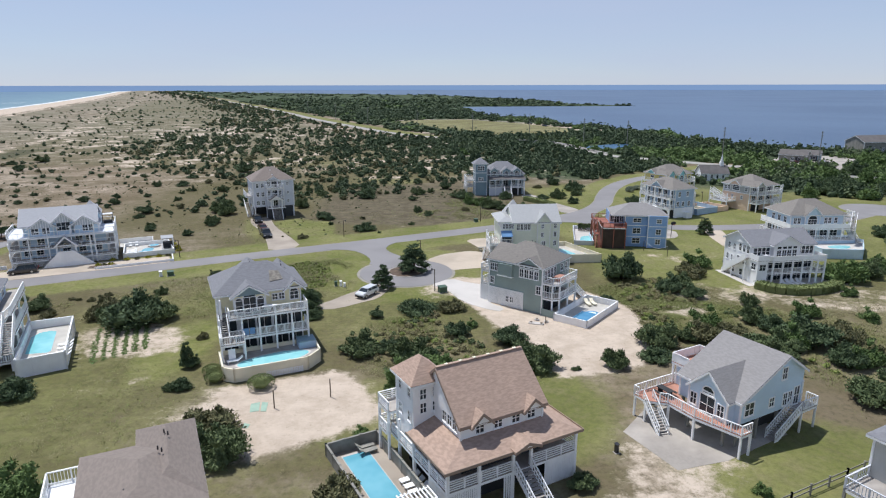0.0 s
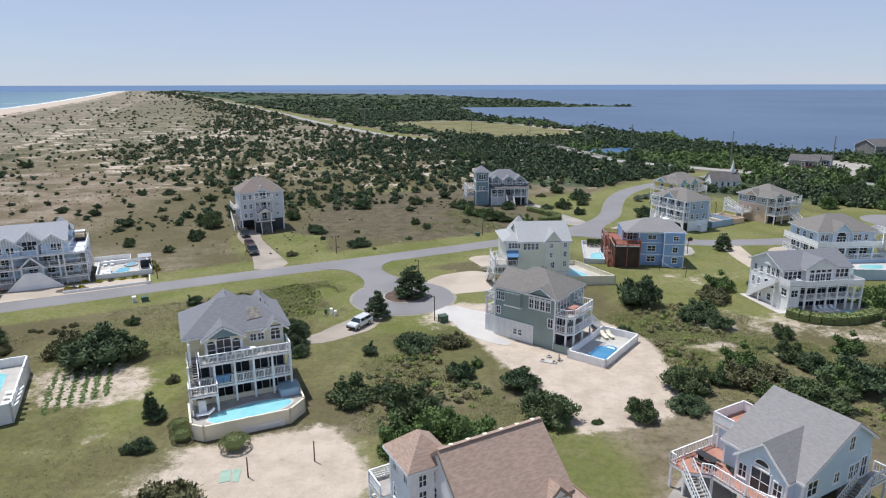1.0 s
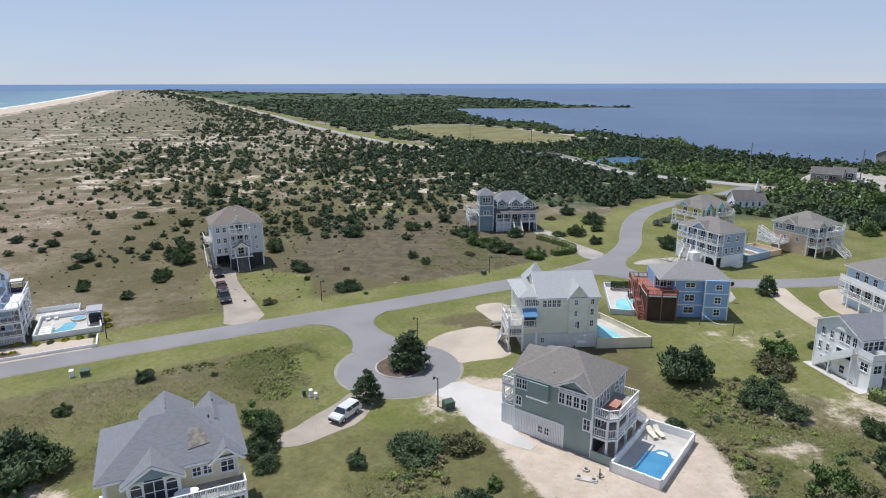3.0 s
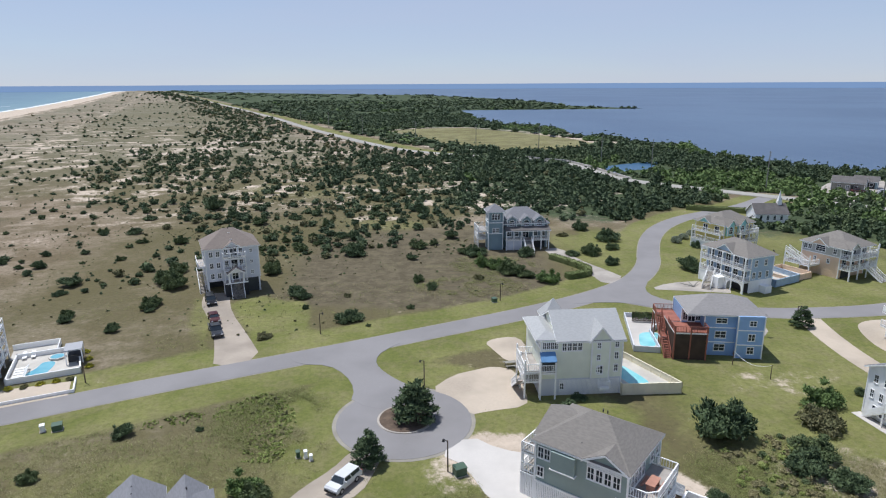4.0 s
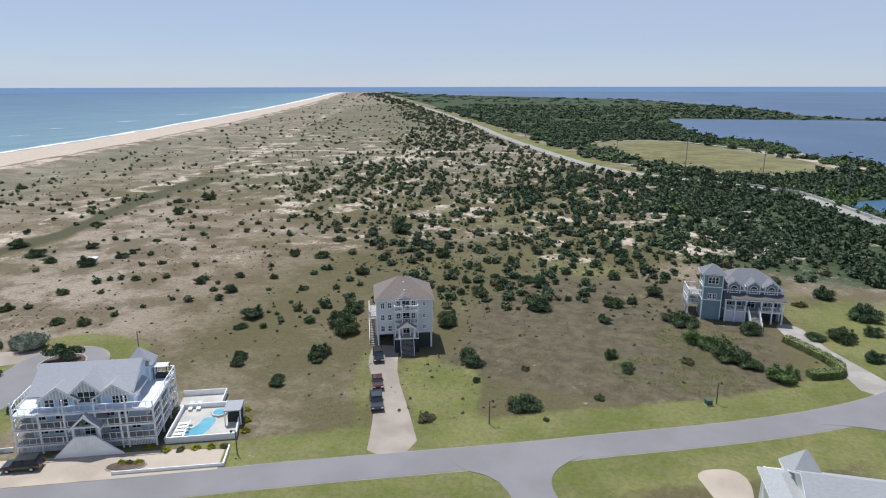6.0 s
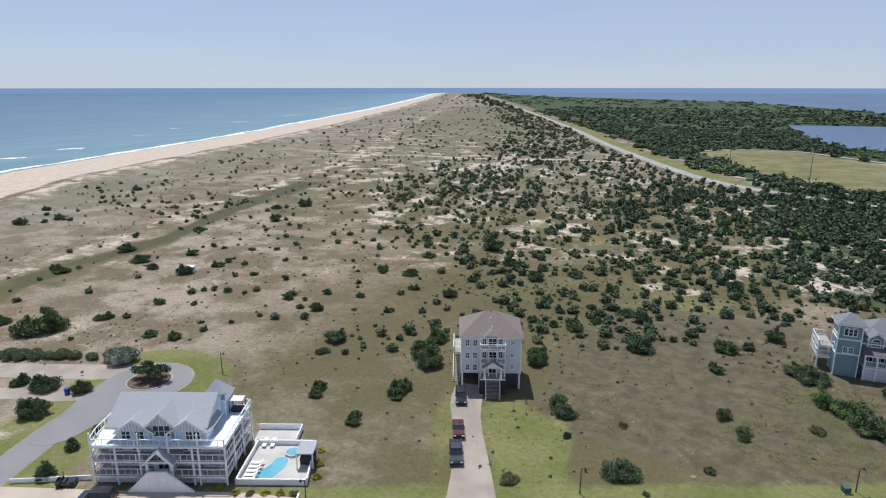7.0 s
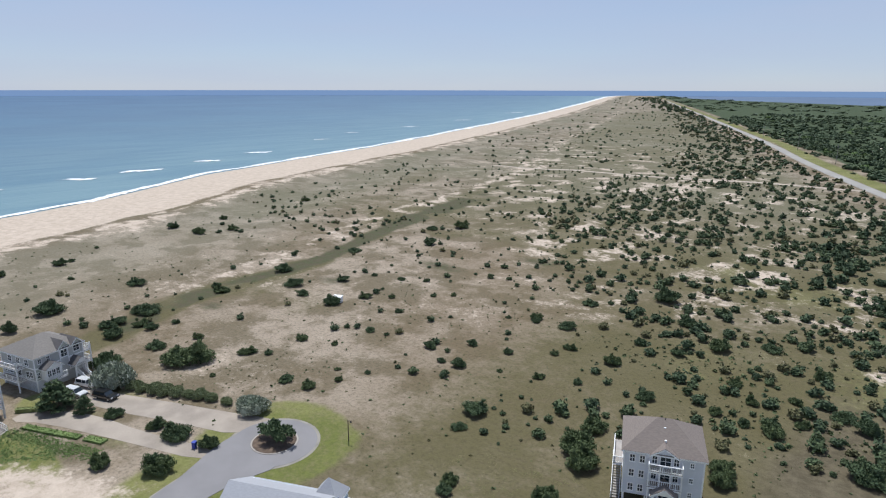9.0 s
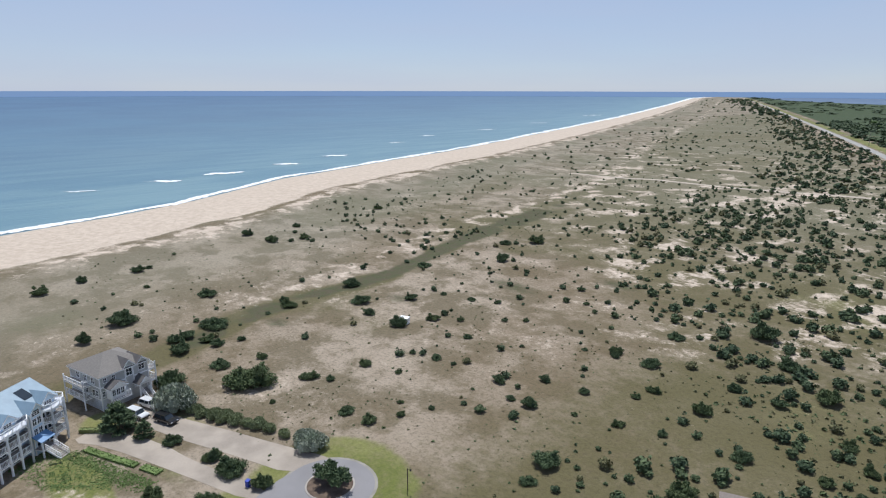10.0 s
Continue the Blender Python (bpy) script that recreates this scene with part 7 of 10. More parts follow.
def dusty_house():
    X, Y, A = 58.4, 159.9, 22
    h = House("house", "dusty blue house with white front porches, arched carport and taupe roof", X, Y, A, size=(0.82, 1, 1))
    h.walls(1.8, 9.2, 0, 11.5, 0, 7.6, DUSTY)
    h.hip(0.4, 9.4, 0, 11.5, 7.6, 2.3, ROOF_TAUPE, 0.5, "taupe shingled hip roof")
    h.gable(0.2, 4.0, 3.6, 7.8, 7.7, 1.4, ROOF_TAUPE, "x", 0.3, DUSTY, ends="first")
    for z in (2.6, 5.1):
        h.deck(rect(-0.4, 1.8, -0.2, 11.7), z)
        h.rail([(1.7, -0.15), (-0.35, -0.15), (-0.35, 11.65), (1.7, 11.65)], z)
    h.posts([(-0.3, -0.1), (-0.3, 2.9), (-0.3, 5.8), (-0.3, 8.7), (-0.3, 11.5)], 0, 7.4)
    h.row("l", (1.4, 3.6, 5.8, 8.0, 10.2), 1.8, 5.2, 1.1, 1.7)
    h.row("l", (1.4, 3.6, 5.8, 8.0, 10.2), 1.8, 2.7, 1.1, 1.8)
    # Dark slab behind the arch: the opening's shade as colour.
    h.part("carport", Geo().box(1.6, 0.2, 0.02, 1.82, 4.2, 2.3), SHADE)
    h.part("arch_wall", Geo().box(-0.32, -0.2, 2.02, -0.14, 4.4, 2.34), WHITE)
    for v0, v1 in ((-0.2, 0.3), (4.0, 4.4)):
        h.part("arch_wall", Geo().box(-0.32, v0, 0, -0.14, v1, 2.02), WHITE)
    for v0, v1 in ((0.3, 1.1), (4.0, 3.2)):
        h.part("arch_bracket", Geo().add([(x, v, z) for x in (-0.31, -0.15) for v, z in ((v0, 1.1), (v0 + (v1 - v0) * 0.25, 1.65), (v1, 2.02), (v0, 2.02))], [(0, 1, 2, 3), (7, 6, 5, 4), (0, 4, 5, 1), (1, 5, 6, 2), (2, 6, 7, 3), (3, 7, 4, 0)]), WHITE)
    h.part("wall", Geo().box(1.85, -0.06, 0, 9.15, -0.005, 2.6), WHITE, "white lower side wall")
    h.part("enclosure", Geo().box(5.2, -1.6, 0, 7.4, -0.07, 1.5), WHITE)
    h.walls(-0.3, 1.8, 4.4, 11.6, 0, 2.4, WHITE)
    h.row("f", (3.4, 6.6), 0, 5.5, 0.8, 1.2)
    h.row("f", (3.0, 5.0, 7.4), 0, 3.0, 0.8, 1.2)
    h.walls(9.2, 11.4, 1.5, 7.0, 0, 2.4, DUSTY)
    h.stairs((-0.5, 8.2, 2.6), (-3.4, 6.4, 1.2), 1.6)
    h.stairs((-3.2, 6.6, 1.2), (-5.4, 5.2, 0.1), 1.8)
    h.part("stair_wall", Geo().box(-2.4, 4.6, 0, -0.34, 6.4, 2.4), WHITE)
    h.deck(rect(9.2, 11.6, 1.4, 8.0), 5.1)
    h.rail([(9.2, 1.45), (11.55, 1.45), (11.55, 7.95)], 5.1)
    h.posts([(11.5, 1.5), (11.5, 7.9)], 2.4, 5.1)
    h.pool([(11.8, 0.6), (21.6, 1.6), (21.6, 9.4), (11.8, 9.4)], [(13, 3.6), (17, 4.2), (17, 7.4), (13, 7.4)], 0.6, 1.0, DUSTY)


def peach_house():
    h = House("house", "peach house with taupe roof, white porches and entry stair", 84.2, 168.0, 27)
    h.walls(0, 9.2, 1.8, 10.4, 0, 6.9, PEACH)
    h.hip(-0.1, 9.4, 0.6, 10.4, 6.9, 2.6, ROOF_TAUPE, 0.5, "taupe shingled hip roof")
    h.gable(0.2, 3.4, 0, 5, 6.9, 1.2, ROOF_TAUPE, "y", 0.3, BEIGE, ends="first")
    h.gable(-0.6, 3.0, 4.4, 8.0, 6.9, 1.3, ROOF_TAUPE, "x", 0.3, PEACH, ends="first")
    h.window("l", 6.2, -0.05, 5.3, 2.0, 0.9, True, 3)
    h.row("l", (3.0, 8.6, 9.6), -0.03, 5.3, 0.7, 1.0)
    h.row("l", (4.2, 7.2), 0, 3.0, 0.5, 0.9)
    for z in (2.4, 4.7):
        h.deck(rect(0, 9.6, -0.6, 1.8), z)
        h.rail([(0.05, 1.7), (0.05, -0.55), (9.5, -0.55), (9.5, 1.7)], z)
    h.posts([(0.1, -0.5), (3.2, -0.5), (6.4, -0.5), (9.4, -0.5)], 0, 6.8)
    h.row("f", (1.6, 4.6, 7.6), 1.77, 5.0, 1.4, 1.6)
    h.row("f", (1.6, 4.6, 7.6), 1.8, 2.6, 1.4, 1.6)
    h.part("upper_siding", Geo().box(-0.03, 1.77, 4.7, 9.23, 10.43, 6.9), BEIGE, "pale beige upper storey siding")
    h.part("band", Geo().box(-0.08, 1.72, 4.6, 9.28, 10.48, 4.78), TRIM)
    for z in (2.4, 4.7):
        h.deck(rect(9.26, 11.4, 0.2, 9.4), z)
        h.rail([(9.3, 0.25), (11.35, 0.25), (11.35, 9.35), (9.3, 9.35)], z)
    h.posts([(11.3, 0.3), (11.3, 3.3), (11.3, 6.3), (11.3, 9.3)], 0, 6.8)
    h.row("r", (3.0, 5.4, 7.8), 9.23, 2.7, 1.2, 1.5)
    h.row("r", (3.0, 5.4, 7.8), 9.25, 5.1, 1.2, 1.4)
    h.part("garage", Geo().box(1.0, 1.6, 0, 4.0, 1.79, 2.2), SHADE)
    h.stairs((6.4, -0.8, 2.4), (6.4, -4.4, 0.05), 1.8)
    h.deck(rect(-3.6, -0.02, 6, 12), 2.4)
    h.rail([(0, 6.05), (-3.55, 6.05), (-3.55, 11.95), (0, 11.95)], 2.4)
    h.stairs((-2.6, 12.2, 4.6), (-2.6, 7.0, 2.4), 1.2)
    h.posts([(-3.5, 6.1), (-3.5, 11.9)], 0, 4.6)
    h.pool([(-12, 5.0), (-4, 5.0), (-4, 12.0), (-12, 12.0)], [(-10, 7), (-6, 7), (-6, 10.5), (-10, 10.5)], 0.3, 1.0, PEACH)


def gold_house():
    h = House("house", "mustard and turquoise house with taupe roof and white balconies", 68.2, 191.8, 27, size=(0.88, 1, 1))
    h.walls(0, 12.0, 0, 8.8, 0, 6.9, GOLD)
    h.hip(0, 12.0, 0, 8.8, 6.9, 2.6, ROOF_TAUPE, 0.5, "taupe shingled hip roof")
    for c in (1.8, 6.6):
        h.walls(c - 1.3, c + 1.3, -0.6, 1.0, 4.2, 6.9, TURQUOISE)
        h.gable(c - 1.4, c + 1.4, -0.8, 4, 6.9, 1.4, ROOF_TAUPE, "y", 0.3, TURQUOISE, ends="first")
        h.window("f", c, -0.6, 4.7, 1.3, 1.2, True, 2)
    h.gable(-0.6, 3.0, 4.0, 7.4, 6.9, 1.2, ROOF_TAUPE, "x", 0.3, TURQUOISE, ends="first")
    h.row("l", (2.2, 5.7), 0, 4.6, 1.2, 1.6)
    for z in (2.4, 4.6):
        h.deck(rect(-1.6, 0, 0, 8.8), z)
        h.rail([(0, 0.05), (-1.55, 0.05), (-1.55, 8.75)], z)
        h.deck(rect(4.4, 12.0, -1.8, 0), z)
        h.rail([(4.45, -0.05), (4.45, -1.75), (11.9, -1.75), (11.9, 0)], z)
    h.posts([(-1.5, 0.1), (-1.5, 4.4), (-1.5, 8.7), (4.5, -1.7), (8.2, -1.7), (11.8, -1.7)], 0, 5.4)
    h.walls(-1.4, 0, 0.2, 8.6, 0, 2.3, WHITE)
    h.row("f", (9.6, 11), 0, 5.0, 0.7, 1.1)
    h.row("f", (3.9, 6.0, 8.4, 10.6), 0, 2.7, 0.9, 1.3)
    h.deck(rect(12.0, 14.0, 0, 8.0), 4.6)
    h.rail([(12.0, 0.05), (13.95, 0.05), (13.95, 7.9)], 4.6)
    h.posts([(13.9, 0.1), (13.9, 7.8)], 0, 5.6)


def chapel():
    h = House("chapel", "small white chapel with grey roof and a slim steeple", 92.8, 225.3, -3, "chapel")
    h.walls(0, 9.4, 0, 6.4, 0, 2.9, WHITE)
    h.gable(0, 9.4, 0, 6.4, 2.9, 2.5, ROOF_DARK, "x", 0.4, WHITE, "grey shingled gable roof")
    h.row("f", (1.6, 3.6, 5.6, 7.6), 0, 1.0, 0.7, 1.1, True, 1)
    h.part("belfry", Geo().box(7.2, 2.6, 4.6, 8.4, 3.8, 6.4), WHITE)
    h.part("spire", Geo().tube((7.8, 3.2, 6.4), (7.8, 3.2, 9.4), 0.65, 0.03, 4), WHITE)
    h.part("door", Geo().box(9.35, 2.6, 0, 9.46, 3.8, 2.1), SHADE)


def blue_roof_house():
    X, Y, A = -133.6, 96.6, 127
    h = House("house", "pale blue house with blue metal roof, arched porches and dark skylight", X, Y, A)
    h.walls(0, 17.6, 1.8, 11, 0, 8.0, DUSTY)
    h.gable(0, 17.6, 1.4, 11.4, 8.0, 2.6, ROOF_BLUE, "x", 0.4, DUSTY, "pale blue metal roof")
    for c, w in ((2.6, 1.5), (7.4, 1.5), (15.6, 1.5)):
        h.walls(c - w, c + w, 1.0, 2.4, 7.3, 8.2, PALE_BLUE)
        h.gable(c - w - 0.1, c + w + 0.1, 0.8, 5.6, 8.2, 1.4, ROOF_BLUE, "y", 0.3, PALE_BLUE, ends="first")
        h.window("f", c, 1.0, 7.45, 1.5, 0.6, True, 3)
    h.walls(11.0, 13.2, 0.2, 2.0, 0, 8.2, PALE_BLUE, "tall pale blue entry bay with stacked windows")
    h.gable(10.9, 13.3, 0.0, 5.6, 8.2, 1.2, ROOF_BLUE, "y", 0.3, PALE_BLUE, ends="first")
    for z in (3.6, 5.5):
        h.row("f", (11.6, 12.6), 0.2, z, 0.7, 1.2, False, 2)
    h.window("f", 12.1, 0.2, 7.2, 1.5, 0.6, True, 3)
    h.part("skylight", Geo().slab([(13.2, 3.0, 9.08), (15.0, 3.0, 9.08), (15.0, 5.2, 10.22), (13.2, 5.2, 10.22)], 0.04), GLASS)
    wings = ([(0, 1.8), (0, 0.4), (1.2, -0.8), (9.4, -0.8), (10.8, 0.6), (10.8, 1.8)], [(13.4, 1.8), (13.4, 0.4), (14.4, -0.8), (17.0, -0.8), (18.6, 0.6), (18.6, 3.4), (17.6, 3.4)])
    for ring in wings:
        for z in (2.4, 4.8, 7.1):
            h.deck(ring, z, DECKING if z < 7 else LILAC)
            h.rail(ring[:-1] if len(ring) == 7 else ring, z)
        # arched fascia boards between the posts of each storey
        for (ax, ay), (bx, by) in zip(ring[1:], ring[2:5]):
            n = max(1, round(math.hypot(bx - ax, by - ay) / 2.3))
            for i in range(n + 1):
                x, y = ax + (bx - ax) * i / n, ay + (by - ay) * i / n
                h.posts([(x, y)], 0, 7.1, 0.26)
                if i < n:
                    x2, y2 = ax + (bx - ax) * (i + 1) / n, ay + (by - ay) * (i + 1) / n
                    for z in (2.12, 4.52, 6.82):
                        for a, b in ((0.0, 0.16), (0.84, 1.0)):
                            h.part("arch_bracket", Geo().beam((x + (x2 - x) * a, y + (y2 - y) * a, z - 0.45 * (a < 0.1)), (x + (x2 - x) * b, y + (y2 - y) * b, z - 0.45 * (b > 0.9)), 0.1, 0.16), TRIM)
    for z in (0.2, 2.5, 4.9):
        h.row("f", (1.6, 3.9, 6.2, 8.6, 14.6, 16.4), 1.8, z, 1.5, 1.7)
    h.part("awning", Geo().slab([(10.6, -1.6, 3.0), (13.6, -1.6, 3.0), (13.6, 0.2, 3.8), (10.6, 0.2, 3.8)], 0.12), AWNING, "blue metal entry roof")
    h.posts([(10.8, -1.5), (13.4, -1.5)], 0, 2.95, 0.22)
    h.deck(rect(10.8, 13.4, -1.6, 0.2), 1.5)
    h.window("f", 12.1, 0.18, 1.55, 1.3, 1.6, True, 2)
    h.stairs((12.1, -1.6, 1.5), (12.1, -4.4, 0.05), 1.8)
    h.rail([(17.65, 3.4), (17.65, 10.8)], 7.1)


def beige_house():
    X, Y, A = -149.5, 117.9, 106
    h = House("house", "pale grey three-storey house with taupe roof, white decks and gabled entry", X, Y, A, size=(0.86, 1, 0.97))
    h.walls(0, 11.6, 0, 10.4, 0, 7.4, BEIGE)
    h.walls(0, 3.6, -0.08, 10.5, 0, 2.4, LILAC, "pale slatted ground storey")
    h.hip(0, 11.6, 0, 10.4, 7.4, 2.6, ROOF_TAUPE, 0.5, "dark grey shingled hip roof")
    h.gable(5.6, 8.0, -0.3, 4, 7.8, 1.2, ROOF_DARK, "y", 0.3, BEIGE, ends="first")
    h.walls(5.8, 7.8, -0.2, 0.8, 2.4, 7.8, BEIGE)
    for z in (2.4, 5.0):
        h.part("band", Geo().box(-0.06, -0.06, z - 0.14, 11.66, -0.005, z + 0.14), TRIM)
        h.part("band", Geo().box(-0.06, 0, z - 0.14, -0.005, 10.4, z + 0.14), TRIM)
    h.deck(rect(1.0, 5.6, -2.2, -1.65), 2.4)
    h.rail([(1.05, -1.7), (1.05, -2.15), (5.55, -2.15), (5.55, -0.3)], 2.4)
    h.row("l", (1.4, 9.0), 0, 3.0, 0.9, 1.2)
    h.row("f", (0.6, 5.2), 0, 3.0, 0.6, 1.1)
    h.window("f", 6.8, -0.2, 5.6, 1.4, 1.5, True, 2)
    h.gable(8.8, 11.2, -0.3, 4, 7.6, 1.1, ROOF_DARK, "y", 0.3, BEIGE, ends="first")
    h.window("f", 10.0, 0, 5.8, 1.4, 1.3, False, 2)
    h.walls(1.2, 4.6, -1.6, 0.2, 2.4, 5.0, WHITE)
    h.gable(1.0, 4.8, -2.0, 0.6, 5.0, 1.0, ROOF_DARK, "y", 0.3, WHITE, ends="first")
    h.row("f", (1.9, 2.9, 3.9), -1.6, 3.0, 0.7, 1.4)
    h.gable(7.6, 10.6, -2.2, 0.4, 3.8, 1.2, ROOF_DARK, "y", 0.3, WHITE, ends="first")
    h.posts([(7.7, -2.1), (10.5, -2.1)], 0, 3.8, 0.24)
    h.window("f", 9.1, -0.02, 2.4, 1.2, 1.4, True)
    h.row("f", (1.2, 3.2), 0, 5.9, 0.7, 0.9)
    h.stairs((9.1, -1.4, 2.2), (9.1, -4.6, 0.05), 1.6)
    for z in (2.4, 5.0):
        h.deck(rect(11.6, 13.6, 0, 9), z)
        h.rail([(11.6, 0.05), (13.55, 0.05), (13.55, 8.95)], z)
        h.deck(rect(-2.0, -0.1, 3, 10), z)
        h.rail([(-0.1, 3.05), (-1.95, 3.05), (-1.95, 9.95)], z)
        h.row("l", (2.4, 5.0, 7.6), 0, z + 0.5, 1.0, 1.2)
    h.posts([(13.5, 0.1), (13.5, 4.5), (13.5, 8.9), (-1.9, 3.1), (-1.9, 9.9)], 0, 6.4)


def boathouse(x, y, turn, w, d, z, mat, label):
    h = House("boathouse", label, x, y, turn, "boathouse")
    h.walls(0, w, 0, d, 0, z, mat)
    h.gable(0, w, 0, d, z, z * 0.55, ROOF_DARK, "x", 0.4, mat, "dark weathered gable roof")
    h.row("f", [w * k / 4 for k in (1, 2, 3)], 0, 1.0, 1.1, 1.2)
    h.part("door", Geo().box(w * 0.6, -0.06, 0, w * 0.6 + 2.4, -0.01, 2.5), SHADE)
    return h


for build in (yellow_house, sage_house, cream_house, blue_house, tall_house, tower_house, porch_house, brown_house, sky_house, grey_roof_house, left_pool_house,
              right_white_house, sky_porch_house, dusty_house, peach_house, gold_house, chapel, blue_roof_house, beige_house):
    build()
boathouse(151, 284, -38, 11, 8, 3.4, GREY_WOOD, "weathered grey boathouse with a dark gable roof")
boathouse(163, 289, -38, 8, 6, 3.0, GREY_BLUE, "grey-green waterside shed with low roof")
boathouse(214, 322, 12, 24, 12, 5.2, GREY_WOOD, "dark weathered waterside restaurant with raised roof lantern")


# ---- plants ----
def bush_lobes(seed, n=7, tall=0.75, spread=0.5, body=0.60):
    """Wind-pruned: a low body, a ragged ring of side lobes and a few raised tufts."""
    r = random.Random(seed)
    sx, sy = r.uniform(0.85, 1.25), r.uniform(0.65, 1.0)
    out = [(r.uniform(-0.2, 0.2), r.uniform(-0.2, 0.2), 0.30 * tall, body * sx, body * sy, 0.40 * tall)]
    for i in range(n):
        a = 2 * math.pi * (i + r.uniform(-0.4, 0.4)) / n
        q = spread * r.uniform(0.6, 1.3)
        s = r.uniform(0.22, 0.40)
        out.append((q * math.cos(a) * sx, q * math.sin(a) * sy, tall * r.uniform(0.12, 0.55), s * 1.1, s, s * r.uniform(0.5, 0.85)))
    for i in range(4):
        s = r.uniform(0.10, 0.24)
        out.append((r.uniform(-0.5, 0.5) * sx, r.uniform(-0.5, 0.5) * sy, tall * r.uniform(0.55, 1.0), s, s, s * 1.15))
    return out


def shrub(name, label, mat, seed, leaves=620, size=0.105, tall=0.8, lobes=None, trunk=0.3, shell=(0.70, 1.16)):
    t = thing(name, label, "tree" if "tree" in name else "shrub", pose(0, 0, -80), "shrubs and trees")
    g = Geo()
    for i in range(3):
        a = 2.1 * i + seed
        g.tube((0, 0, -0.05), (0.28 * math.cos(a), 0.28 * math.sin(a), trunk), 0.05, 0.02, 6)
    part("trunk", g, BARK, t)
    part("crown", cloud_mesh("crown", *leaf_cloud(seed, lobes or bush_lobes(seed, 9 + seed % 4, tall), leaves, size, shell=shell), mat), None, t)
    return t


def pine_lobes(seed, levels=7):
    r = random.Random(seed)
    out = []
    for j in range(levels):
        z = 0.35 + 1.75 * j / levels
        q = 0.72 * (1 - j / levels) ** 0.8 + 0.1
        for i in range(5 if j < levels - 2 else 3):
            a = 2 * math.pi * (i + 0.5 * j + r.uniform(-0.25, 0.25)) / 5
            out.append((q * math.cos(a) * 0.85, q * math.sin(a) * 0.85, z + r.uniform(-0.08, 0.12), 0.28 * q + 0.12, 0.28 * q + 0.12, 0.13))
    return out


KINDS = [shrub("shrub", "dark green cedar shrub with an uneven crown", CEDAR, s, 3000, 0.046, t) for s, t in ((1, 0.85), (2, 0.7), (3, 1.0), (4, 0.8))]
KINDS += [shrub("shrub", "mid-green wax myrtle shrub in the grass", MYRTLE, s, 3000, 0.047, t) for s, t in ((5, 0.75), (6, 0.9), (7, 0.65))]
LIGHT_KINDS = [shrub("shrub", "bright green leafy shrub", BRIGHT, s, 2200, 0.054, t) for s, t in ((8, 0.8), (9, 0.95))]
DRY_KINDS = [shrub("shrub", "dry olive-brown bayberry shrub", DRY, s, 2000, 0.054, t) for s, t in ((10, 0.7), (11, 0.6))]
SILVER_KIND = shrub("shrub", "silvery green rounded shrub beside the drive", SILVER, 12, 2600, 0.045, 0.95, [(0, 0, 0.36, 0.85, 0.8, 0.42), (0.45, 0.2, 0.3, 0.5, 0.5, 0.36), (-0.4, 0.3, 0.3, 0.5, 0.45, 0.34), (-0.2, -0.45, 0.28, 0.5, 0.45, 0.34), (0.3, -0.3, 0.34, 0.45, 0.45, 0.4)], 0.3, (0.82, 1.05))
PALE_KINDS = [shrub("shrub", "pale green rounded shrub along the drive", PALE_LEAF, s, 2000, 0.05, 0.8, [(0, 0, 0.34, 0.8, 0.75, 0.4), (0.4, 0.2, 0.25, 0.5, 0.5, 0.32), (-0.4, -0.2, 0.26, 0.5, 0.5, 0.3)], 0.3, (0.82, 1.05)) for s in (17, 18)]
PINE = shrub("pine_tree", "dark green bushy pine tree beside the road", CEDAR, 13, 2400, 0.065, 1.6, pine_lobes(13), 1.4)
FLAT_PINE = shrub("pine_tree", "wind-clipped flat-topped pine on the planted island", CEDAR, 14, 1600, 0.07, 0.6, [(0.9 * math.cos(a) * q, 0.6 * math.sin(a) * q, 0.62 + 0.1 * math.sin(3 * a), 0.3, 0.26, 0.13) for q in (0.35, 0.85) for a in (0.2, 1.3, 2.3, 3.3, 4.4, 5.5)], 0.6)
ROUND_KIND = shrub("round_hedge", "clipped rounded shrub beside the pool wall", HEDGE, 15, 3600, 0.030, 1.0, [(0, 0, 0.52, 0.95, 0.85, 0.62)], 0.2, (0.92, 1.02))
FLOWER_KIND = shrub("shrub", "low yellow-flowering shrub by the fence", FLOWER, 16, 500, 0.09, 0.7)
PLACED = []
USED = set()


def plant(kind, x, y, r, turn=None, tall=1.0):
    """The first one planted of a kind is the master itself; the others are copies."""
    PLACED.append((x, y, r))
    rnd = random.Random(int(x * 31 + y * 17))
    turn = rnd.uniform(0, 360) if turn is None else turn
    m = pose(x, y, float(height(x, y)) - 0.03, 0, 0, turn)
    s = Vector((r * rnd.uniform(1.0, 1.2), r * rnd.uniform(0.95, 1.15), r * tall * rnd.uniform(0.9, 1.2)))
    ob = kind if kind.name not in USED else copy_thing(kind, m)
    USED.add(kind.name)
    ob.matrix_basis = m
    ob.scale = s
    return ob


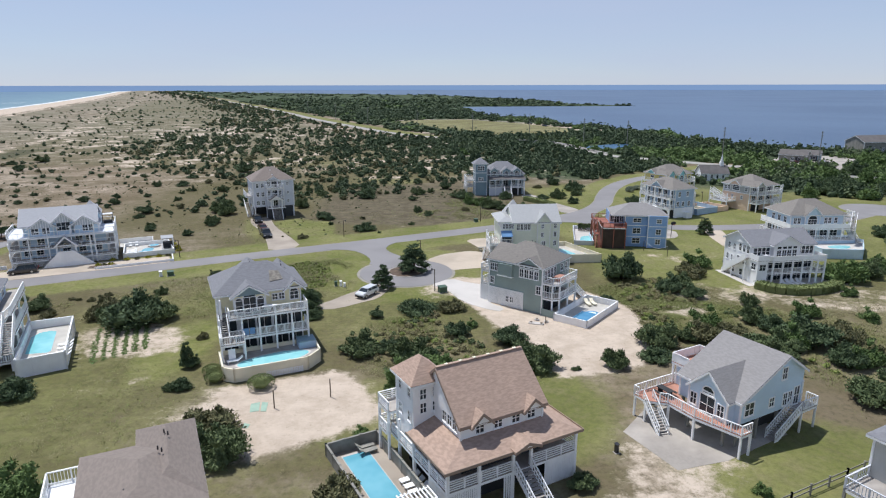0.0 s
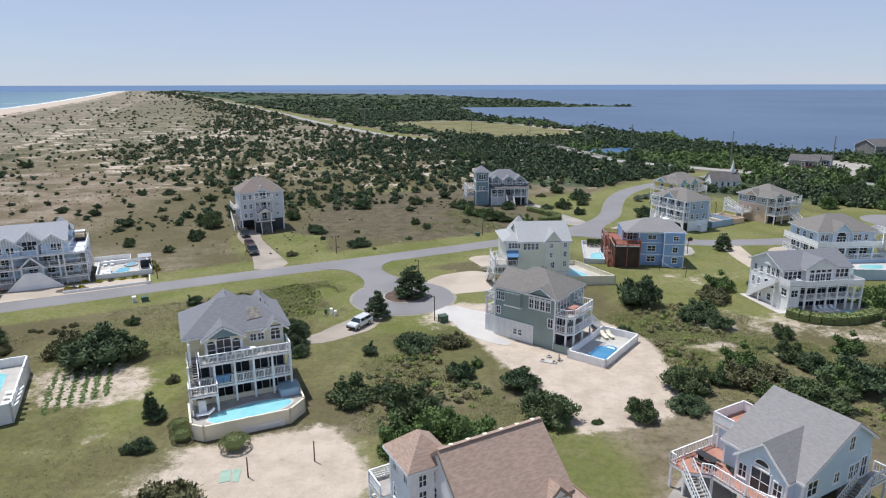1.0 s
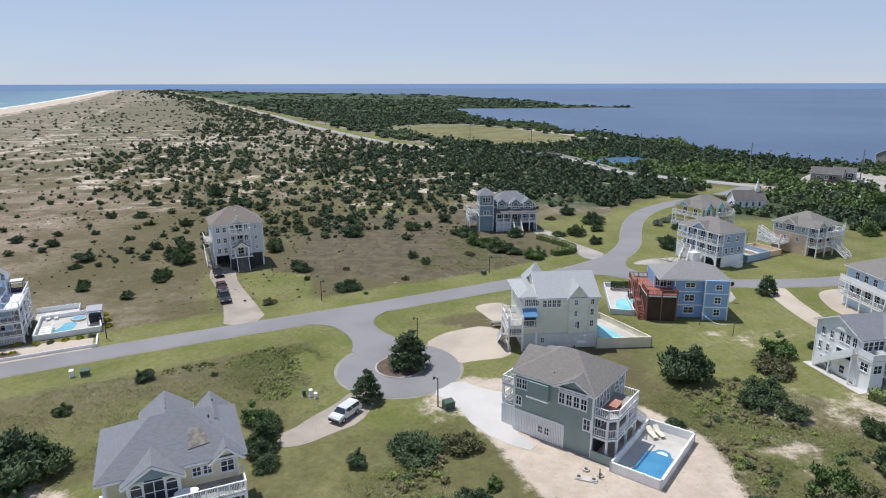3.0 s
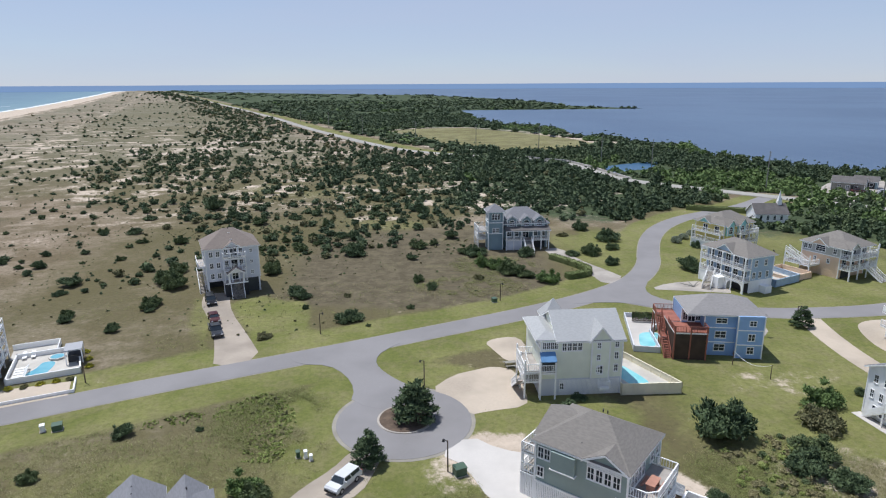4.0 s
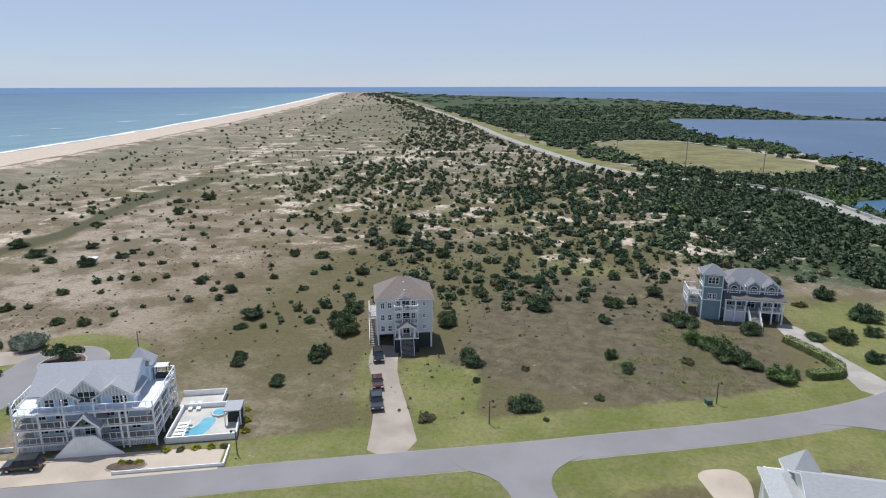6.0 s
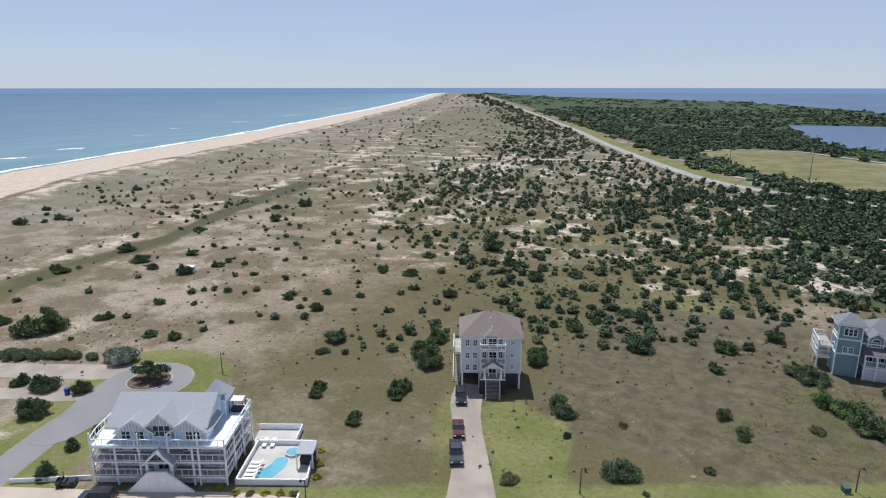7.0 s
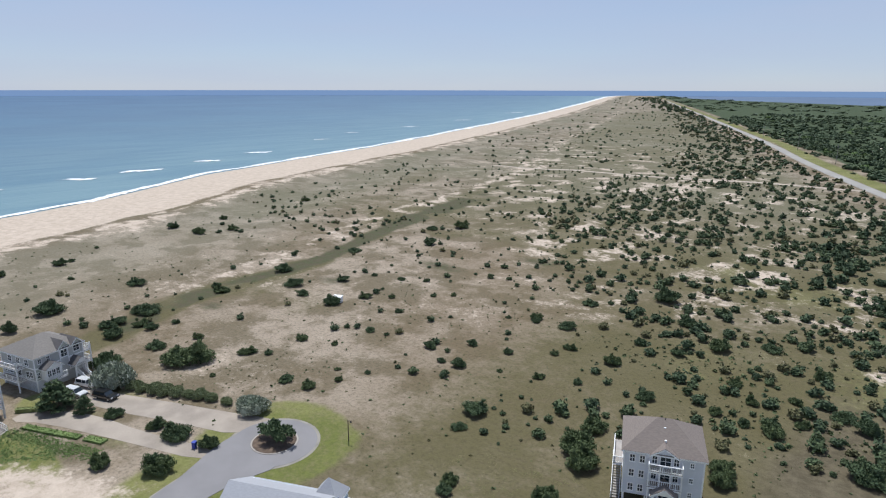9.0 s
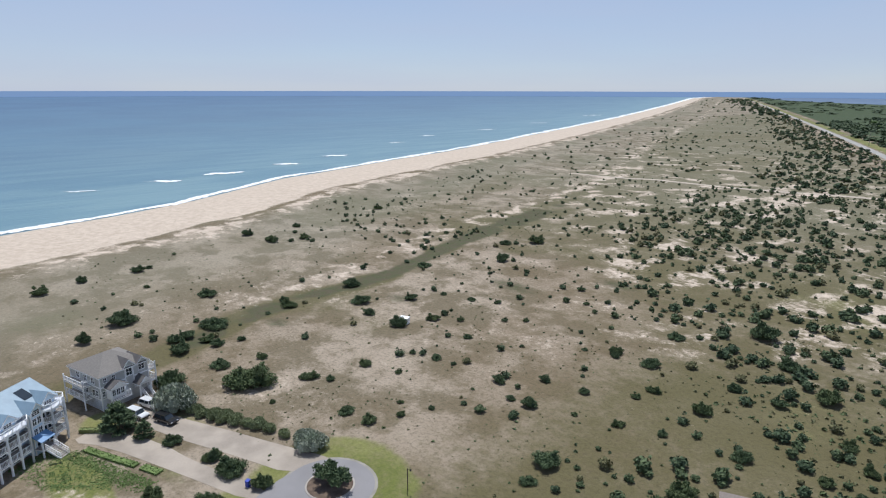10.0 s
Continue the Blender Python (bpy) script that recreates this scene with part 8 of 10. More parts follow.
DUNE_SHRUBS_A = [
    (-202, 159.5, 2.8), (-179, 151.8, 3.6), (-175, 140.6, 2.4), (-154, 143, 2.2), (-142, 144, 5.3),
    (-131, 144, 0.9), (-132, 158, 1.3), (-136, 155, 2.0), (-133, 168, 1.6), (-125, 171, 1.0), (-131, 180, 1.1), (-125, 182, 1.5), (-120, 183, 0.9),
    (-184, 198, 3.1), (-168, 191, 3.3), (-159, 187, 2.1), (-147, 188, 3.0), (-144, 198, 1.9), (-129, 196, 1.4), (-139, 203, 1.2), (-161, 204, 2.0),
    (-158, 214, 1.3), (-186, 230, 2.4), (-149, 217, 1.3), (-131, 212, 1.2), (-127, 216, 1.0), (-142, 221, 1.3), (-133, 249, 1.6), (-173, 256, 3.3),
    (-182, 286, 3.2), (-238.4, 134.2, 2.2), (-234.5, 122.2, 2.6), (-244, 156, 1.6), (-193.8, 133.6, 4.2), (-175.8, 143.6, 2.6), (-170.4, 146.5, 1.8),
    (-164.9, 152.9, 1.2), (-152.1, 152.2, 1.4), (-179.6, 174, 2.6), (-185.1, 175.2, 1.8), (-165.6, 147.2, 2.0), (-167.8, 139.3, 3.0), (-242, 152, 2.6),
]
DUNE_SHRUBS_B = [
    (-188, 274, 2.4), (-253, 206, 3.3), (-267, 202, 2.6), (-248, 218, 2.3), (-269, 226, 2.2), (-275, 256, 1.7), (-278, 277, 2.7), (-118, 153, 1.7),
    (-112, 154, 1.6), (-110, 160, 1.0), (-114, 163, 0.9), (-108, 166, 0.9), (-107, 184, 1.7), (-100, 180, 1.2), (-96, 181, 1.8), (-101, 192, 1.4),
    (-88, 185, 0.9), (-92, 194, 1.4), (-81, 168, 2.8), (-80, 162, 1.5), (-77, 171, 0.7), (-80, 188, 1.3), (-84, 200, 1.1), (-98, 214, 1.4),
    (-105, 212, 0.8), (-90, 216, 2.4), (-94, 235, 2.2), (-90, 239, 1.2), (-70, 147, 1.6), (-59, 142, 1.3), (-57, 152, 1.1), (-58, 156, 2.2),
]
DUNE_SHRUBS_C = [
    (-58, 166, 2.9), (-62, 177, 2.8), (-71, 180, 1.1), (-72, 204, 2.3), (-73, 191, 1.3), (-60, 194, 1.9), (-79, 252, 4.0), (-57, 227, 3.3),
    (-72, 218, 1.8), (-40, 176, 2.2), (-38, 196, 2.1), (-44, 205, 1.5), (-35, 202, 1.5), (-30, 210, 2.2), (-26, 207, 2.3), (-32, 199, 1.2),
    (-24, 191, 3.5), (-18, 199, 1.1), (-8, 198, 2.4), (-9, 187, 1.4), (-30, 159, 2.2), (-48, 234, 2.1), (-36, 226, 2.2), (-8, 237, 3.0),
    (-20, 226, 1.4), (-68, 237, 2.4), (-49, 211, 1.7), (-63, 218, 1.9), (-38, 211, 1.5), (-48, 197, 1.8), (-83, 205, 1.5), (-43, 196, 1.4),
]
FIELD_SHRUBS = [
    (-58, 154, 2.4), (-71, 149, 1.8), (-60, 144, 1.4), (-32, 139, 1.5), (-19, 147, 2.4), (-15, 144, 0.5), (-8, 153, 1.1), (-7, 170, 1.7),
    (-4, 166, 1.5), (-24, 192, 2.6), (-32, 162, 2.1), (-28, 153, 0.9), (-21, 160, 0.9), (-39, 198, 2.0), (-41, 179, 2.3), (-61, 170, 4.0),
    (-99, 216, 1.8), (-10, 189, 1.0), (-4, 201, 1.8), (-8, 201, 1.5), (-4, 164, 1.1), (6.1, 171.3, 1.4),
]
FIELD_SHRUBS_EAST = [
    (18.6, 190.2, 2.9), (6.6, 190.4, 2.9), (13.8, 175.4, 2.6), (9.9, 180.4, 2.2), (3.6, 192.6, 2.0), (13.4, 174.6, 3.0), (16.4, 172.6, 2.4), (35.2, 191.4, 3.0), (37.8, 181.8, 2.4), (30.4, 190.2, 1.8), (31.6, 210, 1.6), (38, 217.6, 2.8), (0.8, 208.6, 2.6), (21, 213, 1.6), (54.2, 177.4, 3.2), (63.8, 197.4, 2.0), (43.2, 205.6, 3.6), (-41, 109, 1.4), (-32, 110, 0.6), (-47, 100, 1.5), (42, 196, 2.3),
]
YARD_SHRUBS_A = [
    (-45, 87, 5.6), (-47.6, 88.2, 4.2), (-51, 90, 3.4), (-42, 88, 3.2), (-63, 92, 2.3), (-31, 72, 1.2), (-30, 66, 1.4), (-31, 66, 1.1), (-33, 81, 1.1),
    (-21, 91, 2.2), (-21, 96, 1.9), (-11, 76, 3.0), (-10, 89, 1.5), (2, 82, 2.4), (1, 92, 2.6), (-5, 74, 2.7), (-7, 77, 1.9),
    (-4, 91, 3.0), (11, 72, 3.2), (9, 79, 2.9), (16, 71, 0.6), (21, 72, 2.4), (27, 74, 2.1), (32, 108, 4.8), (26, 96, 1.2),
    (38, 101, 2.8), (45, 110, 3.3), (41, 98, 2.5), (55, 118, 1.2),
]
YARD_SHRUBS_B = [
    (48, 94, 1.7), (36, 80, 3.4), (45, 87, 2.6), (49, 79, 4.4), (50, 72, 3.0), (47, 63, 3.4), 
    (45, 77, 3.0), (54, 80, 3.2), (-23.6, 57.4, 3.2), (-21.0, 52.6, 3.2), (-9, 46, 2.8), (12, 48, 1.6), (27, 47, 0.9), (-8, 56, 1.1),
    (-48, 64, 2.5), (-36, 47, 2.7), (40, 103, 2.6), (40, 82, 2.6), (46, 84, 2.3), (52, 72, 2.5), (55, 73, 2.6)
]
YARD_SHRUBS_C = [
    (-1, 69.4, 3.0), (-5.1, 66.5, 2.6), (2.6, 67.1, 2.9), (5.7, 66.2, 2.4), (-4, 73.4, 3.4), (47.9, 115.2, 3.0), (36.8, 83.7, 2.8), (28.4, 78.7, 2.9), (42, 75.3, 4.4), (-22.8, 97.7, 2.2), (-19.5, 88.7, 1.7), (33, 80, 2.1), (54, 89, 2.5), (-6, 66, 1.0), (37, 77, 1.6), (-2, 74, 1.8), (4, 85, 1.2),
]
CUL_SHRUBS = [(-153.4, 131.4, 3.0), (-120, 127, 1.6), (-114, 128, 2.4), (-107, 130, 2.0), (-106.6, 121.6, 2.6), (-129, 124, 1.5),
              (-115, 116, 2.3), (-186, 123, 2.4)]
DRIVE_SHRUBS = [(-137.2, 131.0, 1.3), (-135.0, 131.6, 1.2), (-132.8, 133.0, 1.4), (-130.4, 133.8, 1.2), (-128.4, 135.2, 1.4), (-126.2, 136.4, 1.2), (-123.8, 137.6, 1.3), (-121.6, 138.6, 1.2), (-118.2, 139.8, 1.1), (-132.4, 135.2, 1.0), (-125.4, 138.4, 1.0)]
SILVER_SHRUBS = [(-141, 128.6, 4.3), (-111.6, 141.4, 3.0), (-114.2, 141.6, 2.2), (60.4, 202, 1.6), (63.9, 206.1, 1.6), (67.6, 210.3, 1.5)]
MIXES = ((DUNE_SHRUBS_A, KINDS, 0.85), (DUNE_SHRUBS_B, KINDS, 0.9), (DUNE_SHRUBS_C, KINDS, 1.0), (FIELD_SHRUBS + FIELD_SHRUBS_EAST, KINDS + DRY_KINDS[:1], 0.95),
         (YARD_SHRUBS_A, KINDS + DRY_KINDS[:1], 0.95), (YARD_SHRUBS_B + YARD_SHRUBS_C, KINDS[5:] + LIGHT_KINDS + KINDS[:1] + DRY_KINDS[:1], 1.0), (CUL_SHRUBS, KINDS, 1.25))
for spots, kinds, tall in MIXES:
    for i, (x, y, r) in enumerate(spots):
        plant(kinds[(i * 5 + int(x)) % len(kinds)], x, y, r, None, tall)
for i, (x, y, r) in enumerate(DRIVE_SHRUBS):
    plant(PALE_KINDS[i % 2], x, y, r * 1.3, None, 1.25)
for i, (x, y, r) in enumerate(((10.2, 179.6, 2.6), (7.4, 181.6, 2.4), (20.6, 168.8, 2.7), (12.4, 180.6, 2.0), (22.4, 170.4, 1.8))):
    plant(LIGHT_KINDS[i % 2], x, y, r)
for i, (x, y, r) in enumerate(((70.5, 106.5, 4.2), (62.6, 87.2, 1.8), (76.5, 109.4, 3.2), (81, 112, 3.8), (66.4, 98.4, 1.6))):
    plant((LIGHT_KINDS + KINDS[5:6])[i % 3], x, y, r)
for i, (x, y, r) in enumerate(((-60.2, 97.0, 0.7), (-58.9, 96.7, 0.6), (-56.7, 96.5, 0.9), (-56.4, 98.4, 0.5), (-55.3, 99.0, 0.8), (-59.3, 89.1, 1.6))):
    plant(DRY_KINDS[i % 2], x, y, r)
for x, y, r in SILVER_SHRUBS:
    plant(SILVER_KIND, x, y, r, None, 1.3)
plant(PINE, -5.6, 112.4, 3.0, 20, 0.95)
plant(PINE, -10.4, 102.6, 2.1, 80)
plant(PINE, -20.6, 92.4, 1.7, 40, 0.8)
plant(PINE, 14.0, 112.4, 1.7, 60, 0.75)
plant(PINE, 60.6, 142.6, 1.9, 15, 0.9)
plant(PINE, -31.5, 71.9, 1.0, 15, 1.6)
plant(KINDS[1], 16.4, 117.0, 1.1)
plant(DRY_KINDS[0], 9.4, 124.6, 0.6)
for x, y, r in ((-140, 118, 3.2), (-134.5, 120.8, 1.8), (-115.2, 127.6, 1.5), (-119.4, 127.3, 1.2), (-107.2, 121.2, 1.7), (-91.8, 118.0, 1.1), (-88.4, 112.0, 1.3), (-92.6, 122.4, 0.8)):
    plant(PINE, x, y, r, None, 0.85)
plant(FLAT_PINE, -100.2, 138.6, 3.4, 10)
for x, y, r in ((-26.7, 68.0, 1.15), (-27.8, 70.0, 1.1), (-20.9, 66.4, 1.5)):
    plant(ROUND_KIND, x, y, r, 24, 0.95)
for x, y in ((-135.8, 106.5), (-135.5, 107.8), (-135.8, 109.2), (-136.1, 110.0), (-136.5, 110.7), (-137.0, 111.4), (-135.6, 107.1)):
    plant(PALE_KINDS[1], x, y, 0.32)
for u, v in ((19.5, -2.6), (21.4, -2.7), (23.4, -2.5), (25.4, -2.6), (27.2, -2.6), (17.0, -1.4), (15.6, -4.9), (14.6, -4.8), (16.8, -5.0), (29.4, 1.0), (29.2, 4.0), (28.6, 7.4)):
    plant(FLOWER_KIND if int(u) % 3 else DRY_KINDS[1], *at(-81.6, 114.6, 25.5, u, v), 0.75)
for i, (x, y, r) in enumerate(((142, 232, 5), (150, 222, 4.5), (128, 205, 4), (136, 214, 5), (120, 196, 4), (158, 240, 5.5), (168, 250, 5), (112, 190, 3.6), (150, 205, 5), (165, 225, 6),
                               (178, 240, 6), (140, 195, 4.6), (128, 188, 4), (186, 268, 6), (100, 140, 3.4), (98, 131, 3), (104, 122, 3.4), (92, 116, 2.8), (88, 108, 3.2))):
    plant((LIGHT_KINDS + KINDS)[i % 6], x, y, r)


def hedge(line, w, h, label, mat=None):
    """A clipped hedge along a line: an inner body covered in leaf sprays."""
    r = np.random.RandomState(len(line) * 7 + int(abs(line[0][0])))
    line = smooth_line(line, 1)
    vs, fs, k = [], [], 0
    t = thing("hedge", label, "hedge", pose(0, 0, 0))
    core = Geo()
    for (ax, ay), (bx, by) in zip(line, line[1:]):
        d = np.array([bx - ax, by - ay])
        length = np.hypot(*d)
        d = d / length
        n = int(length * (w + 2 * h) * 26)
        u, side = r.uniform(-0.2, length + 0.2, n), r.uniform(0, w + 2 * h, n)
        off = np.where(side < h, -w / 2, np.where(side > h + w, w / 2, side - h - w / 2))
        z = np.where(side < h, side, np.where(side > h + w, w + 2 * h - side, h)) + r.normal(size=n) * 0.05
        off = off + r.normal(size=n) * 0.06
        c = np.stack([ax + d[0] * u - d[1] * off, ay + d[1] * u + d[0] * off, z], 1)
        a = r.normal(size=(n, 3))
        a = a / np.linalg.norm(a, axis=1)[:, None] * 0.13
        b = np.cross(a, r.normal(size=(n, 3)))
        b = b / np.linalg.norm(b, axis=1)[:, None] * 0.09
        vs.append(np.stack([c - a, c - b, c + a, c + b], 1).reshape(-1, 3))
        fs.append(np.arange(4 * n).reshape(-1, 4) + k)
        k += 4 * n
        core.beam((ax, ay, h * 0.47), (bx, by, h * 0.47), w * 0.93, h * 0.94)
    part("body", core, mat or HEDGE, t)
    part("foliage", cloud_mesh("foliage", np.concatenate(vs), np.concatenate(fs), mat or HEDGE), None, t)


hedge([(24.6, 187), (27.6, 182.6), (30.4, 178), (31.0, 174.4), (29, 172.4), (25.2, 171)], 1.7, 1.3, "long clipped green hedge beside the driveway")
hedge([(-136.8, 112.0), (-134, 113.2), (-131.2, 114.5), (-128.5, 115.8), (-126, 117)], 1.3, 0.4, "low mounded green border along the drive", LUSH)
hedge([(-125, 117.6), (-123.2, 118.4), (-121.4, 119.2)], 1.5, 0.35, "short mounded green border by the drive", LUSH)
hedge([(-144.0, 112.6), (-142.4, 114.4), (-141.2, 116.0)], 0.8, 0.8, "short clipped hedge on the strip of lawn")
hedge([(80, 246.6), (90, 242.6), (99, 239.4)], 2.0, 1.6, "clipped dark hedge along the upper road")
hedge([at(53.8, 104.8, 10, u * 0.8, v * 0.8) for u, v in ((-0.9, -2.6), (0.2, -5.4), (3, -7.4), (8, -8.0), (13, -7.0), (16.0, -5.6))], 2.0, 1.3, "curved clipped hedge round the white house terrace")


# ---- scrub, woods and grass ----
TEMPLATES = {}


def template(level, seed):
    if (level, seed) not in TEMPLATES:
        n, size, lobes = {0: (170, 0.15, 6), 1: (92, 0.20, 5), 2: (34, 0.34, 2), 3: (12, 0.5, 1)}[level]
        TEMPLATES[level, seed] = leaf_cloud(100 + seed, bush_lobes(seed + 40, lobes, 1.15, 0.36, 0.62)[:lobes + 2], n, size, 0.0, {0: 5, 1: 4, 2: 1, 3: 0}[level], 0.95, (0.80, 1.06), 0.5 if level < 3 else 0.0)
    return TEMPLATES[level, seed]


def scatter(name, label, mat, spots, category="scrub"):
    """ONE mesh of many shrubs: x, y, z, radius, height factor, level."""
    vs, fs, k = [], [], 0
    rnd = random.Random(len(spots))
    for x, y, z, r, tall, level in spots:
        v, f = template(level, rnd.randrange(6))
        a = rnd.uniform(0, 6.283)
        c, s = math.cos(a) * r, math.sin(a) * r
        vs.append(np.stack([x + v[:, 0] * c - v[:, 1] * s, y + v[:, 0] * s + v[:, 1] * c, z + v[:, 2] * r * tall], 1))
        fs.append(f + k)
        k += len(v)
    verts, faces = np.concatenate(vs), np.concatenate(fs)
    me = bpy.data.meshes.new(name)
    tri = faces[:, 2] == faces[:, 3]
    counts = np.where(tri, 3, 4)
    loops = faces.ravel()[np.stack([np.ones(len(faces), bool)] * 3 + [~tri], 1).ravel()]
    me.vertices.add(len(verts))
    me.vertices.foreach_set("co", verts.astype(np.float32).ravel())
    me.loops.add(len(loops))
    me.loops.foreach_set("vertex_index", loops.astype(np.int32))
    me.polygons.add(len(faces))
    me.polygons.foreach_set("loop_start", np.concatenate([[0], np.cumsum(counts)[:-1]]).astype(np.int32))
    me.update(calc_edges=True)
    me.validate()
    me.materials.append(mat)
    return tagged(new(name, me), label, category, kind="stuff")


CLEAR = [(-22, 78, 13), (14, 90, 15), (18, 123, 14), (41, 134, 15), (-45, 167, 9), (18, 200, 12), (-70, 125, 22), (6, 49, 13), (30, 58, 13), (-20, 38, 12), (-60, 70, 18), (62, 112, 15),
         (79, 134, 16), (66, 168, 15), (88, 174, 14), (73, 197, 12), (101, 231, 10), (-144, 108, 13), (-150, 123, 12), (158, 287, 12), (180, 290, 10), (168, 285, 20), (225, 328, 14), (95, 352, 17), (-98, 137, 14)]


def cells(x0, x1, y0, y1, size, seed):
    r = np.random.RandomState(seed)
    gx, gy = np.meshgrid(np.arange(x0, x1, size), np.arange(y0, y1, size))
    x = (gx + r.uniform(-0.48, 0.48, gx.shape) * size).ravel()
    y = (gy + r.uniform(-0.48, 0.48, gy.shape) * size).ravel()
    return x, y, r.uniform(0, 1, x.shape), r.uniform(0, 1, x.shape)


def clear_of(x, y, pad=1.0):
    ok = np.ones(x.shape, bool)
    for cx, cy, r in CLEAR:
        ok &= np.hypot(x - cx, y - cy) > r
    for line, w in ((MAIN, 10), (BRANCH, 9), (SIDE, 9), (ROUTE, 4.8), ([(-302, 466), (-232, 485), (-180, 491), (-126, 511), (-70, 514)], 4)):
        ok &= dist_line(x, y, line) > w
    for px, py, pr in PLACED:
        ok &= np.hypot(x - px, y - py) > pr * 0.9 + pad
    return ok


def field_mask(x, y):
    return inside(x, y, FIELD, 4.0) > 0.4


SCRUB_EDGE_Y, SCRUB_EDGE_X = [100, 177, 208, 248, 319, 410, 500, 578, 753, 900, 1500, 2476, 4000], [-62, -66, -74, -100, -150, -186, -182, -196, -248, -312, -585, -1050, -1820]


def dune_scrub():
    """Thick between the highway and an edge that runs up the dunes, thin towards the beach."""
    spots = []
    for x0, x1, y0, y1, size, level, seed in ((-310, 60, 128, 250, 3.5, 0, 1), (-420, 60, 250, 350, 3.7, 1, 6), (-480, 40, 350, 520, 4.6, 1, 2), (-600, 0, 520, 860, 7.0, 2, 3),
                                              (-900, -120, 860, 1500, 10, 2, 4), (-1900, -400, 1500, 3600, 26, 2, 5)):
        x, y, p, q = cells(x0, x1, y0, y1, size, seed)
        west = along(ROUTE_BY_Y, y) - x
        d = x - along(OCEAN, y)
        e = x - np.interp(y, SCRUB_EDGE_Y, SCRUB_EDGE_X)
        clump = value_noise(x, y, 24 if y0 < 800 else 60, 61, 3)
        rich = step(-44, 40, e + 60 * (clump - 0.5))
        rich = rich * step(-12, 10, y - np.interp(x, [-75, -39, -29, -14, 8, 30], [168, 184, 192, 204, 222, 232]) + 24 * (clump - 0.5))
        near_mix = 0.35 + 1.3 * step(0.44, 0.60, value_noise(x, y, 9, 67, 2)) if y0 < 500 else 1.0
        dens = (np.where((y > 230) & (y < 900), 0.20, 0.10) + 0.80 * rich * (0.35 + 1.2 * step(0.34, 0.58, clump))) * near_mix
        dens = np.where(d < 215, dens * (0.5 + 1.2 * step(0.5, 0.7, clump)), dens) * step(92, 125, d)
        dens = np.where((y < 225) & (x > -60) & (x < 12) & (rich < 0.1), 0.025, dens)
        keep = (p < dens) & ((dune_zone(x, y) > 0.3) | (rich > 0.15)) & (west > 9) & clear_of(x, y)
        q, west, rich = q[keep], west[keep], rich[keep]
        x, y = x[keep], y[keep]
        base = np.where(rich > 0.35, 0.6 + 2.1 * q ** 1.5, 0.45 + 1.35 * q ** 1.8)
        rad = base * min(1.5, max(1.0, size / 4.4)) * (1.0 if y0 < 860 else 1.25 if y0 < 1500 else 2.6)
        z = height(x, y)
        spots += [(a, b, c - 0.05, r, 0.95 if y0 < 500 else 0.75, level if r > 0.5 else 2) for a, b, c, r in zip(x, y, z, rad)]
    rnd = random.Random(3)
    sets = [[], [], []]
    for s in spots:
        sets[0 if rnd.random() < 0.5 else 1 if rnd.random() < 0.72 else 2].append(s)
    scatter("dune_scrub", "dark cedar scrub scattered over the dunes", SCRUB_DARK, sets[0])
    scatter("dune_scrub", "mid-green myrtle scrub scattered over the dunes", SCRUB_MID, sets[1])
    scatter("dune_scrub", "dry olive scrub scattered over the dunes", DRY, sets[2])


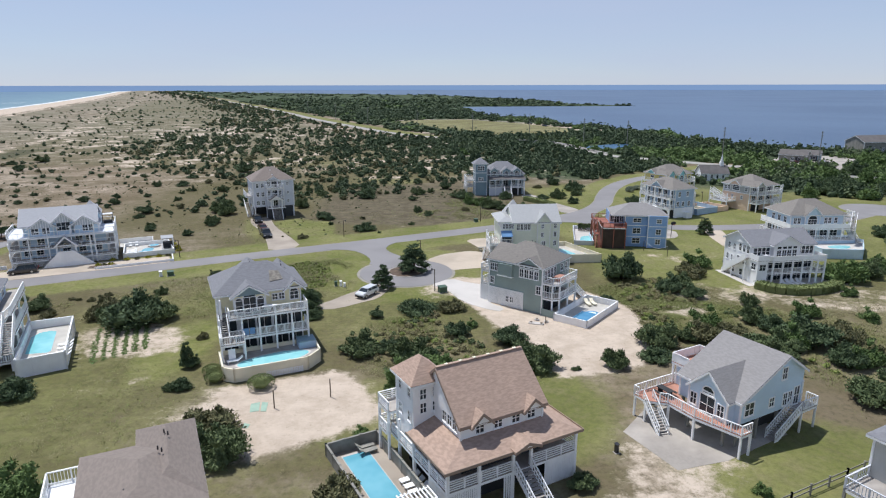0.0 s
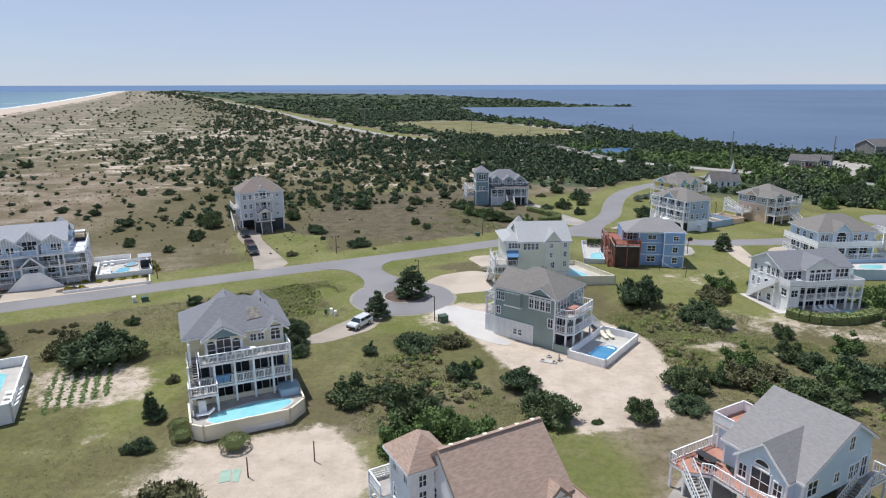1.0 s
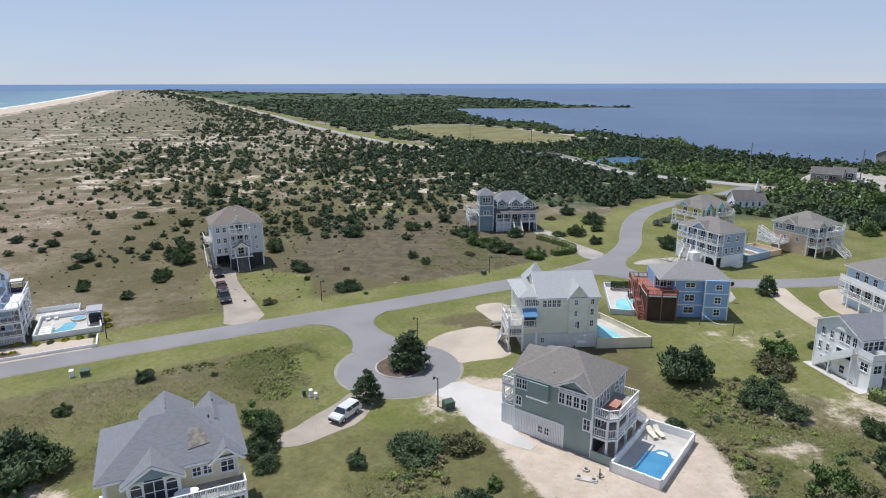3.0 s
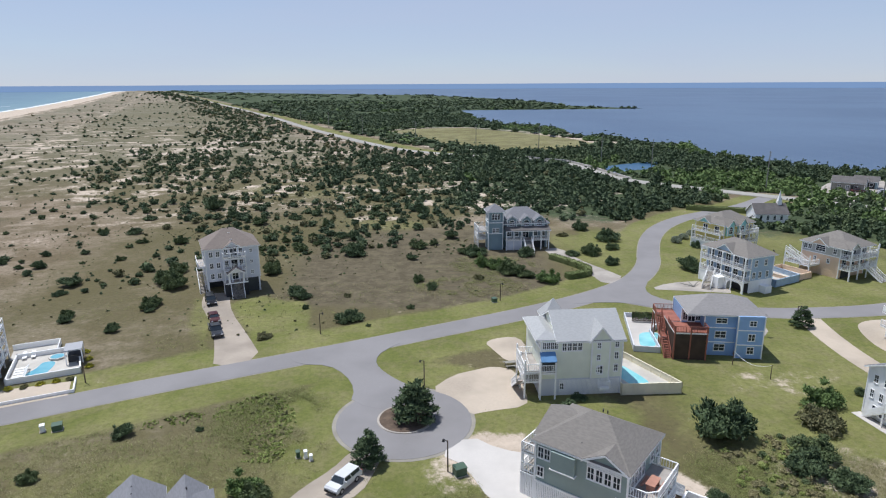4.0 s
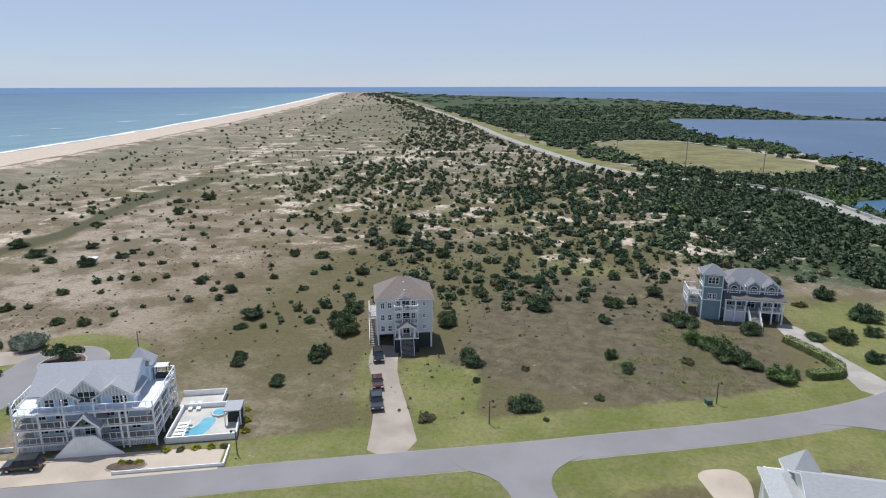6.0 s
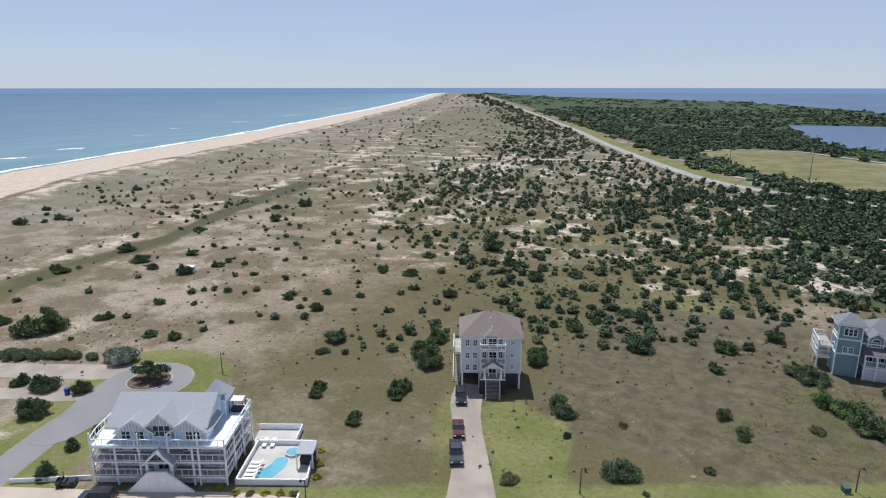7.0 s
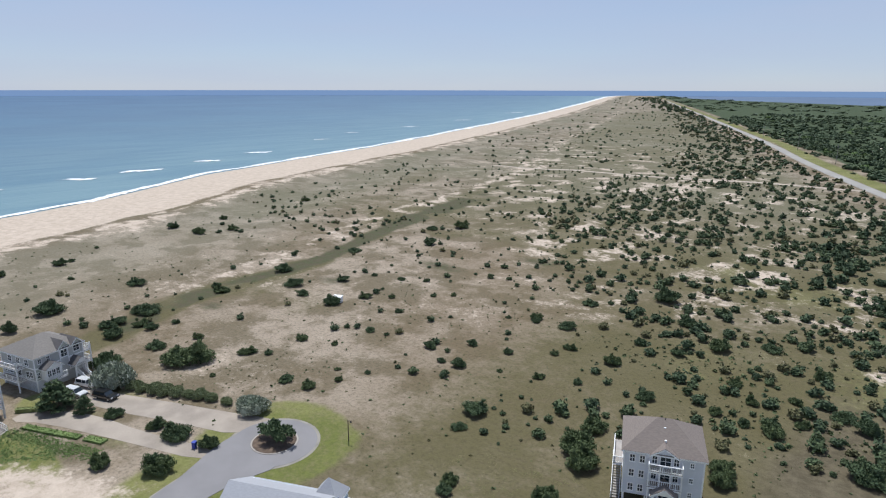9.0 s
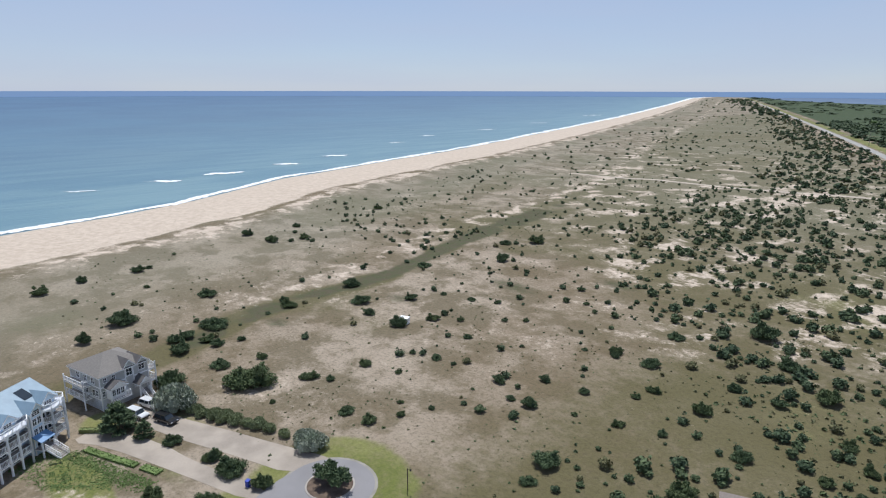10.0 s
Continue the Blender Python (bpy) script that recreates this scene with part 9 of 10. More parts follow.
def thicket():
    sets = [[], [], []]
    for x0, x1, y0, y1, size, level, seed in ((-60, 330, 165, 300, 3.5, 1, 11), (-60, 330, 300, 440, 4.3, 1, 15), (-260, 190, 430, 900, 8.0, 1, 12), (-420, 380, 900, 1700, 11, 2, 13), (-1900, 330, 1700, 4700, 27, 2, 14)):
        x, y, p, q = cells(x0, x1, y0, y1, size, seed)
        west = x - along(ROUTE_BY_Y, y)
        s = along(SOUND, y) - x
        n = value_noise(x, y, 30 if y0 < 900 else 120, 71, 3)
        if seed in (11, 15):
            edge = 236 - 0.55 * np.clip(x - 40, 0, 200) + 26 * (n - 0.5)
            edge = np.where(x < 34, 230 + 26 * (n - 0.5) + 0.45 * (34 - x), edge)
            dens = np.where(y > edge - 12, 0.9, 0.0) * (np.where(x < 8, 0.12, np.where(x < 50, 0.5, 0.85)) + np.where(x < 8, 0.75, 1.1) * step(0.34, 0.52, n))
            dens = np.where((x < 20) & (y > edge), dens * step(-85, -8, x + 0.12 * (y - 226) + 60 * (n - 0.5)), dens)
            dens = dens * np.maximum(0.40 + 0.5 * step(0.42, 0.62, value_noise(x, y, 11, 73, 2)), step(-45, 8, x)) * step(-14, 22, y - edge + 18 * (p - 0.5))
        else:
            dens = (0.35 + 0.75 * step(0.38, 0.55, n)) * step(10, 30, west) * (1 - 0.85 * step(1050, 1700, y))
        keep = (p < dens) & (s > 5) & (np.abs(west) > 5) & clear_of(x, y, 0.0) & ~field_mask(x, y)
        rad = size * (0.30 + 0.56 * q) * (1.05 if seed in (11, 15) else 0.95)
        tall = (0.95 if seed == 15 else 1.05) if seed in (11, 15) else 0.62 if seed < 13 else 0.42 if seed < 14 else 0.22
        m = value_noise(x, y, 40, 77, 2)
        for a, b, r, w in zip(x[keep], y[keep], rad[keep], m[keep] + 0.25 * (p[keep] - 0.5) - 0.06 * (seed >= 12) * (seed < 15) + 0.24 * (x[keep] > 95) * (y[keep] < 330) - 0.12 * (x[keep] < 62) * (y[keep] < 440)):
            sets[2 if w > 0.70 else 1 if w > 0.55 else 0].append((a, b, -0.1, r, tall * (0.78 + 0.5 * ((a * 7.3 + b * 3.1) % 1.0)), level))
    rnd = np.random.RandomState(29)
    u, v = rnd.uniform(0, 1, 260), rnd.uniform(3, 34, 260)
    x, y = np.concatenate([46 + 64 * u + 0.7 * v, rnd.uniform(104, 117, 40)]), np.concatenate([640 - 64 * u + 0.7 * v, rnd.uniform(502, 514, 40)])
    keep = along(SOUND, y) - x > 5
    sets[2] += [(a, b, -0.1, r, 0.75, 1) for a, b, r in zip(x[keep], y[keep], rnd.uniform(1.8, 3.8, keep.sum()))]
    scatter("woods", "dense dark evergreen woods beside the highway", SCRUB_DARK, sets[0], "woods")
    scatter("woods", "dense mid-green maritime thicket", SCRUB_MID, sets[1], "woods")
    scatter("woods", "bright green leafy thicket near the shore", BRIGHT, sets[2], "woods")


def rough_grass():
    """Tufts of uncut grass and low weeds, each of a few blades."""
    sets = [[], []]
    rnd = np.random.RandomState(8)
    zones = ((-33, 106, 19, 11, 2200), (2, 82, 13, 17, 5000), (42, 88, 19, 16, 9000), (-45, 94, 17, 7, 1200), (58, 74, 16, 14, 2600), (4, 166, 12, 7, 1500), (10, 182, 10, 9, 1500),
             (-24, 113, 7, 8, 2200), (60, 95, 18, 8, 1200), (-42, 62, 20, 12, 500), (-60, 84, 12, 8, 500), (36, 97, 12, 11, 4500), (0, 84, 72, 40, 800), (62, 76, 20, 22, 1200), (2, 74, 12, 9, 3500), (-20, 150, 52, 20, 1800))
    for cx, cy, rx, ry, n in zones:
        a, q = rnd.uniform(0, 6.283, n), np.sqrt(rnd.uniform(0, 1, n)) * rnd.uniform(0.85, 1.1, n)
        x, y = cx + rx * q * np.cos(a), cy + ry * q * np.sin(a)
        keep = clear_of(x, y, 0.2) & (value_noise(x, y, 7, 91, 2) > 0.36) & (np.hypot(x - 14, y - 88) > 14) & (np.hypot(x + 16, y - 61) > 9)
        keep &= np.hypot(x - CUL_1[0], y - CUL_1[1]) > 10.5
        for ring in PAVED + [SAGE_YARD, COURT]:
            keep &= inside(x, y, ring, 0.5) < 0.3
        w = value_noise(x, y, 9, 95, 2)
        for u, v, s in zip(x[keep], y[keep], w[keep] + rnd.uniform(-0.2, 0.2, keep.sum())):
            sets[0 if s < 0.44 else 1].append((u, v))
    for i, (mat, label) in enumerate(((STRAW, "tufts of dry uncut grass"), (BLADE, "tufts of green weeds and grass"))):
        pts = np.array(sets[i])
        n = len(pts)
        vs = []
        for b in range(12):
            a = rnd.uniform(0, 6.283, n)
            r, h = rnd.uniform(0.08, 0.42, n), rnd.uniform(0.06, 0.26, n)
            dx, dy = np.cos(a), np.sin(a)
            base = np.stack([pts[:, 0] + dx * r * 0.9 + rnd.normal(size=n) * 0.22, pts[:, 1] + dy * r * 0.9 + rnd.normal(size=n) * 0.22, np.zeros(n)], 1)
            wide = np.stack([-dy, dx, np.zeros(n)], 1) * 0.028
            tip = base + np.stack([dx * r, dy * r, h], 1)
            vs.append(np.stack([base - wide, base + wide, tip], 1).reshape(-1, 3))
        v = np.concatenate(vs)
        me = bpy.data.meshes.new("rough_grass")
        me.from_pydata(v.tolist(), [], np.arange(len(v)).reshape(-1, 3).tolist())
        me.materials.append(mat)
        tagged(new("rough_grass", me), label, "grass", kind="stuff")


def dune_tufts():
    """Small dark weeds dotted over the sand."""
    sets = [[], []]
    for x0, x1, y0, y1, size, seed in ((-330, -20, 125, 300, 3.4, 21), (-440, -40, 300, 460, 4.6, 22), (-60, 30, 125, 230, 4.0, 23), (-150, -30, 135, 225, 2.5, 24), (-80, 25, 192, 275, 2.5, 25)):
        x, y, p, q = cells(x0, x1, y0, y1, size, seed)
        d = x - along(OCEAN, y)
        n = value_noise(x, y, 18, 33, 3)
        keep = (p < 0.15 + 0.75 * step(0.42, 0.62, n)) & (d > 98) & clear_of(x, y, 0.0) & ((dune_zone(x, y) > 0.2) | (y > 128))
        for a, b, c, k in zip(x[keep], y[keep], height(x, y)[keep], q[keep]):
            sets[int(k * 10) % 2].append((a, b, c - 0.02, 0.12 + 0.24 * k ** 2 if seed == 24 else 0.2 + 0.55 * k ** 2 if seed == 25 else 0.14 + 0.36 * k ** 2.5, 0.7, 3))
    scatter("dune_tufts", "small dark weeds dotted over the dune sand", DRY, sets[0], "weeds")
    scatter("dune_tufts", "small green weeds dotted over the dune sand", MYRTLE, sets[1], "weeds")


def lush_lawn():
    """Long green grass in the bed between the two drives."""
    rnd = np.random.RandomState(12)
    ring = [(-142, 106.5), (-137, 110.8), (-128, 114.4), (-119.5, 117.8), (-117.5, 116.2), (-124, 110.5), (-129, 104), (-138, 101)]
    x, y = rnd.uniform(-142, -117, 12000), rnd.uniform(100, 118.5, 12000)
    keep = rnd.uniform(0, 1, 12000) < inside(x, y, ring, 0.8) * (0.35 + 0.65 * (dist_line(x, y, ring[:5]) < 2.4) + 0.5 * (value_noise(x, y, 5, 9, 2) > 0.5))
    scatter("lawn_grass", "long lush green grass between the drives", LUSH, [(a, b, 0, 0.10 + 0.16 * c, 0.5, 3) for a, b, c in zip(x[keep], y[keep], rnd.uniform(0, 1, keep.sum()))], "grass")


def verge_weeds():
    """Tall bright weeds and brambles at the mown edge beside the turning circle."""
    rnd = np.random.RandomState(17)
    ring = [(-27, 119.6), (-24, 118.6), (-20.6, 113), (-20.4, 103), (-25, 103), (-27, 110), (-34, 114.6), (-40, 111.6), (-41, 110), (-34, 111)]
    x, y = rnd.uniform(-42, -20, 5200), rnd.uniform(101, 120, 5200)
    near = np.clip(1 - dist_line(x, y, [(-38, 113), (-27, 118.4), (-22, 113), (-21.6, 103)]) / 6.5, 0, 1)
    keep = (rnd.uniform(0, 1, 5200) < near * 0.55) & (inside(x, y, ring, 0.6) > 0.5)
    x, y, r = x[keep], y[keep], rnd.uniform(0.10, 0.26, keep.sum()) * (0.6 + near[keep])
    pick = rnd.uniform(0, 1, keep.sum())
    for mat, label, lo, hi in ((WEED, "bright green brambles at the mown edge", 0, 0.75), (DRY, "dry weed clumps at the mown edge", 0.75, 1)):
        sel = (pick >= lo) & (pick < hi)
        scatter("weeds", label, mat, [(a, b, 0, c, 0.8, 3) for a, b, c in zip(x[sel], y[sel], r[sel])], "weeds")


def brush():
    """Tangled dry brush and low bushes in the unmown lots."""
    rnd = np.random.RandomState(23)
    sets = [[], [], []]
    for ring, n, big in (([(-9.9, 83.9), (-0.2, 91.0), (5.8, 85.2), (7.3, 77.7), (2.0, 71.4), (-6.5, 69.5), (-8.4, 74.5)], 620, 1.0),
                         ([(29.3, 105.9), (38.5, 108.0), (42.6, 98.1), (37.8, 86.9), (28.6, 82.2), (29.4, 94)], 620, 0.9),
                         ([(37.8, 86.9), (44, 95), (60, 86), (58, 70), (44, 66), (34, 72)], 260, 0.8)):
        xs, ys = [p[0] for p in ring], [p[1] for p in ring]
        x, y = rnd.uniform(min(xs), max(xs), n), rnd.uniform(min(ys), max(ys), n)
        keep = (inside(x, y, ring, 1.5) > rnd.uniform(0.1, 0.8, n)) & (value_noise(x, y, 5, 83, 2) > 0.40) & clear_of(x, y, -0.5)
        keep &= inside(x, y, SAGE_YARD, 0.5) < 0.3
        for a, b, q, w in zip(x[keep], y[keep], rnd.uniform(0, 1, keep.sum()), rnd.uniform(0, 1, keep.sum())):
            sets[0 if w < 0.66 else 1 if w < 0.82 else 2].append((a, b, -0.03, big * (0.22 + 0.75 * q ** 2.2), 0.9, 0))
    for mat, label, spots in ((BRUSH, "dry straw-coloured brush in the unmown lot", sets[0]), (MYRTLE, "low green bushes in the unmown lot", sets[1]), (WEED, "bright green bramble tangles in the unmown lot", sets[2])):
        scatter("brush", label, mat, spots, "brush")


lush_lawn()
verge_weeds()
brush()
dune_scrub()
dune_tufts()
thicket()
rough_grass()


# ---- cars ----
def car(label, paint, m, kind="suv", category="car"):
    t = thing("car", label, category, m, "parked cars")
    L, Wd, H, hood, trunk = {"suv": (4.7, 1.85, 1.7, 1.15, 0.12), "van": (4.3, 1.75, 1.5, 0.95, 0.1), "sedan": (4.5, 1.78, 1.45, 1.25, 0.75), "pickup": (5.6, 1.95, 1.8, 1.3, 2.0)}[kind]
    y0, y1, w = -L / 2, L / 2, Wd / 2
    side = [(y0, 0.35), (y0 + 0.05, 0.75), (y0 + 0.25, 0.92), (y0 + hood, 1.0), (y1 - 0.1, 1.02), (y1, 0.8), (y1, 0.38)]
    n = len(side)
    v = [(s * w * (0.94 if z > 0.9 or z < 0.4 else 1.0), y, z) for s in (-1, 1) for y, z in side]
    part("body", Geo().add(v, [tuple(range(n)), tuple(reversed(range(n, 2 * n)))] + [(i, n + i, n + (i + 1) % n, (i + 1) % n) for i in range(n)]), paint, t)
    a, b = y0 + hood, y1 - trunk - (0.05 if kind != "pickup" else 0)
    cab = [(a, 0.98), (a + 0.62, H - 0.06), (b - 0.28, H - 0.06), (b, 1.0)]
    v = [(s * w * (0.90 if z < 1.2 else 0.76), y, z) for s in (-1, 1) for y, z in cab]
    g = part("glasshouse", Geo().add(v, [(0, 1, 2, 3), (7, 6, 5, 4), (0, 4, 5, 1), (1, 5, 6, 2), (2, 6, 7, 3)]), GLASS, t, "dark tinted car windows")
    part("roof", Geo().box(-w * 0.77, a + 0.55, H - 0.08, w * 0.77, b - 0.22, H), paint, t)
    for s in (-1, 1):
        for y in (a + 0.3, (a + b) / 2, b - 0.14):
            part("pillar", Geo().beam((s * w * 0.91, y, 1.0), (s * w * 0.775, y + (0.32 if y < 0 else -0.1), H - 0.04), 0.07, 0.09), paint, g)
    if kind == "pickup":
        part("bed", Geo().box(-w * 0.82, b + 0.1, 0.98, w * 0.82, y1 - 0.14, 1.035), RUBBER, t)
        for s in (-1, 1):
            part("bed_side", Geo().box(s * w * 0.9 - 0.06, b, 1.0, s * w * 0.9 + 0.06, y1 - 0.05, 1.2), paint, t)
    for s in (-1, 1):
        for y in (y0 + 0.85, y1 - 0.95):
            wh = part("wheel", Geo().tube((s * (w - 0.2), y, 0.34), (s * (w + 0.01), y, 0.34), 0.34, 0.34, 16), RUBBER, t)
            part("rim", Geo().tube((s * (w - 0.02), y, 0.34), (s * (w + 0.025), y, 0.34), 0.21, 0.19, 12), CHROME, wh)
        part("headlight", Geo().box(s * w * 0.72 - 0.2, y0 - 0.02, 0.62, s * w * 0.72 + 0.2, y0 + 0.12, 0.78), LAMP_GLASS, t)
        part("tail_light", Geo().box(s * w * 0.82 - 0.12, y1 - 0.06, 0.68, s * w * 0.82 + 0.12, y1 + 0.02, 0.95), RED_TAIL, t)
        part("mirror", Geo().box(s * (w + 0.02) - 0.1, a + 0.45, 1.02, s * (w + 0.02) + 0.1, a + 0.58, 1.18), paint, t)
    part("bumper", Geo().box(-w * 0.9, y0 - 0.06, 0.36, w * 0.9, y0 + 0.05, 0.56), RUBBER, t)
    return t


car("black sport utility car parked at the top of the drive", PAINT_BLACK, pose(-47.2, 156.6, 0.05, 0, 0, 26))
car("dark red car parked on the concrete drive", PAINT_RED, pose(-43.2, 147.0, 0.05, 0, 0, 27), "sedan")
car("dark grey pickup truck parked on the concrete drive", PAINT_GREY, pose(-40.9, 141.2, 0.05, 0, 0, 27), "pickup")
car("white minivan parked beside the turning circle", PAINT_WHITE, pose(-12.6, 98.8, 0.06, 0, 0, -31), "van")
car("black sport utility car parked on the sandy forecourt", PAINT_BLACK, pose(-77.6, 111.8, 0.08, 0, 0, -64))
car("white sport utility car parked at the pale grey house", PAINT_WHITE, pose(-145.4, 125.2, 0.05, 0, 0, 112))
car("white car parked at the pale grey house", PAINT_WHITE, pose(-143.0, 122.2, 0.05, 0, 0, 112), "suv")
car("black sport utility car parked on the drive", PAINT_BLACK, pose(-137.4, 125.6, 0.05, 0, 0, 112))
for i, (x, y, p, l) in enumerate(((160, 268, PAINT_WHITE, "white van in the boathouse parking lot"), (166, 275, PAINT_WHITE, "white car in the boathouse parking lot"), (158, 278, PAINT_RED, "red car by the boathouse"))):
    car(l, p, pose(x, y, 0.07, 0, 0, 40 * i), "van" if i == 0 else "sedan")
for i, (x, y) in enumerate(((84.9, 533.0), (76.8, 565.0), (101.1, 534.5))):
    car("dark car parked on the sandy track by the sound", (PAINT_GREY, PAINT_BLACK, PAINT_RED)[i], pose(x, y, 0.1, 0, 0, 40 + 30 * i))
sheet("driveway", [(-9.0, 104.6), (-10.4, 107.4), (-12.8, 105.0), (-14.4, 101.6), (-16.8, 98.6), (-18.4, 95.8), (-21.2, 94.0), (-19.0, 92.2), (-16.4, 92.6), (-13.2, 95.4), (-10.6, 97.4), (-9.5, 101.4)], 0.052, DRIVE, "pale concrete drive from the turning circle", "driveway", 1)


# ---- street furniture ----
def street_lamp(x, y, h, turn):
    t = thing("street_lamp", "dark timber lamp post with a hooded lantern on the verge", "street lamp", pose(x, y, 0, 0, 0, turn), "lamp posts")
    part("post", Geo().tube((0, 0, -0.05), (0, 0, h), 0.09, 0.07), POLE_WOOD, t)
    part("arm", Geo().beam((0, 0, h - 0.15), (0.55, 0, h + 0.02), 0.06, 0.06), LAMP_BLACK, t)
    part("lantern", Geo().tube((0.55, 0, h - 0.28), (0.55, 0, h + 0.02), 0.17, 0.08, 8), LAMP_BLACK, t)


for x, y, h, a in ((-53.3, 123, 3.6, 200), (-22.8, 140.5, 3.8, 30), (9.4, 156.8, 3.6, 30), (59.7, 142.7, 3.8, 0), (-4.6, 121.4, 3.9, 170), (-1.5, 101.1, 3.9, 150), (75, 180.2, 3.6, 90), (-91.2, 146.6, 3.9, 20)):
    street_lamp(x, y, h, a)


def utility_pole(x, y, h, turn):
    t = thing("utility_pole", "tall grey utility pole beside the highway", "utility pole", pose(x, y, 0, 0, 0, turn), "highway poles")
    part("pole", Geo().tube((0, 0, -0.3), (0, 0, h), 0.24, 0.14, 8), GREY_WOOD, t)
    for k in (0.7, 2.0, 3.3):
        part("crossarm", Geo().beam((-1.0, 0, h - k), (1.0, 0, h - k), 0.1, 0.12), GREY_WOOD, t)
        for s in (-0.9, 0.9):
            part("insulator", Geo().tube((s, 0, h - k), (s, 0, h - k + 0.3), 0.06, 0.05, 6), CHROME, t)


for x, y in ((-110, 655), (-66, 560), (-20, 492), (21, 456), (58, 428), (80, 362), (97, 335), (125, 283), (153, 257), (172, 236), (-160, 760), (-228, 900)):
    utility_pole(x, y, 15.5, 30)


def cabinet(x, y, w, d, h, mat, label, turn=25):
    t = thing("utility_box", label, "utility box", pose(x, y, 0, 0, 0, turn), "utility boxes")
    part("base", Geo().box(-w / 2 - 0.1, -d / 2 - 0.1, 0, w / 2 + 0.1, d / 2 + 0.1, 0.08), CONCRETE, t)
    part("case", Geo().box(-w / 2, -d / 2, 0.08, w / 2, d / 2, h), mat, t)
    part("lid", Geo().slab([(-w / 2 - 0.04, -d / 2 - 0.04, h + 0.04), (w / 2 + 0.04, -d / 2 - 0.04, h + 0.04), (w / 2 + 0.04, d / 2 + 0.04, h + 0.12), (-w / 2 - 0.04, d / 2 + 0.04, h + 0.12)], 0.07), mat, t)


cabinet(-51.4, 109.9, 0.5, 0.5, 0.9, WHITE, "small white utility box on the verge")
cabinet(-49.8, 110.3, 1.1, 0.9, 0.8, GREEN_BOX, "dark green transformer box on the verge")
cabinet(-18.6, 104.0, 0.4, 0.4, 0.8, GREEN_BOX, "small green utility box on the lawn")
cabinet(-17.7, 103.9, 0.35, 0.35, 0.9, WHITE, "small white utility box on the lawn")
cabinet(-17.0, 103.4, 0.3, 0.3, 0.7, WHITE, "small white meter box on the lawn")
cabinet(-0.2, 100.6, 1.3, 1.0, 1.0, GREEN_BOX, "green transformer box beside the lamp post")
cabinet(8.2, 156.2, 0.9, 0.8, 0.8, GREEN_BOX, "green utility box beside the road")
cabinet(-108.6, 128.4, 0.6, 0.6, 1.1, PLASTIC_BLUE, "blue wheeled bin beside the drive")
cabinet(16.2, 53.2, 0.3, 0.3, 0.9, LAMP_BLACK, "dark mailbox post beside the slab")


def picnic_table(x, y, z, turn):
    t = thing("picnic_table", "weathered wooden picnic table on the forecourt", "table", pose(x, y, z, 0, 0, turn))
    part("tabletop", Geo().box(-0.9, -0.4, 0.72, 0.9, 0.4, 0.78), GREY_WOOD, t)
    for s in (-0.75, 0.75):
        part("bench", Geo().box(-0.9, s - 0.14, 0.42, 0.9, s + 0.14, 0.47), GREY_WOOD, t)
        part("leg", Geo().beam((s * 0.8, -0.75, 0), (s * 0.8, 0.25, 0.74), 0.06, 0.1).beam((s * 0.8, 0.75, 0), (s * 0.8, -0.25, 0.74), 0.06, 0.1), GREY_WOOD, t)


picnic_table(8.2, 127.4, 0.05, 10)
for x, y, h in ((-18.2, 61.7, 2.1), (-12.6, 64.2, 2.2)):
    t = thing("volleyball_post", "slim timber volleyball post in the sand", "post", pose(x, y, 0), "volleyball posts")
    part("pole", Geo().tube((0, 0, 0), (0, 0, h), 0.07, 0.06), POLE_WOOD, t)
    part("hook", Geo().tube((0, 0, h), (0.1, 0, h + 0.05), 0.02, 0.02, 6), CHROME, t)


def basketball_hoop(x, y, turn):
    t = thing("basketball_hoop", "black basketball hoop on a slim pole beside the apron", "basketball hoop", pose(x, y, 0.04, 0, 0, turn))
    part("pole", Geo().tube((0, 0, 0), (0, 0, 3.3), 0.07, 0.06), LAMP_BLACK, t)
    part("bracket", Geo().beam((0, 0, 3.1), (0, -0.6, 3.3), 0.06, 0.08), LAMP_BLACK, t)
    part("backboard", Geo().prism([(0.62 * math.cos(math.pi * i / 8), 0.42 * math.sin(math.pi * i / 8)) for i in range(16)], -0.03, 0.03), LAMP_BLACK, t, m=pose(0, -0.62, 3.4, 90, 0, 0))
    part("rim", Geo().tube((0, -0.88, 3.05), (0, -0.88, 3.07), 0.23, 0.23, 12), RED_TAIL, t)


basketball_hoop(51.6, 139.2, 10)
net = thing("volleyball_net", "two slim timber poles with a sagging rope across the lawn", "net", pose(0, 0, 0))
for x, y in ((41.8, 127.6), (45.0, 122.6)):
    part("pole", Geo().tube((x, y, 0), (x, y, 2.3), 0.07, 0.05), POLE_WOOD, net)
rope = [Vector((41.8 + 3.2 * k / 8, 127.6 - 5.0 * k / 8, 2.2 - 1.0 * math.sin(math.pi * k / 8))) for k in range(9)]
for p, q in zip(rope, rope[1:]):
    part("rope", Geo().beam(p, q, 0.05, 0.05), WHITE, net)


def rail_fence(line, label):
    t = thing("fence", label, "fence", pose(0, 0, 0))
    for (ax, ay), (bx, by) in zip(line, line[1:]):
        n = max(1, round(math.hypot(bx - ax, by - ay) / 2.2))
        for i in range(n + 1):
            x, y = ax + (bx - ax) * i / n, ay + (by - ay) * i / n
            part("post", Geo().box(x - 0.07, y - 0.07, 0, x + 0.07, y + 0.07, 1.1), GREY_WOOD, t)
        for z in (0.45, 0.9):
            part("rail", Geo().beam((ax, ay, z), (bx, by, z), 0.05, 0.12), GREY_WOOD, t)


rail_fence([(22, 42.6), (28.6, 45.8), (35.3, 49.1), (44, 53.4)], "weathered split-rail fence along the lawn")


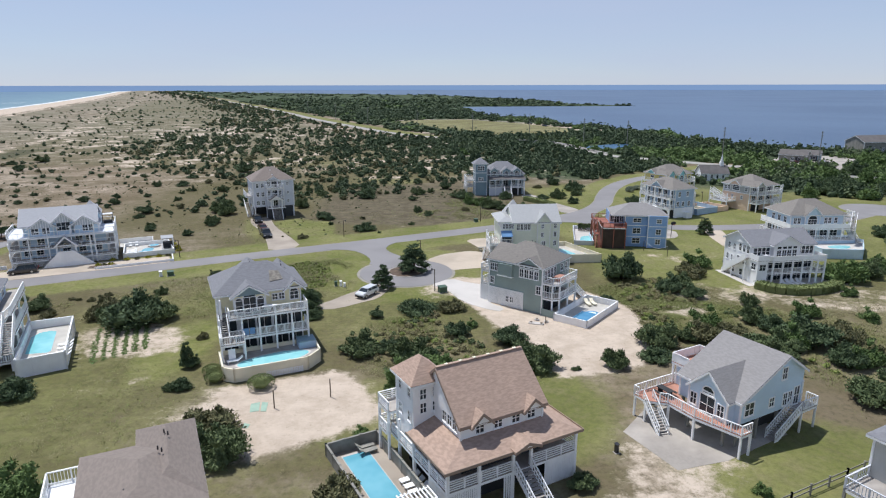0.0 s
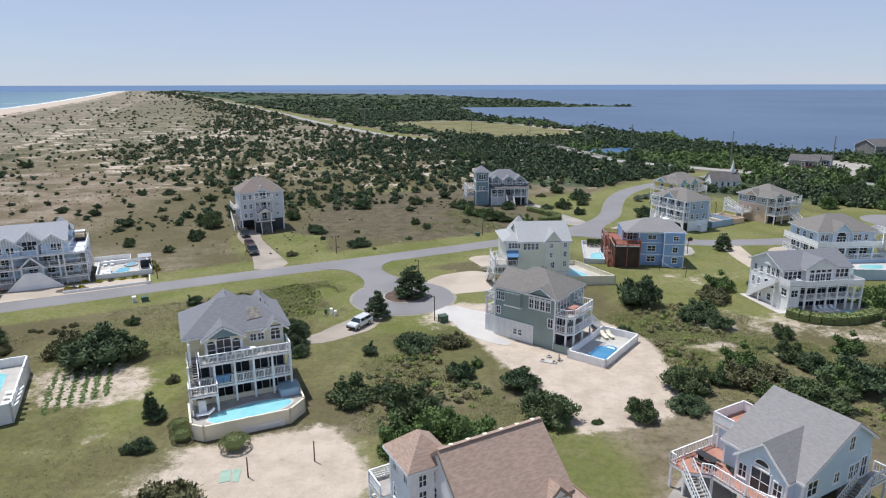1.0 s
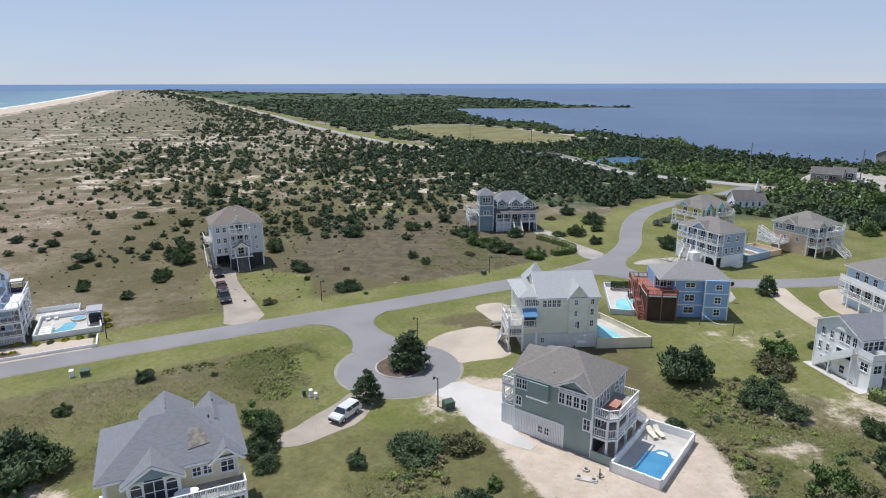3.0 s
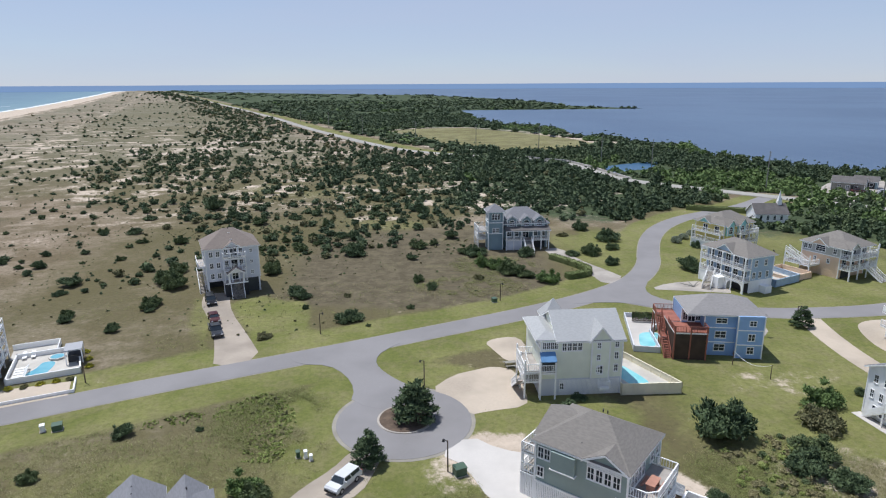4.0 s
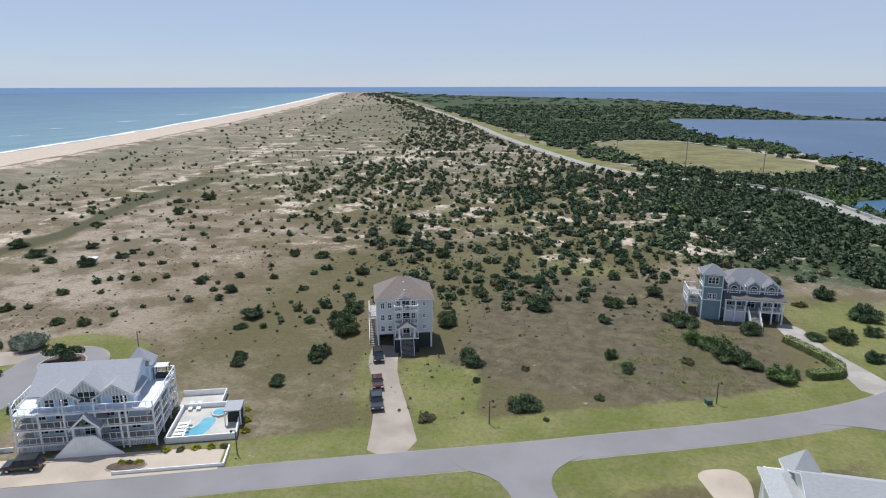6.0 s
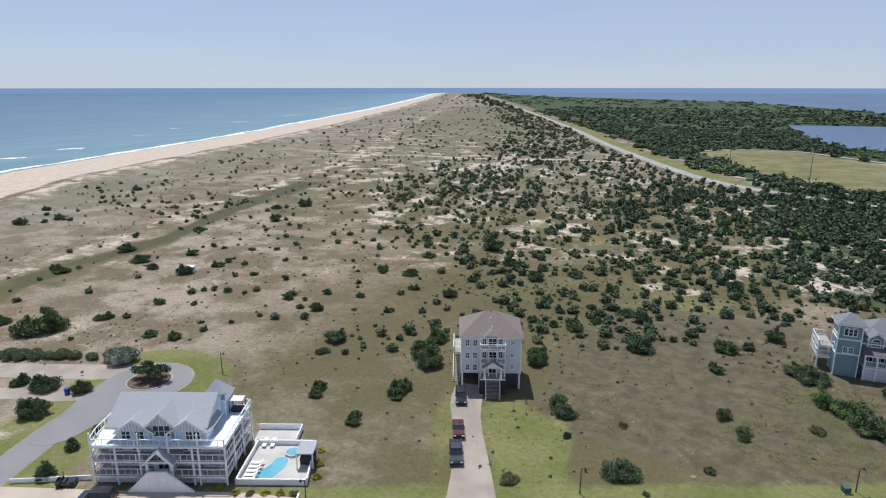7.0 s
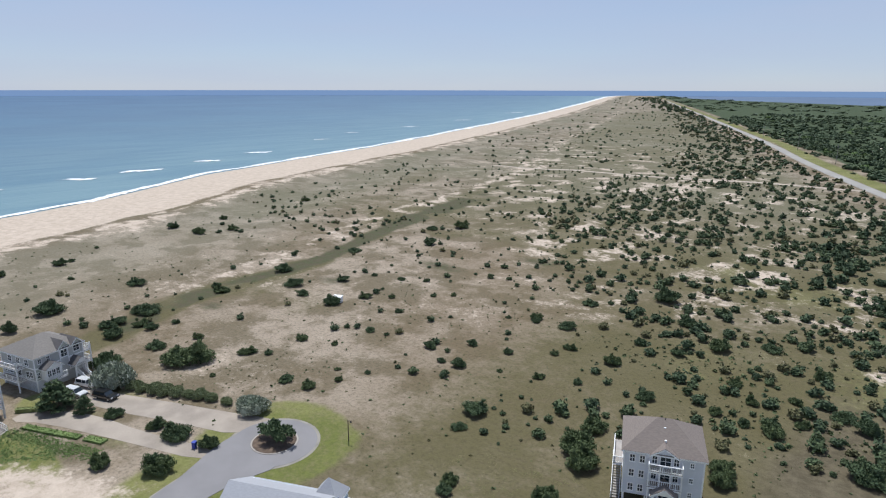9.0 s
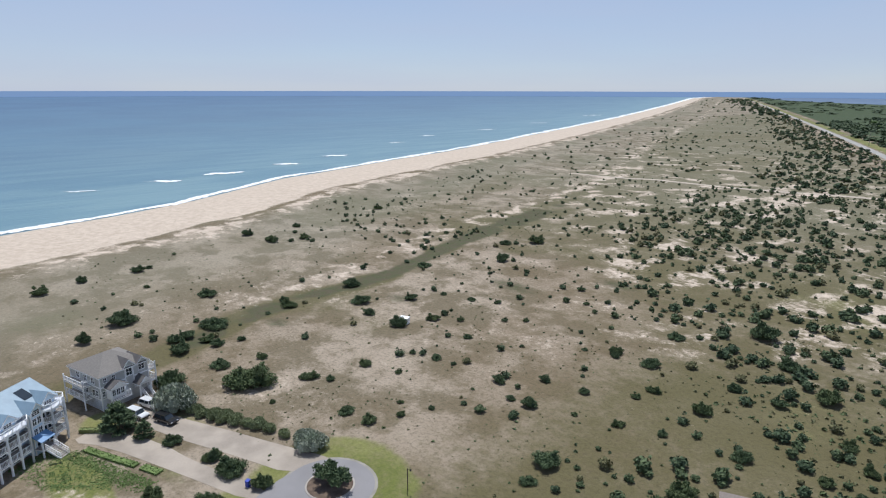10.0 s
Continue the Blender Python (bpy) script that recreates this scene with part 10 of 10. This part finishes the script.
def edge_house():
    h = House("house", "grey-decked house at the edge of the village", 33.4, 40.6, 28)
    h.walls(3.4, 12, -4, 4, 0, 6.4, BEIGE)
    h.hip(3.4, 12, -4, 4, 6.4, 2, ROOF_GREY)
    h.deck(rect(0, 3.4, -4, 4), 2.7, DECKING)
    h.rail([(3.3, 3.95), (0.05, 3.95), (0.05, -4)], 2.7, LILAC)
    h.posts([(0.1, 3.9), (0.1, 0), (0.1, -3.9)], 0, 2.7, 0.2, GREY_WOOD)
    h.row("b", (5, 8, 10), 4, 3.2, 1.0, 1.2)


edge_house()


def bridge():
    t = thing("bridge", "low concrete highway bridge with pale parapets beside the pond", "bridge", pose(0, 0, 0))
    line = [(41, 396), (62, 377), (69, 353), (72, 335), (77, 313)]
    for s in (-1, 1):
        g = Geo()
        pts = []
        for j, (x, y) in enumerate(line):
            a, b = line[max(j - 1, 0)], line[min(j + 1, len(line) - 1)]
            d = Vector((b[0] - a[0], b[1] - a[1])).normalized()
            pts.append((x - d.y * s * 4.6, y + d.x * s * 4.6, 0.55))
        for p, q in zip(pts, pts[1:]):
            g.beam(p, q, 0.3, 0.9)
        part("parapet", g, WHITE_CONCRETE, t)


bridge()


def garden_rows():
    """Strips of young grass in the sandy lot."""
    rnd = np.random.RandomState(31)
    spots = []
    for i in range(6):
        for k in range(230):
            u = k / 229 * (1 - 0.05 * i)
            x, y = -48.9 + i * 1.18 + 4.4 * u + 0.6 * u * u, 84.5 + i * 0.33 - 11.6 * u
            if rnd.uniform() < 0.86:
                spots.append((x + rnd.normal() * 0.2, y + rnd.normal() * 0.1, 0.0, rnd.uniform(0.13, 0.26), 0.35, 3))
    scatter("grass_strips", "rows of green seedling grass in the sandy lot", LUSH, spots, "grass")


garden_rows()
for ring in ([(-21.0, 62.6), (-20.1, 63.0), (-19.7, 61.1), (-20.6, 60.8)], [(-19.9, 63.0), (-19.2, 62.9), (-18.9, 61.0), (-19.5, 61.0)], [(-20.5, 58.6), (-19.8, 58.4), (-19.9, 57.6), (-20.6, 57.8)]):
    t = thing("ground_tarp", "faded green tarp spread on the sand", "tarp", pose(0, 0, 0))
    part("sheet", Geo().prism(ring, 0.015, 0.06), TARP, t)
driftwood = thing("driftwood", "weathered driftwood logs on the drive", "driftwood", pose(50.4, 164.6, 0.05, 0, 0, 30))
for i, (a, l) in enumerate(((20, 3.2), (70, 2.4), (130, 2.8))):
    part("log", Geo().tube((0, 0, 0.15), (l * math.cos(radians(a)), l * math.sin(radians(a)), 0.6), 0.14, 0.05), GREY_WOOD, driftwood)

shed = thing("equipment_box", "small white equipment box standing among the dune shrubs", "shed", pose(-147.3, 190.4, float(height(-147.3, 190.4)), 0, 0, 25))
part("case", Geo().box(-1.2, -0.8, 0, 1.2, 0.8, 1.5), WHITE, shed)
part("lid", Geo().slab([(-1.3, -0.9, 1.6), (1.3, -0.9, 1.6), (1.3, 0.9, 1.72), (-1.3, 0.9, 1.72)], 0.1), TRIM, shed)
